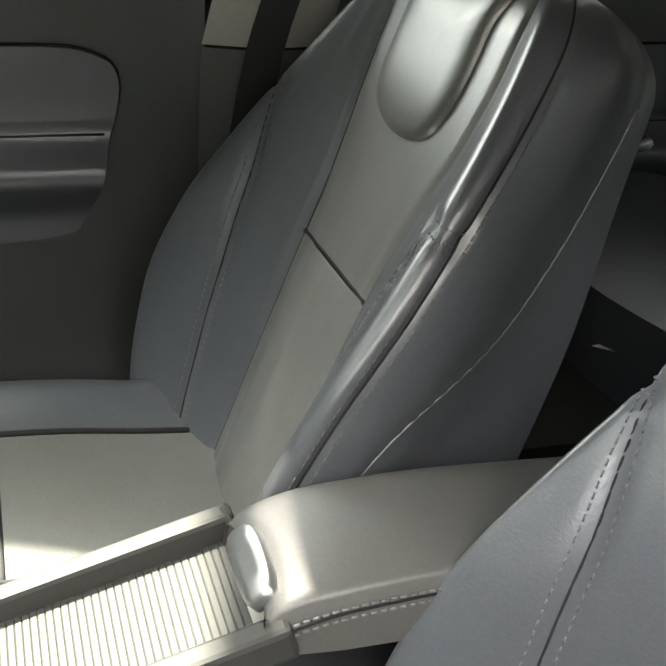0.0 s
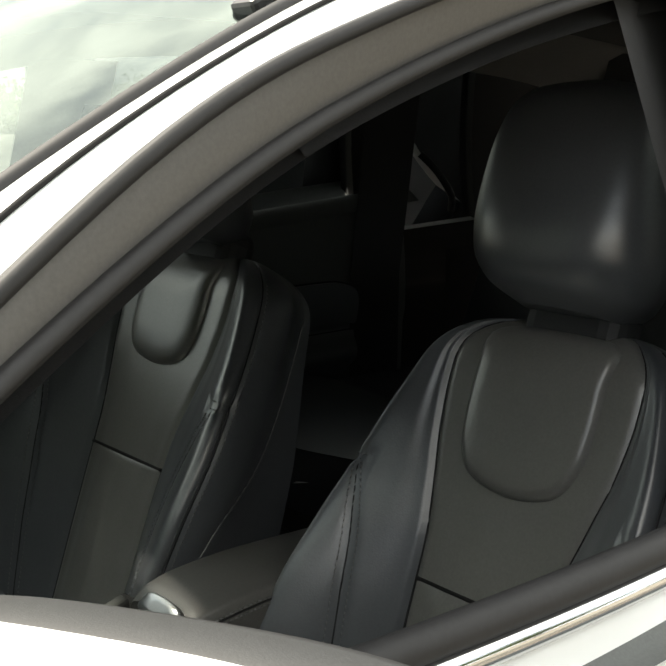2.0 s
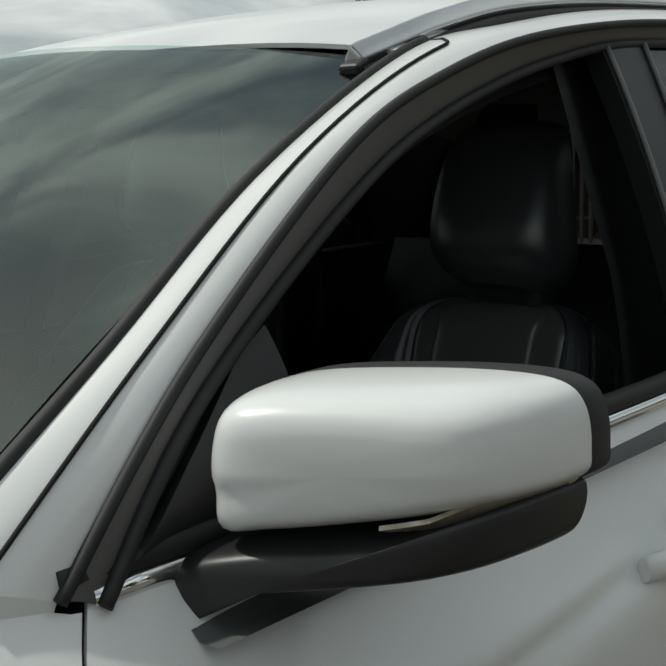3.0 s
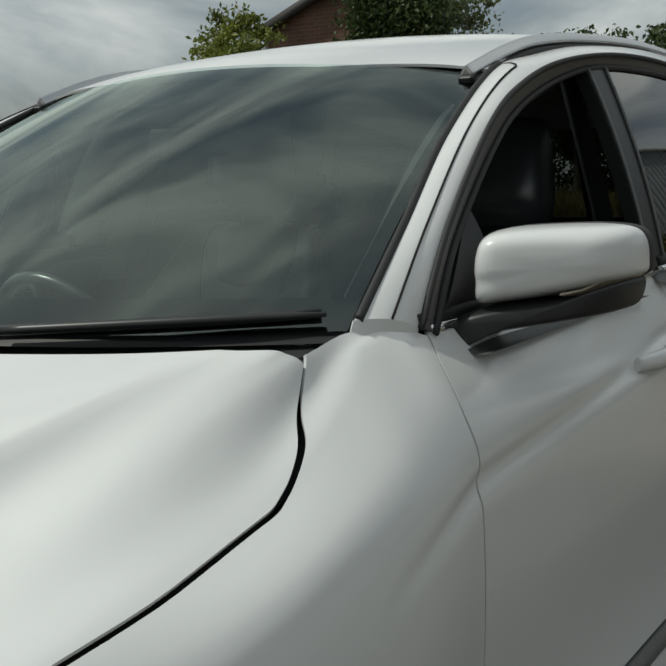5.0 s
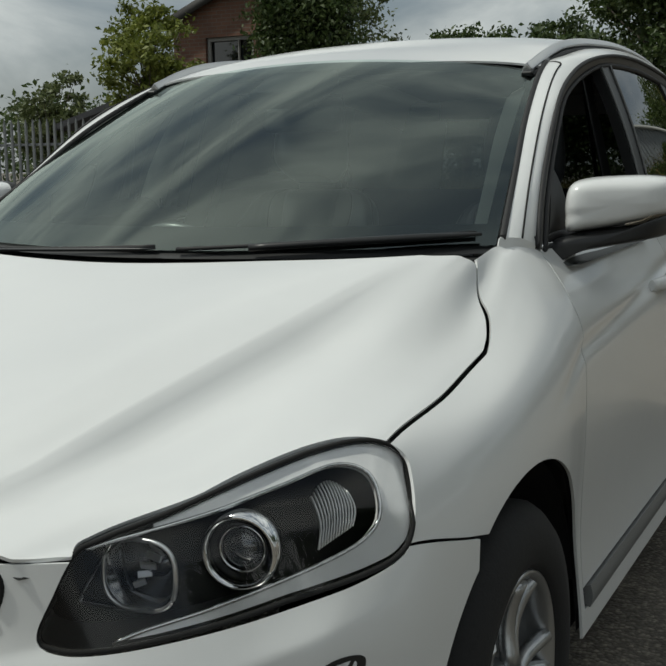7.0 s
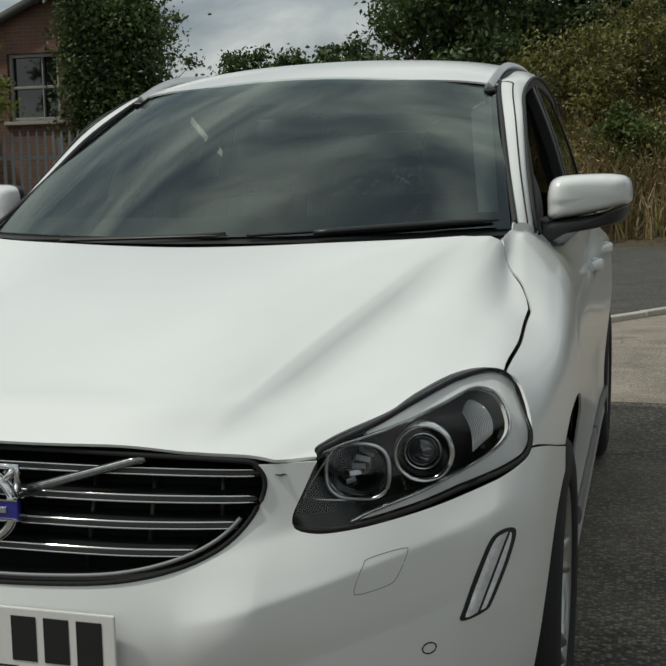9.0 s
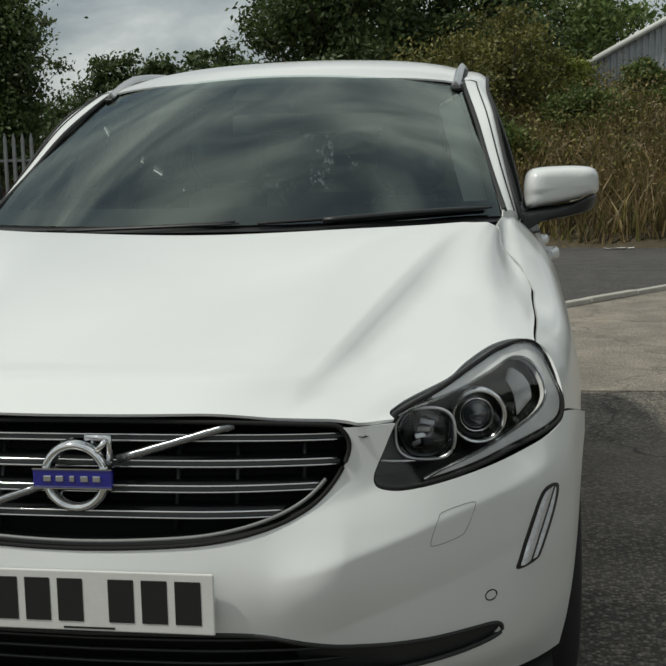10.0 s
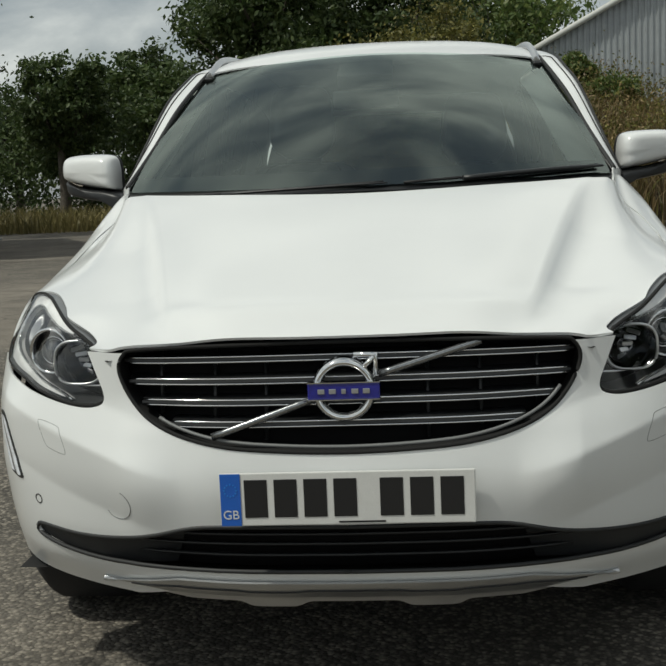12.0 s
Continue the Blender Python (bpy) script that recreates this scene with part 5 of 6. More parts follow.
for x, w, y1 in ((0.008, 0.022, 2.235), (0.163, 0.024, 2.245)):
    bm = box((w, 0.62, 0.030), (0, -0.31, 0.0), (0, 0, 0), 0.005)
    bm.transform(Matrix.Translation((x, y1, slope(y1) - 0.013)) @ Matrix.Rotation(math.atan(0.29), 4, "X"))
    part("console_rail", bm, tambour, car, "grey console edge rail")
lid_base = part("tambour_lid", sheet(lambda x, y: Vector((x, y, slope(y) - 0.0212)), steps(0.019, 0.151, 2), steps(1.66, 2.223, 3)), tambour, car, "grey ribbed sliding lid")
rib_mesh = None
for i in range(92):
    y = 2.220 - 0.0062 * i
    if rib_mesh is None:
        rib = part("rib", box((0.131, 0.00612, 0.0016), (0, 0, 0), (0, 0, 0), 0.0007, segments=1), tambour, lid_base)
        rib_mesh = rib.data
    else:
        rib = new("rib", rib_mesh)
        rib.parent = lid_base
    rib.matrix_local = pose(0.085, y, slope(y) - 0.0208, math.degrees(math.atan(0.29)), 0, 0)

# dash, wheel, floor
def dash_surface(x, w):
    drop = 0.018 * (x / 0.72) ** 2
    hump = 0.045 * math.exp(-((x + 0.37) / 0.19) ** 2)
    pts = [(1.15 + 0.2 * (x / 0.75) ** 2, 1.128), (1.35, 1.132 + hump * 0.2), (1.55, 1.120 + hump), (1.66, 1.085 + hump), (1.71, 1.03 + 0.3 * hump), (1.70, 0.93), (1.66, 0.80), (1.52, 0.62)]
    p = catmull([(x, y, z - drop) for y, z in pts], w)
    return p
part("dashboard", sheet(dash_surface, steps(-0.745, 0.745, 44), steps(0, 1, 40)), dash_black, car, "black soft dashboard")
hub = Matrix.Translation((-0.37, 1.86, 1.015)) @ Matrix.Rotation(radians(-62), 4, "X")
ringp = [hub @ Vector((0.183 * math.cos(a), 0.183 * math.sin(a), 0)) for a in steps(0, math.tau, 48)[:-1]]
wheel_s = part("steering_wheel", tube(ringp, 0.0165, 10, closed=True), leather, car, "black leather steering wheel")
bm = box((0.17, 0.13, 0.05), (0, 0, 0), (0, 0, 0), 0.022, segments=3)
bm.transform(hub)
part("wheel_hub", bm, dash_black, wheel_s)
for a in (0.05, math.pi - 0.05, -math.pi / 2):
    part("wheel_spoke", tube([hub @ Vector((0.06 * math.cos(a), 0.06 * math.sin(a), 0)), hub @ Vector((0.18 * math.cos(a), 0.18 * math.sin(a), 0))], 0.017, 8), satin_strip, wheel_s)
part("floor_carpet", thick(sheet(lambda x, y: Vector((x, y, 0.36)), steps(-0.80, 0.80, 8), steps(1.3, 4.2, 14)), 0.02), carpet, car)
part("firewall", thick(sheet(lambda x, v: Vector((x, 1.34 - 0.1 * v, 0.36 + 0.70 * v)), steps(-0.71, 0.71, 6), steps(0, 1, 4)), 0.02), carpet, car)

# headliner and pillar trims
part("headliner", sheet(lambda u, y: roof_surface(u, y) - Vector((0, 0, 0.035)), steps(-0.99, 0.99, 20), steps(2.0, 4.4, 30)), material("grey_headliner", (0.16, 0.157, 0.15), rough=0.95, grain=0.1, scale=200), car)
for side in (1, -1):
    turn = (lambda b: b) if side > 0 else flipped
    inner_a = lambda t, v: catmull(WL, t).lerp(catmull(GL, t), v) + Vector((-0.035 - 0.02 * math.sin(math.pi * min(max(v, 0), 1)), 0.03, -0.02))
    inner_p = lambda t, v: catmull(WL, t) + Vector((-0.010 - (0.085 if side > 0 else 0.035) * v * min(1, (0.385 - t) / 0.06), 0.015 + 0.06 * v, -0.014 - 0.012 * v))
    part("pillar_trim", turn(sheet(inner_p, steps(0.03, 0.375, 24), steps(0, 1, 8))), pale_trim, car, "light grey pillar trim")
    part("pillar_edge_trim", turn(sheet(inner_a, steps(0.02, 0.36, 24), steps(0.0, 1, 6))), dash_black, car)
    # roof side trim: near-black on the left, light grey on the right
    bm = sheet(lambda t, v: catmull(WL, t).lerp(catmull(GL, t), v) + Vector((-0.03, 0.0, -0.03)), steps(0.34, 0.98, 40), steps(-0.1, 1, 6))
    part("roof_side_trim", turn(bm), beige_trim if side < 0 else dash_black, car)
    # door cards
    card_top = lambda y: float(np.interp(y, (1.46, 2.35, 2.5, 3.46), (1.145, 1.185, 1.215, 1.285) if side < 0 else (1.11, 1.125, 1.14, 1.18)))
    card = lambda y, z: Vector((side_x[1](y) - 0.125 + 0.035 * (z - 0.8) * (z < 1.0) + 0.012 * math.sin((z - 0.55) * 9), y, z))
    for ya, yb, nm in ((1.46, 2.355, "front_door_card"), (2.50, 3.46, "rear_door_card")):
        bm = sheet(lambda y, v: card(y, 0.40 + (card_top(y) - 0.40) * v), steps(ya, yb, 24), steps(0, 1, 26))
        dc = part(nm, turn(bm), door_trim, car, "charcoal door lining")
        bm = sheet(lambda y, v: Vector((side_x[1](y) - (0.118 if side > 0 else 0.185) + (0.108 if side > 0 else 0.165) * v, y, card_top(y) + 0.030 * math.sin(math.pi * min(v * 1.3, 1)) + 0.006 * v)), steps(ya + (0.10 if ya < 2 else 0), yb, 16), steps(0, 1, 10))
        part("door_sill_ledge", turn(bm), door_trim, dc)
        k = 0.0 if ya < 2 else 1.06
        ins = [(1.60 + k, 0.86), (1.60 + k, 1.09), (1.75 + k, 1.10), (2.10 + k, 1.105), (2.20 + k, 1.095), (2.235 + k, 1.06), (2.22 + k, 0.97), (2.19 + k, 0.87), (2.14 + k, 0.835), (1.9 + k, 0.83)]
        il = [(v.x, v.y) for v in curve([(a, b, 0) for a, b in ins], 60, closed=True)]
        bm = sheet(lambda y, z: card(y, z) + Vector((-0.008 - 0.035 * math.exp(-((z - 0.93) / 0.035) ** 2), 0, 0)), steps(1.55 + k, 2.26 + k, 40), steps(0.82, 1.12, 34), keep=(lambda p: inside(il, p.y, p.z),))
        part("door_insert", turn(thick(bm, 0.006)), leather, dc)
        part("insert_edge", turn(tube([card(y, z) + Vector((-0.003, 0, 0)) for y, z in il], 0.004, 6, closed=True)), seam_dark, dc)
        part("insert_seam", turn(tube([card(y, 0.985) + Vector((-0.0165, 0, 0)) for y in steps(1.60 + k, 2.215 + k, 20)], 0.002, 6)), seam_dark, dc)
        if ya > 2 and side < 0:
            part("door_pull", turn(tube(curve([(0.735, 2.99, 0.95), (0.715, 3.00, 0.952), (0.715, 3.05, 0.955), (0.735, 3.06, 0.955)], 10), 0.011, 8)), satin_silver, dc, "silver inner door pull")
        if ya < 2:
            if side < 0:
                part("lock_pin", turn(lathe([(1.19, 0.007), (1.245, 0.006), (1.247, 0.001)], 10, "z")), dash_black, dc).location = (side * 0.755, 2.27, 0)
    # pillar between the doors; upper trim near-black on the left, light grey on the right
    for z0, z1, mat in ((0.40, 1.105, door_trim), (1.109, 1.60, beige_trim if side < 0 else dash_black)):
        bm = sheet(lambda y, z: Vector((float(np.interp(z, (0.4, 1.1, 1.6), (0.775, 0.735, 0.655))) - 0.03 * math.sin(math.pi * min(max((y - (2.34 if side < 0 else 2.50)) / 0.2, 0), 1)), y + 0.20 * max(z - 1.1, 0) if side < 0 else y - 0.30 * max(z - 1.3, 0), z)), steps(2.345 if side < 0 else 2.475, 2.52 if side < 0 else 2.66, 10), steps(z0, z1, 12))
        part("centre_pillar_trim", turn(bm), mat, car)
    strap = curve([(0.655, 2.33, 1.56), (0.672, 2.375, 1.38), (0.690, 2.42, 1.20), (0.705, 2.45, 1.02), (0.715, 2.46, 0.80), (0.70, 2.46, 0.55)] if side > 0 else [(0.645, 2.56, 1.52), (0.660, 2.50, 1.36), (0.680, 2.45, 1.22), (0.700, 2.415, 1.08), (0.712, 2.39, 0.86), (0.70, 2.38, 0.55)], 26)
    bm = bmesh.new()
    rr = [[bm.verts.new(p + Vector((-0.022, dy + (0.0 if side < 0 else 0.19), 0))) for dy in (-0.026, 0.026)] for p in strap]
    for a, b in zip(rr, rr[1:]):
        bm.faces.new((a[0], a[1], b[1], b[0])).smooth = True
    part("seat_belt", turn(thick(bm, 0.0015)), webbing, car, "dark seat belt strap")
    # rear pillar trim and quarter
    bm = sheet(lambda y, z: Vector((float(np.interp(z, (0.4, 1.1, 1.66), (0.76, 0.74, 0.60))), y - 0.08 * max(z - 1.1, 0), z)), steps(3.30 if side > 0 else 3.27, 3.62 if side > 0 else 3.43, 8), steps(0.4, 1.64, 14))
    part("rear_pillar_trim", turn(bm), dash_black, car)
    bm = sheet(lambda t, z: Vector((float(np.interp(z, (1.05, 1.64), (0.745, 0.565))) * (1 - 0.14 * t), 4.02 + 0.34 * t - 0.37 * (z - 1.15) * t + 0.12 * t, z)), steps(0, 1, 6), steps(1.05, 1.64, 12))
    part("rear_corner_trim", turn(bm), dash_black, car)
    bm = sheet(lambda y, z: Vector((0.745, y, z)), steps(3.6, 4.3, 8), steps(0.4, 1.15, 6))
    part("luggage_side", turn(bm), carpet, car)
part("grab_handle", tube(curve([(-0.655, 3.42, 1.40), (-0.63, 3.45, 1.36), (-0.63, 3.50, 1.30), (-0.66, 3.53, 1.26)], 10), 0.009, 8), dash_black, car)
# rear bench
bench_back = lambda s, h: Vector((s, 3.42 + 0.30 * h + 0.025 * math.cos(s * 9) * (1 - h), 0.62 + 0.62 * h))
rb = part("rear_bench", thick(sheet(bench_back, steps(-0.68, 0.68, 40), steps(0, 1, 24)), 0.12), leather, car, "charcoal leather rear bench")
part("bench_cushion", thick(sheet(lambda s, v: Vector((s, 2.78 + 0.66 * v, 0.755 + 0.035 * math.sin(math.pi * min(1, v * 1.6 + 0.12)) - 0.03 * v + 0.012 * math.cos(s * 9))), steps(-0.68, 0.68, 40), steps(0, 1, 20)), 0.14), leather, rb)
part("parcel_shelf", box((1.36, 0.55, 0.03), (0, 3.98, 1.10), (0, 0, 0), 0.01), carpet, car)
# sensor pod and inside mirror
bm = sheet(lambda u, v: screen_surface(u, v) + Vector((0, 0.004, -0.008)), steps(-0.17, 0.13, 10), steps(0.80, 0.97, 8), keep=(lambda p: 0.16 - abs(p.x + 0.015) - 0.6 * max(0, 1.58 - p.z),))
pod = part("sensor_pod", thick(bm, 0.05), dash_black, car, "black sensor housing behind the glass")
part("pod_window", box((0.06, 0.012, 0.016), (-0.02, 1.842, 1.553), (-62, 0, 0), 0.004), satin_strip, pod)
bm = box((0.24, 0.025, 0.07), (-0.02, 1.93, 1.475), (-12, 0, 0), 0.012, segments=3)
part("inside_mirror", bm, dash_black, pod)

paper = material("white_paper", (0.75, 0.75, 0.73), rough=0.8, grain=0.05, scale=60)
for i, (turn_z, tilt, x, y) in enumerate(((20, -12, -0.26, 2.93), (38, -18, -0.21, 2.95))):
    bm = bmesh.new()
    rows = [[bm.verts.new((0.21 * (a - 0.5), 0.297 * (b - 0.5), 0.02 * math.sin(a * 3) * b)) for b in steps(0, 1, 5)] for a in steps(0, 1, 6)]
    for p_, q_ in zip(rows, rows[1:]):
        for k in range(5):
            bm.faces.new((p_[k], p_[k + 1], q_[k + 1], q_[k])).smooth = True
    bm.transform(pose(0, 0, 0, tilt * 0.3, tilt, turn_z))
    sh = part("paper_sheet", thick(bm, 0.0006), paper)
    sh.location = (x, y, 0.835 + 0.006 * i)
    tagged(sh, "loose white paper sheet on the rear seat", "paper", "papers on the rear seat")
# ---- ground ----
def node_mix(nt, blend, a, b, fac=1.0):
    m = nt.nodes.new("ShaderNodeMix")
    m.data_type, m.blend_type = "RGBA", blend
    for key, v in (("Factor", fac), ("A", a), ("B", b)):
        if isinstance(v, (int, float)):
            m.inputs[key].default_value = v if key == "Factor" else (v, v, v, 1)
        elif isinstance(v, tuple):
            m.inputs[key].default_value = (*v, 1)
        else:
            nt.links.new(v, m.inputs[key])
    return m.outputs["Result"]


def ranged(nt, value, a, b, c, d):
    r = nt.nodes.new("ShaderNodeMapRange")
    for key, v in zip(("From Min", "From Max", "To Min", "To Max"), (a, b, c, d)):
        r.inputs[key].default_value = v
    nt.links.new(value, r.inputs["Value"])
    return r.outputs["Result"]


def tarmac(name, base, stone, patch, cracks=1.0):
    """Coarse tarmac: pale stones in a dark binder, stains, worn patches and cracks."""
    m = bpy.data.materials.new(name)
    m.use_nodes = True
    nt = m.node_tree
    b = nt.nodes["Principled BSDF"]
    b.inputs["Roughness"].default_value = 0.88
    tc = nt.nodes.new("ShaderNodeTexCoord").outputs["Object"]
    def noise(scale, detail=5):
        n = nt.nodes.new("ShaderNodeTexNoise")
        n.inputs["Scale"].default_value, n.inputs["Detail"].default_value = scale, detail
        nt.links.new(tc, n.inputs["Vector"])
        return n.outputs["Fac"]
    v = nt.nodes.new("ShaderNodeTexVoronoi")
    v.inputs["Scale"].default_value = 75
    nt.links.new(tc, v.inputs["Vector"])
    tone = nt.nodes.new("ShaderNodeSeparateColor")
    nt.links.new(v.outputs["Color"], tone.inputs["Color"])
    col = node_mix(nt, "MIX", base, stone, ranged(nt, tone.outputs["Red"], 0.45, 0.95, 0.0, 1.0))
    col = node_mix(nt, "MULTIPLY", col, ranged(nt, v.outputs["Distance"], 0.0, 0.7, 1.25, 0.55))
    col = node_mix(nt, "MIX", col, patch, ranged(nt, noise(0.32), 0.47, 0.62, 0.0, 0.75))
    col = node_mix(nt, "MULTIPLY", col, ranged(nt, noise(2.6, 8), 0.3, 0.7, 0.72, 1.22))
    c = nt.nodes.new("ShaderNodeTexVoronoi")
    c.feature = "DISTANCE_TO_EDGE"
    c.inputs["Scale"].default_value = 0.42
    warp = nt.nodes.new("ShaderNodeVectorMath")
    warp.operation = "MULTIPLY_ADD"
    wn = nt.nodes.new("ShaderNodeTexNoise")
    wn.inputs["Scale"].default_value, wn.inputs["Detail"].default_value = 1.7, 6
    nt.links.new(tc, wn.inputs["Vector"])
    nt.links.new(wn.outputs["Color"], warp.inputs[0])
    warp.inputs[1].default_value = (0.9, 0.9, 0.9)
    nt.links.new(tc, warp.inputs[2])
    nt.links.new(warp.outputs["Vector"], c.inputs["Vector"])
    crack = ranged(nt, c.outputs["Distance"], 0.0, 0.009, 1 - 0.65 * cracks, 1.0)
    col = node_mix(nt, "MULTIPLY", col, crack)
    nt.links.new(col, b.inputs["Base Color"])
    bp = nt.nodes.new("ShaderNodeBump")
    bp.inputs["Strength"].default_value, bp.inputs["Distance"].default_value = 0.7, 0.006
    nt.links.new(v.outputs["Distance"], bp.inputs["Height"])
    bp.invert = True
    nt.links.new(bp.outputs["Normal"], b.inputs["Normal"])
    return m


asphalt = tarmac("worn_asphalt", (0.085, 0.076, 0.063), (0.28, 0.25, 0.205), (0.185, 0.163, 0.133))
bm = bmesh.new()
bmesh.ops.create_grid(bm, x_segments=4, y_segments=4, size=600)
ground = part("ground", bm, asphalt)
tagged(ground, "worn grey-brown asphalt yard around the car", "ground", kind="structure")
# paler concrete beyond the car's shadow, sunlit tone put into its colour, up to a low kerb; dark gravel beyond
kerb_y = lambda x: 9.3 + (x - 1.08) * 1.5
def flat(points, z):
    """A thin slab: its top and its edges."""
    bm = bmesh.new()
    top = [bm.verts.new((x, y, z)) for x, y in points]
    foot = [bm.verts.new((x, y, -0.02)) for x, y in points]
    bm.faces.new(top)
    for i in range(len(top)):
        bm.faces.new((top[i], top[(i + 1) % len(top)], foot[(i + 1) % len(top)], foot[i]))
    return bm
concrete = tarmac("sunlit_tan_concrete", (0.25, 0.22, 0.18), (0.34, 0.30, 0.25), (0.27, 0.235, 0.19), 0.6)
gravel = tarmac("dark_gravel", (0.045, 0.042, 0.040), (0.15, 0.14, 0.13), (0.07, 0.065, 0.06), 0.2)
tagged(part("sunlit_apron", flat([(-1.2, 5.05), (0.0, 5.05), (7, 5.15), (14, 5.2), (14, kerb_y(14)), (-1.2, kerb_y(-1.2))], 0.006), concrete), "tan concrete beyond the car's shadow, its sunlit paleness painted in", "pavement", kind="structure")
tagged(part("gravel_verge", flat([(-1.1, kerb_y(-1.1)), (14, kerb_y(14)), (14, 34), (-1.1, 24)], 0.010), gravel), "dark loose gravel beyond the kerb", "gravel", kind="structure")
kerb_stone = material("pale_kerb_concrete", (0.42, 0.40, 0.36), rough=0.85, grain=0.2, scale=40, bump=0.3, stain=0.2, stain_scale=2)
kerb = thing("kerb", (0, 0, 0), "low pale concrete kerb edging", "kerb", kind="structure")
ang = math.degrees(math.atan2(1.5, 1))
me = None
for i in range(22):
    x = -0.9 + 0.56 * i
    if me is None:
        k = part("kerb_stone", box((0.99, 0.10, 0.06), (0, 0, 0.028), (0, 0, 0), 0.012), kerb_stone, kerb)
        me = k.data
    else:
        k = new("kerb_stone", me)
        k.parent = kerb
    k.matrix_local = pose(x, kerb_y(x), 0.0 + 0.004 * (i % 3), 0, 0, ang)
# ---- planting ----
rng = np.random.default_rng(7)


def foliage(name, color, tip, spread=0.35):
    """Leaf surface: two tones, varied from leaf to leaf, letting some light through."""
    m = bpy.data.materials.new(name)
    m.use_nodes = True
    nt = m.node_tree
    b = nt.nodes["Principled BSDF"]
    b.inputs["Roughness"].default_value, b.inputs["Specular IOR Level"].default_value = 0.5, 0.35
    g = nt.nodes.new("ShaderNodeNewGeometry").outputs["Random Per Island"]
    col = node_mix(nt, "MIX", color, tip, ranged(nt, g, 0.35, 1.0, 0.0, 1.0))
    n = nt.nodes.new("ShaderNodeTexNoise")
    n.inputs["Scale"].default_value = 0.9
    nt.links.new(nt.nodes.new("ShaderNodeTexCoord").outputs["Object"], n.inputs["Vector"])
    col = node_mix(nt, "MULTIPLY", col, ranged(nt, n.outputs["Fac"], 0.3, 0.7, 1 - spread, 1 + spread))
    nt.links.new(col, b.inputs["Base Color"])
    tr = nt.nodes.new("ShaderNodeBsdfTranslucent")
    nt.links.new(col, tr.inputs["Color"])
    mx = nt.nodes.new("ShaderNodeMixShader")
    mx.inputs["Fac"].default_value = 0.3
    nt.links.new(b.outputs["BSDF"], mx.inputs[1])
    nt.links.new(tr.outputs["BSDF"], mx.inputs[2])
    nt.links.new(mx.outputs["Shader"], nt.nodes["Material Output"].inputs["Surface"])
    return m


leaf_dark = foliage("dark_leaves", (0.044, 0.072, 0.021), (0.097, 0.128, 0.044))
leaf_mid = foliage("green_leaves", (0.072, 0.113, 0.026), (0.160, 0.189, 0.058))
leaf_pale = foliage("pale_leaves", (0.094, 0.121, 0.044), (0.187, 0.209, 0.094))
leaf_yellow = foliage("yellow_green_leaves", (0.120, 0.150, 0.026), (0.230, 0.250, 0.056))
leaf_brown = foliage("dry_weeds", (0.128, 0.093, 0.042), (0.315, 0.232, 0.112))
leaf_olive = foliage("olive_scrub", (0.096, 0.099, 0.026), (0.224, 0.200, 0.056))
straw = foliage("straw_grass", (0.14, 0.125, 0.045), (0.30, 0.25, 0.11))
bark = material("grey_bark", (0.10, 0.085, 0.068), rough=0.9, grain=0.4, scale=14, bump=0.6)


def leaves_mesh(name, centres, size, material, parent=None, droop=0.25):
    """One mesh of small folded leaves at the given places."""
    c = np.asarray(centres)
    n = len(c)
    a = rng.normal(size=(n, 3))
    a /= np.linalg.norm(a, axis=1)[:, None]
    b = np.cross(a, rng.normal(size=(n, 3)))
    b /= np.linalg.norm(b, axis=1)[:, None]
    s = size * rng.uniform(0.6, 1.35, size=(n, 1))
    a = a * s
    b = b * s * 0.55
    v = np.stack([c - a, c + b * 0.9 - a * 0.1, c + a, c - b * 0.9 - a * 0.1], 1)
    v[:, 1:4:2, 2] += droop * s * 0.4
    me = bpy.data.meshes.new(name)
    me.from_pydata(v.reshape(-1, 3).tolist(), [], np.arange(4 * n).reshape(n, 4).tolist())
    me.materials.append(material)
    ob = new(name, me)
    if parent:
        ob.parent = parent
    return ob


def clumps(centre, radii, count, per, spread, shell=0.55):
    """Leaf places: clusters through an ellipsoid, denser towards its outside."""
    d = rng.normal(size=(count, 3))
    d /= np.linalg.norm(d, axis=1)[:, None]
    r = rng.uniform(shell, 1.0, size=(count, 1)) * rng.uniform(0.78, 1.12, size=(count, 1))
    cc = np.asarray(centre) + d * r * np.asarray(radii)
    pts = cc[:, None, :] + rng.normal(size=(count, per, 3)) * spread * rng.uniform(0.5, 1.3, size=(count, 1, 1)) * np.array((1, 1, 0.7))
    return cc, pts.reshape(-1, 3)


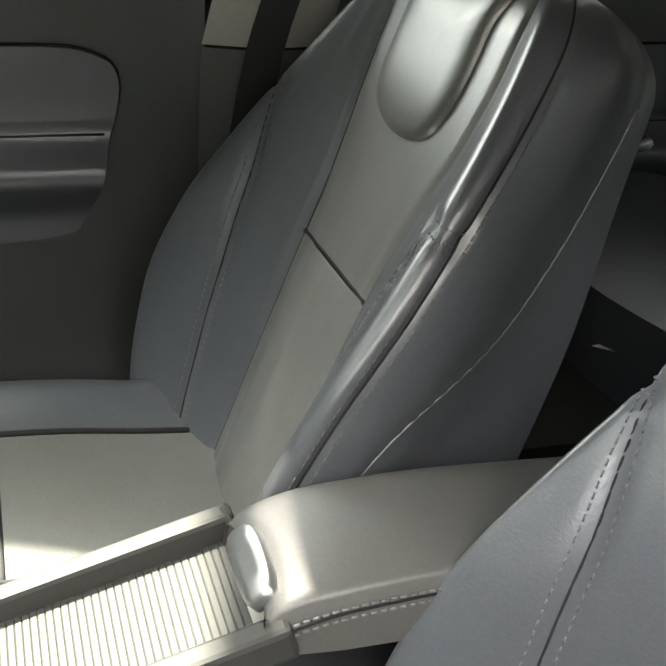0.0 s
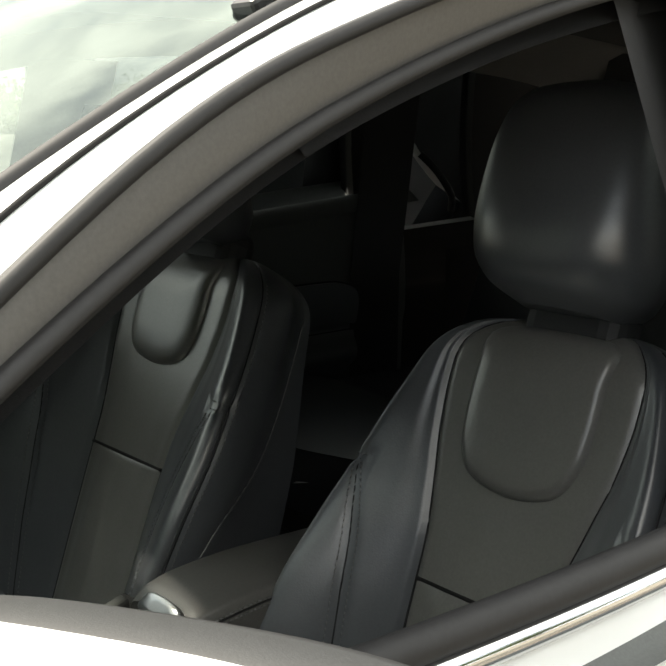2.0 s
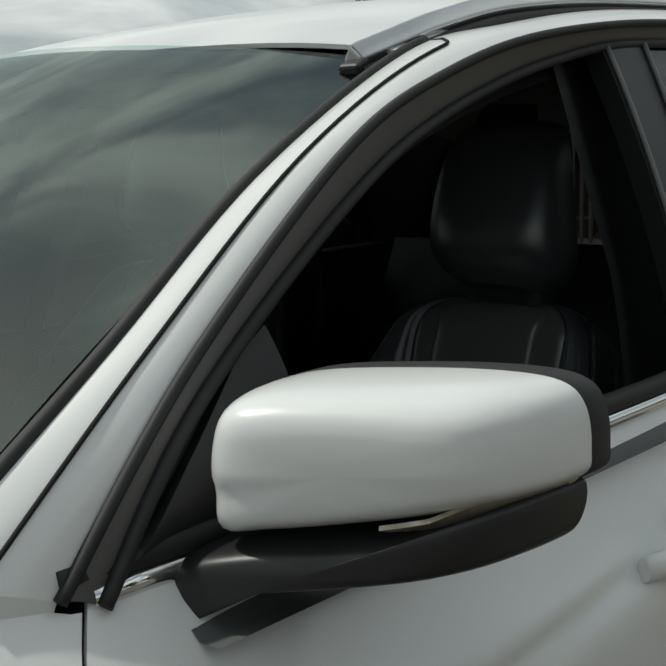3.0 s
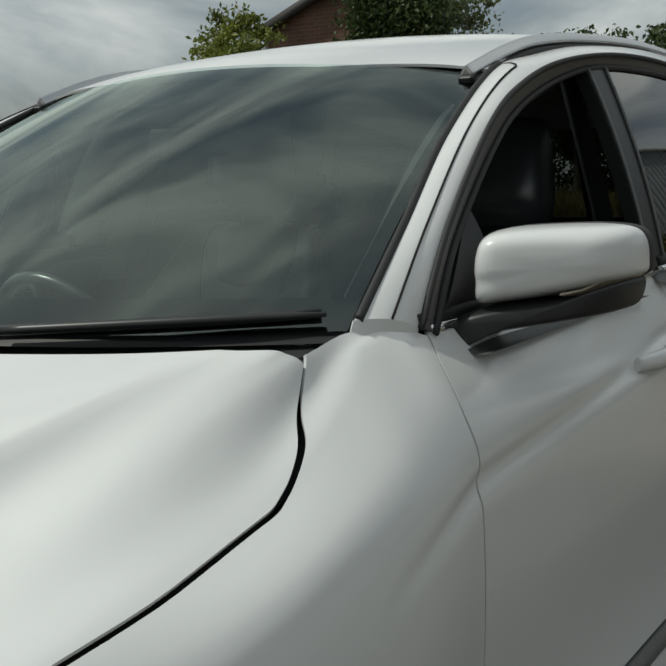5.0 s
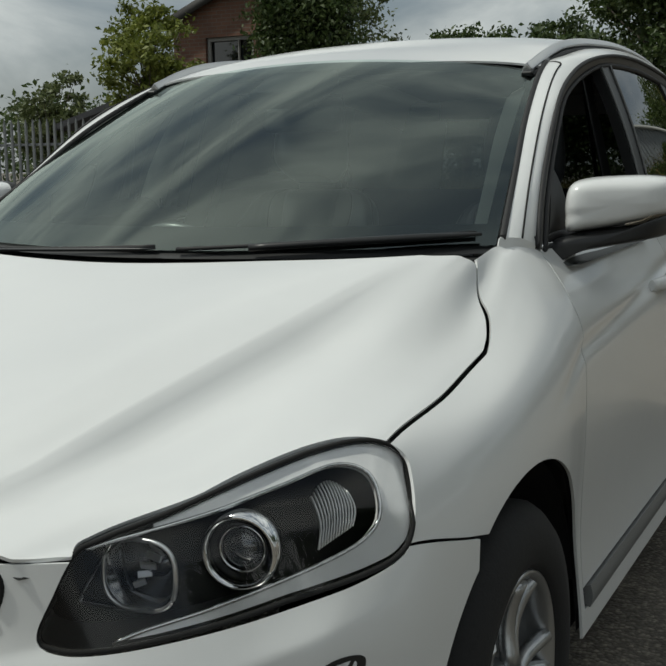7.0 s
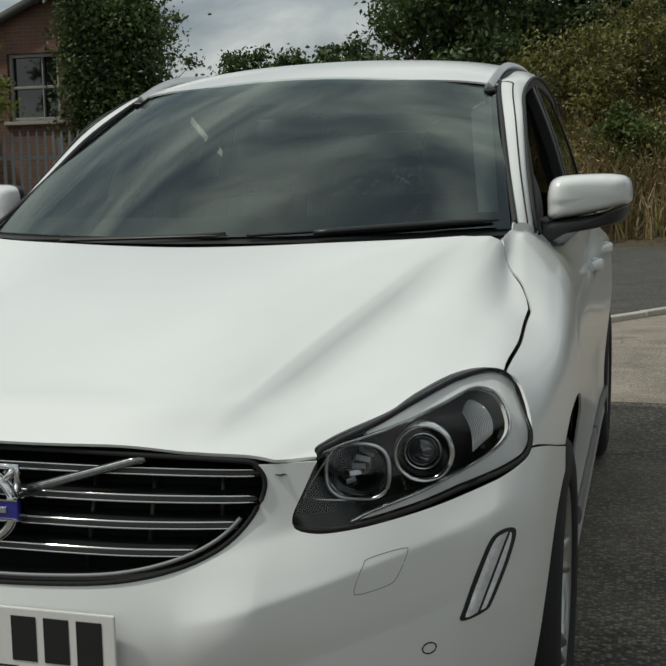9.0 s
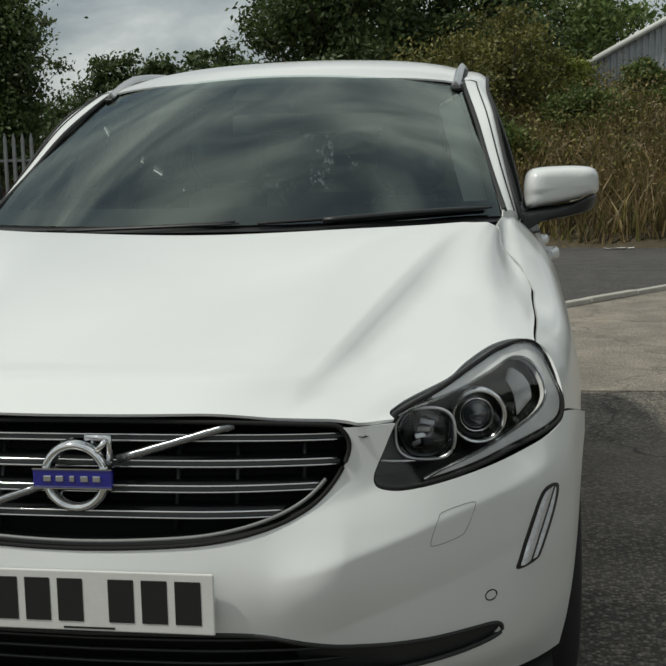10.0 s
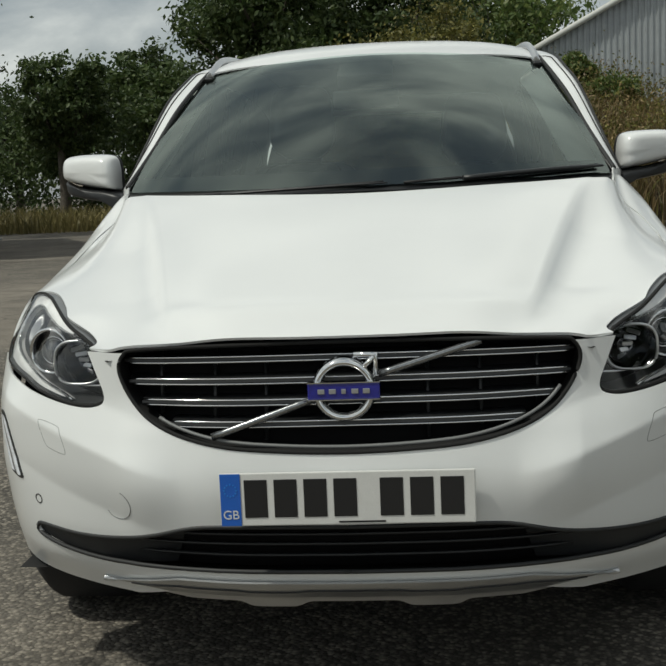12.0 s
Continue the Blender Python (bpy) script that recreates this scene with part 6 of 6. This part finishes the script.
def tree(x, y, height, radius, material, label, low=0.3, count=110, per=90, leaf=0.11, trunk=0.16, z0=0.0, lobes=3, name="tree"):
    t = thing(name, (x, y, z0), label, "tree")
    base = Vector((0, 0, -0.2))
    cz = height * (1 + low) / 2
    tips, places = [], []
    for k in range(lobes):
        a = math.tau * k / lobes + rng.uniform(0, 1)
        off = (0.42 * radius * math.cos(a), 0.42 * radius * math.sin(a), cz + height * (1 - low) * rng.uniform(-0.16, 0.16)) if lobes > 1 else (0, 0, cz)
        cc, pts = clumps(off, (radius * 0.72, radius * 0.72, height * (1 - low) * 0.40), count // lobes, per, radius * 0.12)
        tips.append(cc)
        places.append(pts)
    tips = np.concatenate(tips)
    fork = Vector((rng.uniform(-0.1, 0.1), rng.uniform(-0.1, 0.1), height * (low + 0.10)))
    part("trunk", tube(curve([base, base.lerp(fork, 0.5) + Vector((0.08, 0.03, 0)), fork, fork + Vector((0.1, 0, height * 0.3))], 10), lambda u: trunk * (1.25 - 0.9 * u), 8), bark, t)
    bm = bmesh.new()
    for p in tips[:: max(1, len(tips) // 26)]:
        p = Vector(p)
        s = fork.lerp(Vector((0, 0, height * 0.7)), rng.uniform(0, 0.6))
        mid = s.lerp(p, 0.5) + Vector((0, 0, -0.08 * radius))
        tube(curve([s, mid, p], 7), lambda u: max(0.008, trunk * 0.42 * (1 - u)), 5, bm=bm)
    part("bough", bm, bark, t)
    leaves_mesh("crown", np.concatenate(places), leaf, material, t)
    return t


def scrub(name, places, material, label, category, leaf=0.06):
    ob = leaves_mesh(name, places, leaf, material)
    return tagged(ob, label, category, kind="stuff")


def blades(name, xs, ys, zs, height, material, label, category, width=0.012, lean=0.35, tuft=1):
    """Tall stems: narrow bent strips."""
    n = len(xs)
    base = np.stack([xs, ys, zs], 1)
    a = rng.uniform(0, math.tau, n)
    side = np.stack([np.cos(a), np.sin(a), 0 * a], 1) * width * rng.uniform(0.6, 1.5, (n, 1))
    tip = np.stack([rng.normal(0, lean, n), rng.normal(0, lean, n), np.ones(n)], 1) * (height * rng.uniform(0.5, 1.25, n))[:, None]
    mid = base + tip * np.array((0.3, 0.3, 0.55))
    v = np.stack([base - side, base + side, mid + side * 0.8, mid - side * 0.8, base + tip], 1).reshape(-1, 3)
    i = np.arange(n)[:, None] * 5
    me = bpy.data.meshes.new(name)
    me.from_pydata(v.tolist(), [], np.concatenate([i, i + 1, i + 2, i + 3], 1).tolist() + np.concatenate([i + 3, i + 2, i + 4], 1).tolist())
    me.materials.append(material)
    return tagged(new(name, me), label, category, kind="stuff")


# the bank behind the yard
def bank_z(x, y):
    toe = 20.3 + 0.25 * math.sin(x * 1.3) + 1.1 * max(0, x - 5)
    k = min(max((y - toe) / 9.0, 0), 1)
    fade = min(max((x + 4.5) / 4.0, 0), 1)
    return (3.3 * k ** 0.75) * fade * fade * (3 - 2 * fade) + 0.12 * math.sin(x * 2.1 + y) * k
soil = material("bank_soil", (0.07, 0.055, 0.032), rough=0.95, grain=0.4, scale=6, bump=0.5)
bank = part("bank", sheet(lambda x, y: Vector((x, y, bank_z(x, y) - 0.03)), steps(-5, 24, 40), steps(19, 44, 40)), soil)
tagged(bank, "earth bank covered with weeds and scrub", "bank", kind="structure")


def spots(n, x0, x1, y0, y1, up=0.0, power=1.0):
    xs = rng.uniform(x0, x1, n)
    ys = y0 + (y1 - y0) * rng.uniform(0, 1, n) ** power
    return xs, ys, np.array([bank_z(x, y) for x, y in zip(xs, ys)]) + up


xs, ys, zs = spots(9000, -3.5, 12, 20.2, 27, power=1.3)
keep = np.array([bank_z(x, y) > 0.02 for x, y in zip(xs, ys)])
blades("dry_weeds", xs[keep], ys[keep], zs[keep], 0.85, leaf_brown, "tall dry brown weeds on the bank", "weeds", 0.016)
xs, ys, zs = spots(6000, -3.5, 12, 20.0, 29)
keep = np.array([bank_z(x, y) > 0.02 for x, y in zip(xs, ys)])
blades("green_weeds", xs[keep], ys[keep], zs[keep], 0.7, leaf_olive, "green stems and nettles on the bank", "weeds", 0.018)
xs, ys, zs = spots(420, -3.5, 12, 21.0, 29.5, 0.35)
c = np.stack([xs, ys, zs], 1)[np.array([bank_z(x, y) > 0.3 for x, y in zip(xs, ys)])]
scrub("brambles", (c[:, None, :] + rng.normal(size=(len(c), 80, 3)) * np.array((0.42, 0.42, 0.30))).reshape(-1, 3), leaf_brown, "brown-green brambles matted over the bank", "brambles", 0.045)
xs, ys, zs = spots(240, -3.0, 12, 22.0, 30, 0.45)
c = np.stack([xs, ys, zs], 1)[np.array([bank_z(x, y) > 0.5 for x, y in zip(xs, ys)])]
scrub("nettles", (c[:, None, :] + rng.normal(size=(len(c), 80, 3)) * np.array((0.40, 0.40, 0.36))).reshape(-1, 3), leaf_olive, "olive-green scrub on the bank", "scrub", 0.05)


def bush(x, y, z, r, h, material, label, count=60, per=110, leaf=0.06):
    b = thing("bush", (x, y, z), label, "bush")
    bm = bmesh.new()
    cc, pts = clumps((0, 0, h * 0.52), (r, r, h * 0.48), count, per, r * 0.16, 0.35)
    for p in cc[::4]:
        tube(curve([(0, 0, -0.1), Vector(p) * 0.5 + Vector((0, 0, 0.1)), Vector(p)], 6), lambda u: 0.03 * (1 - u) + 0.006, 5, bm=bm)
    part("stem", bm, bark, b)
    leaves_mesh("foliage", pts, leaf, material, b)
    return b


bush(0.9, 27.0, bank_z(0.9, 27) - 0.2, 1.4, 3.4, leaf_olive, "tall olive-green shrub on the bank")
bush(2.2, 28.8, bank_z(2.2, 28.8) - 0.2, 0.9, 1.7, leaf_yellow, "yellow-green shrub beside the metal shed")
bush(-0.6, 25.5, bank_z(-0.6, 25.5) - 0.2, 1.5, 3.0, leaf_olive, "rounded olive-green shrub on the bank")
bush(0.6, 23.6, bank_z(0.6, 23.6) - 0.2, 0.9, 1.5, leaf_mid, "green shrub low on the bank")
bush(4.4, 29.0, bank_z(4.4, 29) - 0.2, 0.7, 1.3, leaf_mid, "small green shrub at the shed wall")
bush(5.0, 27.2, bank_z(5, 27.2) - 0.2, 0.8, 1.1, leaf_mid, "small green shrub at the shed wall")
bush(2.6, 25.8, bank_z(2.6, 25.8) - 0.2, 1.0, 1.5, leaf_mid, "green shrub low on the bank")
bush(-2.2, 26.5, bank_z(-2.2, 26.5) - 0.2, 1.4, 2.6, leaf_dark, "dark green shrub at the end of the bank")

# trees behind the yard
tree(-4.6, 34.5, 10.5, 3.4, leaf_dark, "large dark green tree with a dense crown", 0.22, 230, 150, 0.10, 0.26)
tree(-0.6, 36.0, 10.0, 3.2, leaf_dark, "large dark green tree behind the bank", 0.25, 200, 150, 0.10, 0.24)
tree(3.2, 39.0, 9.0, 3.0, leaf_mid, "green tree behind the bank", 0.25, 130, 120, 0.11, 0.22)
tree(-8.6, 41.0, 6.6, 2.4, leaf_dark, "dark green tree in the row behind", 0.2, 120, 110, 0.11, 0.2)
tree(-11.2, 44.0, 8.2, 1.9, leaf_dark, "dark green tree with an open crown", 0.3, 90, 90, 0.12, 0.2)
tree(-13.9, 45.0, 7.0, 1.9, leaf_dark, "dark green tree in the row behind", 0.25, 90, 90, 0.12, 0.2)
tree(-17.0, 45.0, 6.6, 2.0, leaf_dark, "dark green tree in the row behind", 0.25, 80, 90, 0.12, 0.2)
tree(-12.8, 38.0, 6.5, 1.7, leaf_dark, "rounded dark green tree above the hedge", 0.30, 120, 120, 0.10, 0.2)
tree(-13.9, 29.5, 8.6, 1.9, leaf_pale, "pale green birch with an airy crown", 0.28, 110, 95, 0.075, 0.12, lobes=4)
tree(-16.2, 31.0, 7.6, 1.6, leaf_pale, "pale green birch with an airy crown", 0.30, 80, 90, 0.075, 0.11)
tree(-11.1, 16.6, 4.5, 1.05, leaf_yellow, "small yellow-green tree by the fence", 0.45, 90, 100, 0.055, 0.07)
tree(-15.6, 19.0, 3.6, 0.8, leaf_pale, "small pale green tree behind the fence", 0.4, 60, 80, 0.055, 0.06)
# trees beside the yard, mirrored in the side windows
tree(15.0, 9.0, 7.5, 3.2, leaf_dark, "dark green tree beside the yard", 0.2, 110, 90, 0.13, 0.24)
# next two: added close and dense to block side light into the cabin
tree(13.0, 1.5, 8.0, 3.2, leaf_dark, "dark green tree beside the yard", 0.12, 130, 100, 0.13, 0.24)
tree(13.5, -5.0, 7.6, 3.0, leaf_dark, "dark green tree beside the yard", 0.12, 120, 100, 0.13, 0.24)
tree(17.0, 15.5, 8.5, 3.4, leaf_dark, "dark green tree beside the yard", 0.2, 110, 90, 0.13, 0.24)

# hedge, grass and far woods
n = 420
c = np.stack([rng.uniform(-34, -6.5, n), rng.uniform(38.5, 41, n), rng.uniform(0.3, 3.6, n)], 1)
scrub("hedge", (c[:, None, :] + rng.normal(size=(n, 70, 3)) * np.array((0.6, 0.45, 0.45))).reshape(-1, 3), leaf_dark, "tall dark green hedge at the edge of the yard", "hedge", 0.10)
n = 500
c = np.stack([rng.uniform(-84, -78, n), rng.uniform(-30, 66, n), rng.uniform(0.2, 3.2, n)], 1)
scrub("hedge", (c[:, None, :] + rng.normal(size=(n, 50, 3)) * np.array((0.9, 1.0, 0.6))).reshape(-1, 3), leaf_mid, "green hedge along the far side of the yard", "hedge", 0.28)
xs, ys = rng.uniform(-32, -5, 9000), rng.uniform(33, 38.5, 9000)
blades("straw_grass", xs, ys, 0 * xs, 0.75, straw, "long dry grass in front of the hedge", "grass", 0.02)
n = 900
c = np.stack([rng.uniform(-70, 60, n), rng.uniform(66, 74, n), rng.uniform(0.5, 6.5, n)], 1)
scrub("far_woods", (c[:, None, :] + rng.normal(size=(n, 26, 3)) * np.array((1.3, 0.8, 0.8))).reshape(-1, 3), leaf_dark, "distant dark woods behind the yard", "woods", 0.30)

# ---- metal shed on the bank ----
tin = material("grey_corrugated_sheet", (0.36, 0.385, 0.40), rough=0.45, metal=0.25, grain=0.08, scale=8, stain=0.18, stain_scale=0.8)
tin_edge = material("pale_verge_trim", (0.52, 0.53, 0.50), rough=0.5, grain=0.1, scale=6)
shed = thing("shed", (0, 0, 0), "grey corrugated metal shed on the bank", "shed")
SX0, SX1, SY, SB = 2.4, 16.4, 30.0, 3.0
verge = lambda x: 4.10 + 0.525 * (min(x, 9.4) - SX0) - 0.525 * max(0, x - 9.4)
bm = bmesh.new()
xs = [SX0 + 0.0825 * i for i in range(int((SX1 - SX0) / 0.0825) + 1)]
low_, top_ = [], []
for i, x in enumerate(xs):
    dy = -0.035 if i % 2 else 0.0
    for dx in (-0.026, 0.026):
        low_.append(bm.verts.new((x + dx, SY + dy, SB)))
        top_.append(bm.verts.new((x + dx, SY + dy, verge(x + dx))))
for i in range(len(low_) - 1):
    bm.faces.new((low_[i], low_[i + 1], top_[i + 1], top_[i]))
part("gable_wall", bm, tin, shed, "grey ribbed gable wall")
for sgn, (xa, xb) in ((1, (SX0 - 0.25, 9.4)), (-1, (9.4, SX1 + 0.25))):
    bm = bmesh.new()
    a = [(xa, verge(xa) + 0.06), (xb, verge(xb) + 0.06)]
    quad = [bm.verts.new((a[i][0], y, a[i][1])) for i, y in ((0, SY - 0.2), (1, SY - 0.2), (1, SY + 14), (0, SY + 14))]
    bm.faces.new(quad)
    part("roof", thick(bm, 0.05), tin, shed)
    bm = bmesh.new()
    quad = [bm.verts.new((a[i][0], SY - 0.215, a[i][1] + dz)) for i, dz in ((0, -0.14), (1, -0.14), (1, 0.04), (0, 0.04))]
    bm.faces.new(quad)
    part("verge_trim", thick(bm, 0.02), tin_edge, shed, "pale verge trim")
part("side_wall", box((0.08, 14, verge(SX0) - SB), (SX0, SY + 7, (verge(SX0) + SB) / 2)), tin, shed)
part("base_rail", box((SX1 - SX0, 0.10, 0.12), ((SX0 + SX1) / 2, SY - 0.05, SB + 0.02), (0, 0, 0), 0.01), material("dark_base_rail", (0.06, 0.055, 0.05), rough=0.8), shed)

# ---- brick house beyond the fence ----
def brickwork(name):
    m = bpy.data.materials.new(name)
    m.use_nodes = True
    nt = m.node_tree
    b = nt.nodes["Principled BSDF"]
    b.inputs["Roughness"].default_value = 0.85
    tc = nt.nodes.new("ShaderNodeTexCoord")
    turn = nt.nodes.new("ShaderNodeMapping")
    turn.inputs["Rotation"].default_value = (radians(90), 0, 0)
    nt.links.new(tc.outputs["Object"], turn.inputs["Vector"])
    br = nt.nodes.new("ShaderNodeTexBrick")
    for key, v in (("Scale", 1.0), ("Mortar Size", 0.008), ("Brick Width", 0.225), ("Row Height", 0.075)):
        br.inputs[key].default_value = v
    br.inputs["Color1"].default_value, br.inputs["Color2"].default_value, br.inputs["Mortar"].default_value = (0.16, 0.075, 0.048, 1), (0.115, 0.056, 0.038, 1), (0.14, 0.115, 0.09, 1)
    nt.links.new(turn.outputs["Vector"], br.inputs["Vector"])
    n = nt.nodes.new("ShaderNodeTexNoise")
    n.inputs["Scale"].default_value, n.inputs["Detail"].default_value = 1.3, 6
    nt.links.new(tc.outputs["Object"], n.inputs["Vector"])
    nt.links.new(node_mix(nt, "MULTIPLY", br.outputs["Color"], ranged(nt, n.outputs["Fac"], 0.3, 0.7, 0.7, 1.2)), b.inputs["Base Color"])
    bp = nt.nodes.new("ShaderNodeBump")
    bp.inputs["Strength"].default_value, bp.inputs["Distance"].default_value = 0.5, 0.006
    bp.invert = True
    nt.links.new(br.outputs["Fac"], bp.inputs["Height"])
    nt.links.new(bp.outputs["Normal"], b.inputs["Normal"])
    return m
brick_red = brickwork("red_brickwork")
slate = material("dark_slate", (0.035, 0.036, 0.040), rough=0.7, grain=0.25, scale=5, stain=0.2)
white_wood = material("weathered_white_wood", (0.27, 0.265, 0.25), rough=0.7, grain=0.12, scale=20)
dark_pane = material("dark_window_pane", (0.012, 0.014, 0.016), rough=0.06, spec=0.8)
house = thing("house", (0, 0, 0), "red-brick house with slate roof and ivy", "house")
HY = 19.0
gable = lambda x: 4.38 + 0.42 * (min(x, -10.3) + 12.2) - 0.42 * max(0, x + 10.3)
WX0, WX1, WZ0, WZ1 = -11.42, -10.28, 2.64, 3.98
for poly in ([(-12.2, 0), (WX0, 0), (WX0, gable(WX0)), (-12.2, gable(-12.2))], [(WX1, 0), (-8.5, 0), (-8.5, gable(-8.5)), (WX1, gable(WX1))], [(WX0, 0), (WX1, 0), (WX1, WZ0), (WX0, WZ0)], [(WX0, WZ1), (WX1, WZ1), (WX1, gable(WX1)), (-10.3, gable(-10.3)), (WX0, gable(WX0))]):
    bm = bmesh.new()
    bm.faces.new([bm.verts.new((x, HY, z)) for x, z in poly])
    ext = bmesh.ops.extrude_face_region(bm, geom=bm.faces[:])
    bmesh.ops.translate(bm, verts=[v for v in ext["geom"] if isinstance(v, bmesh.types.BMVert)], vec=(0, 0.25, 0))
    part("gable_wall", bm, brick_red, house)
for x in (-12.1, -8.6):
    bm = bmesh.new()
    bm.faces.new([bm.verts.new((x - 0.48 * (y - HY), y, z)) for y, z in ((HY + 0.26, 0), (HY + 7.9, 0), (HY + 7.9, gable(x) - 0.05), (HY + 0.26, gable(x) - 0.05))])
    part("side_wall", thick(bm, 0.2), brick_red, house)
for xa, xb in ((-12.5, -10.3), (-10.3, -8.2)):
    bm = bmesh.new()
    bm.faces.new([bm.verts.new((x - 0.48 * (y - HY), y, gable(x) + 0.05)) for x, y in ((xa, HY - 0.18), (xb, HY - 0.18), (xb, HY + 8), (xa, HY + 8))])
    part("roof", thick(bm, 0.09), slate, house, "dark slate roof")
    bm = bmesh.new()
    bm.faces.new([bm.verts.new((x, HY - 0.19, gable(x) + dz)) for x, dz in ((xa, -0.16), (xb, -0.16), (xb, 0.04), (xa, 0.04))])
    part("bargeboard", thick(bm, 0.03), material("dark_bargeboard", (0.03, 0.028, 0.026), rough=0.7), house)
win = part("window", box((WX1 - WX0, 0.02, WZ1 - WZ0), ((WX0 + WX1) / 2, HY + 0.16, (WZ0 + WZ1) / 2)), dark_pane, house, "dark sash window with pale frame")
for sx, sz, cx, cz in ((0.07, WZ1 - WZ0, WX0 + 0.04, 0), (0.07, WZ1 - WZ0, WX1 - 0.04, 0), (WX1 - WX0 - 0.15, 0.07, 0, WZ1 - 0.04), (WX1 - WX0 - 0.15, 0.07, 0, WZ0 + 0.04), (WX1 - WX0 - 0.15, 0.055, 0, (WZ0 + WZ1) / 2), (0.03, WZ1 - WZ0 - 0.15, (WX0 + WX1) / 2 + 0.18, 0)):
    part("frame", box((sx, 0.07, sz), (cx or (WX0 + WX1) / 2, HY + 0.10, cz or (WZ0 + WZ1) / 2), (0, 0, 0), 0.008), white_wood, win)
part("sill", box((WX1 - WX0 + 0.2, 0.2, 0.07), ((WX0 + WX1) / 2, HY + 0.02, WZ0 - 0.04), (0, 0, 0), 0.01), material("stone_sill", (0.33, 0.30, 0.26), rough=0.8, grain=0.15), house)
n = 330
cx = rng.uniform(-9.75, -8.1, n)
c = np.stack([cx, HY - 0.15 - rng.uniform(0, 0.35, n), rng.uniform(0.4, 1, n) * (5.0 + 0.6 * np.sin(cx * 3)) ], 1)
scrub("ivy", (c[:, None, :] + rng.normal(size=(n, 80, 3)) * np.array((0.25, 0.14, 0.25))).reshape(-1, 3), leaf_dark, "dark ivy climbing over the brick gable", "ivy", 0.055)

out = thing("outbuilding", (0, 0, 0), "low dark-roofed outbuilding beside the house", "outbuilding")
part("wall", box((2.6, 3.0, 2.1), (-13.5, 20.2, 1.05)), brick_red, out)
bm = bmesh.new()
bm.faces.new([bm.verts.new(v) for v in ((-15.0, 18.4, 2.32), (-12.15, 18.4, 3.12), (-12.15, 22, 3.12), (-15.0, 22, 2.32))])
part("roof", thick(bm, 0.12), slate, out, "dark slate roof")

# ---- palisade fence ----
galv = material("galvanised_steel", (0.19, 0.20, 0.205), rough=0.5, metal=0.5, grain=0.1, scale=12, stain=0.2, stain_scale=1.2)
pale_bm = None
def fence_run(xa, ya, xb, yb, label):
    run = Vector((xb - xa, yb - ya, 0))
    L, ang = run.length, math.degrees(math.atan2(run.y, run.x))
    f = thing("palisade_fence", (xa, ya, 0), label, "fence", "yard fence")
    f.rotation_euler = (0, 0, math.radians(ang))
    for i in range(int(L / 2.75) + 1):
        part("post", box((0.10, 0.06, 2.2), (min(2.75 * i, L), 0.06, 1.1), (0, 0, 0), 0.006), galv, f)
    for z in (0.45, 1.85):
        part("rail", box((L, 0.045, 0.05), (L / 2, 0.02, z), (0, 0, 0), 0.006), galv, f)
    me = None
    for i in range(int(L / 0.155)):
        if me is None:
            bm = bmesh.new()
            prof = [(-0.034, 0.0), (-0.016, -0.016), (0.016, -0.016), (0.034, 0.0)]
            rows = []
            for z, k in ((0.05, 1), (2.22, 1), (2.34, 0.15)):
                rows.append([bm.verts.new((x * k, y - 0.015, z)) for x, y in prof])
            for a, b in zip(rows, rows[1:]):
                for q in range(3):
                    bm.faces.new((a[q], a[q + 1], b[q + 1], b[q]))
            p = part("pale", thick(bm, 0.003), galv, f)
            me = p.data
        else:
            p = new("pale", me)
            p.parent = f
        p.location = (0.08 + 0.155 * i, 0, 0)
    return f
fence_run(-17.4, 15.5, -7.4, 17.6, "grey galvanised palisade fence along the yard")

# litter on the gravel
litter = material("white_litter", (0.75, 0.75, 0.72), rough=0.6)
for i, (x, y) in enumerate(((2.75, 19.4), (2.95, 19.5))):
    bm = bmesh.new()
    rows = [[bm.verts.new((0.09 * (a - 2) + 0.02 * rng.normal(), 0.05 * (b - 1), 0.02 + 0.02 * rng.uniform())) for b in range(3)] for a in range(5)]
    for p_, q_ in zip(rows, rows[1:]):
        for k in range(2):
            bm.faces.new((p_[k], p_[k + 1], q_[k + 1], q_[k]))
    sc = part("litter", thick(bm, 0.002), litter)
    sc.location = (x, y, 0.01)
    tagged(sc, "crumpled white litter on the gravel", "litter", "litter on the gravel")
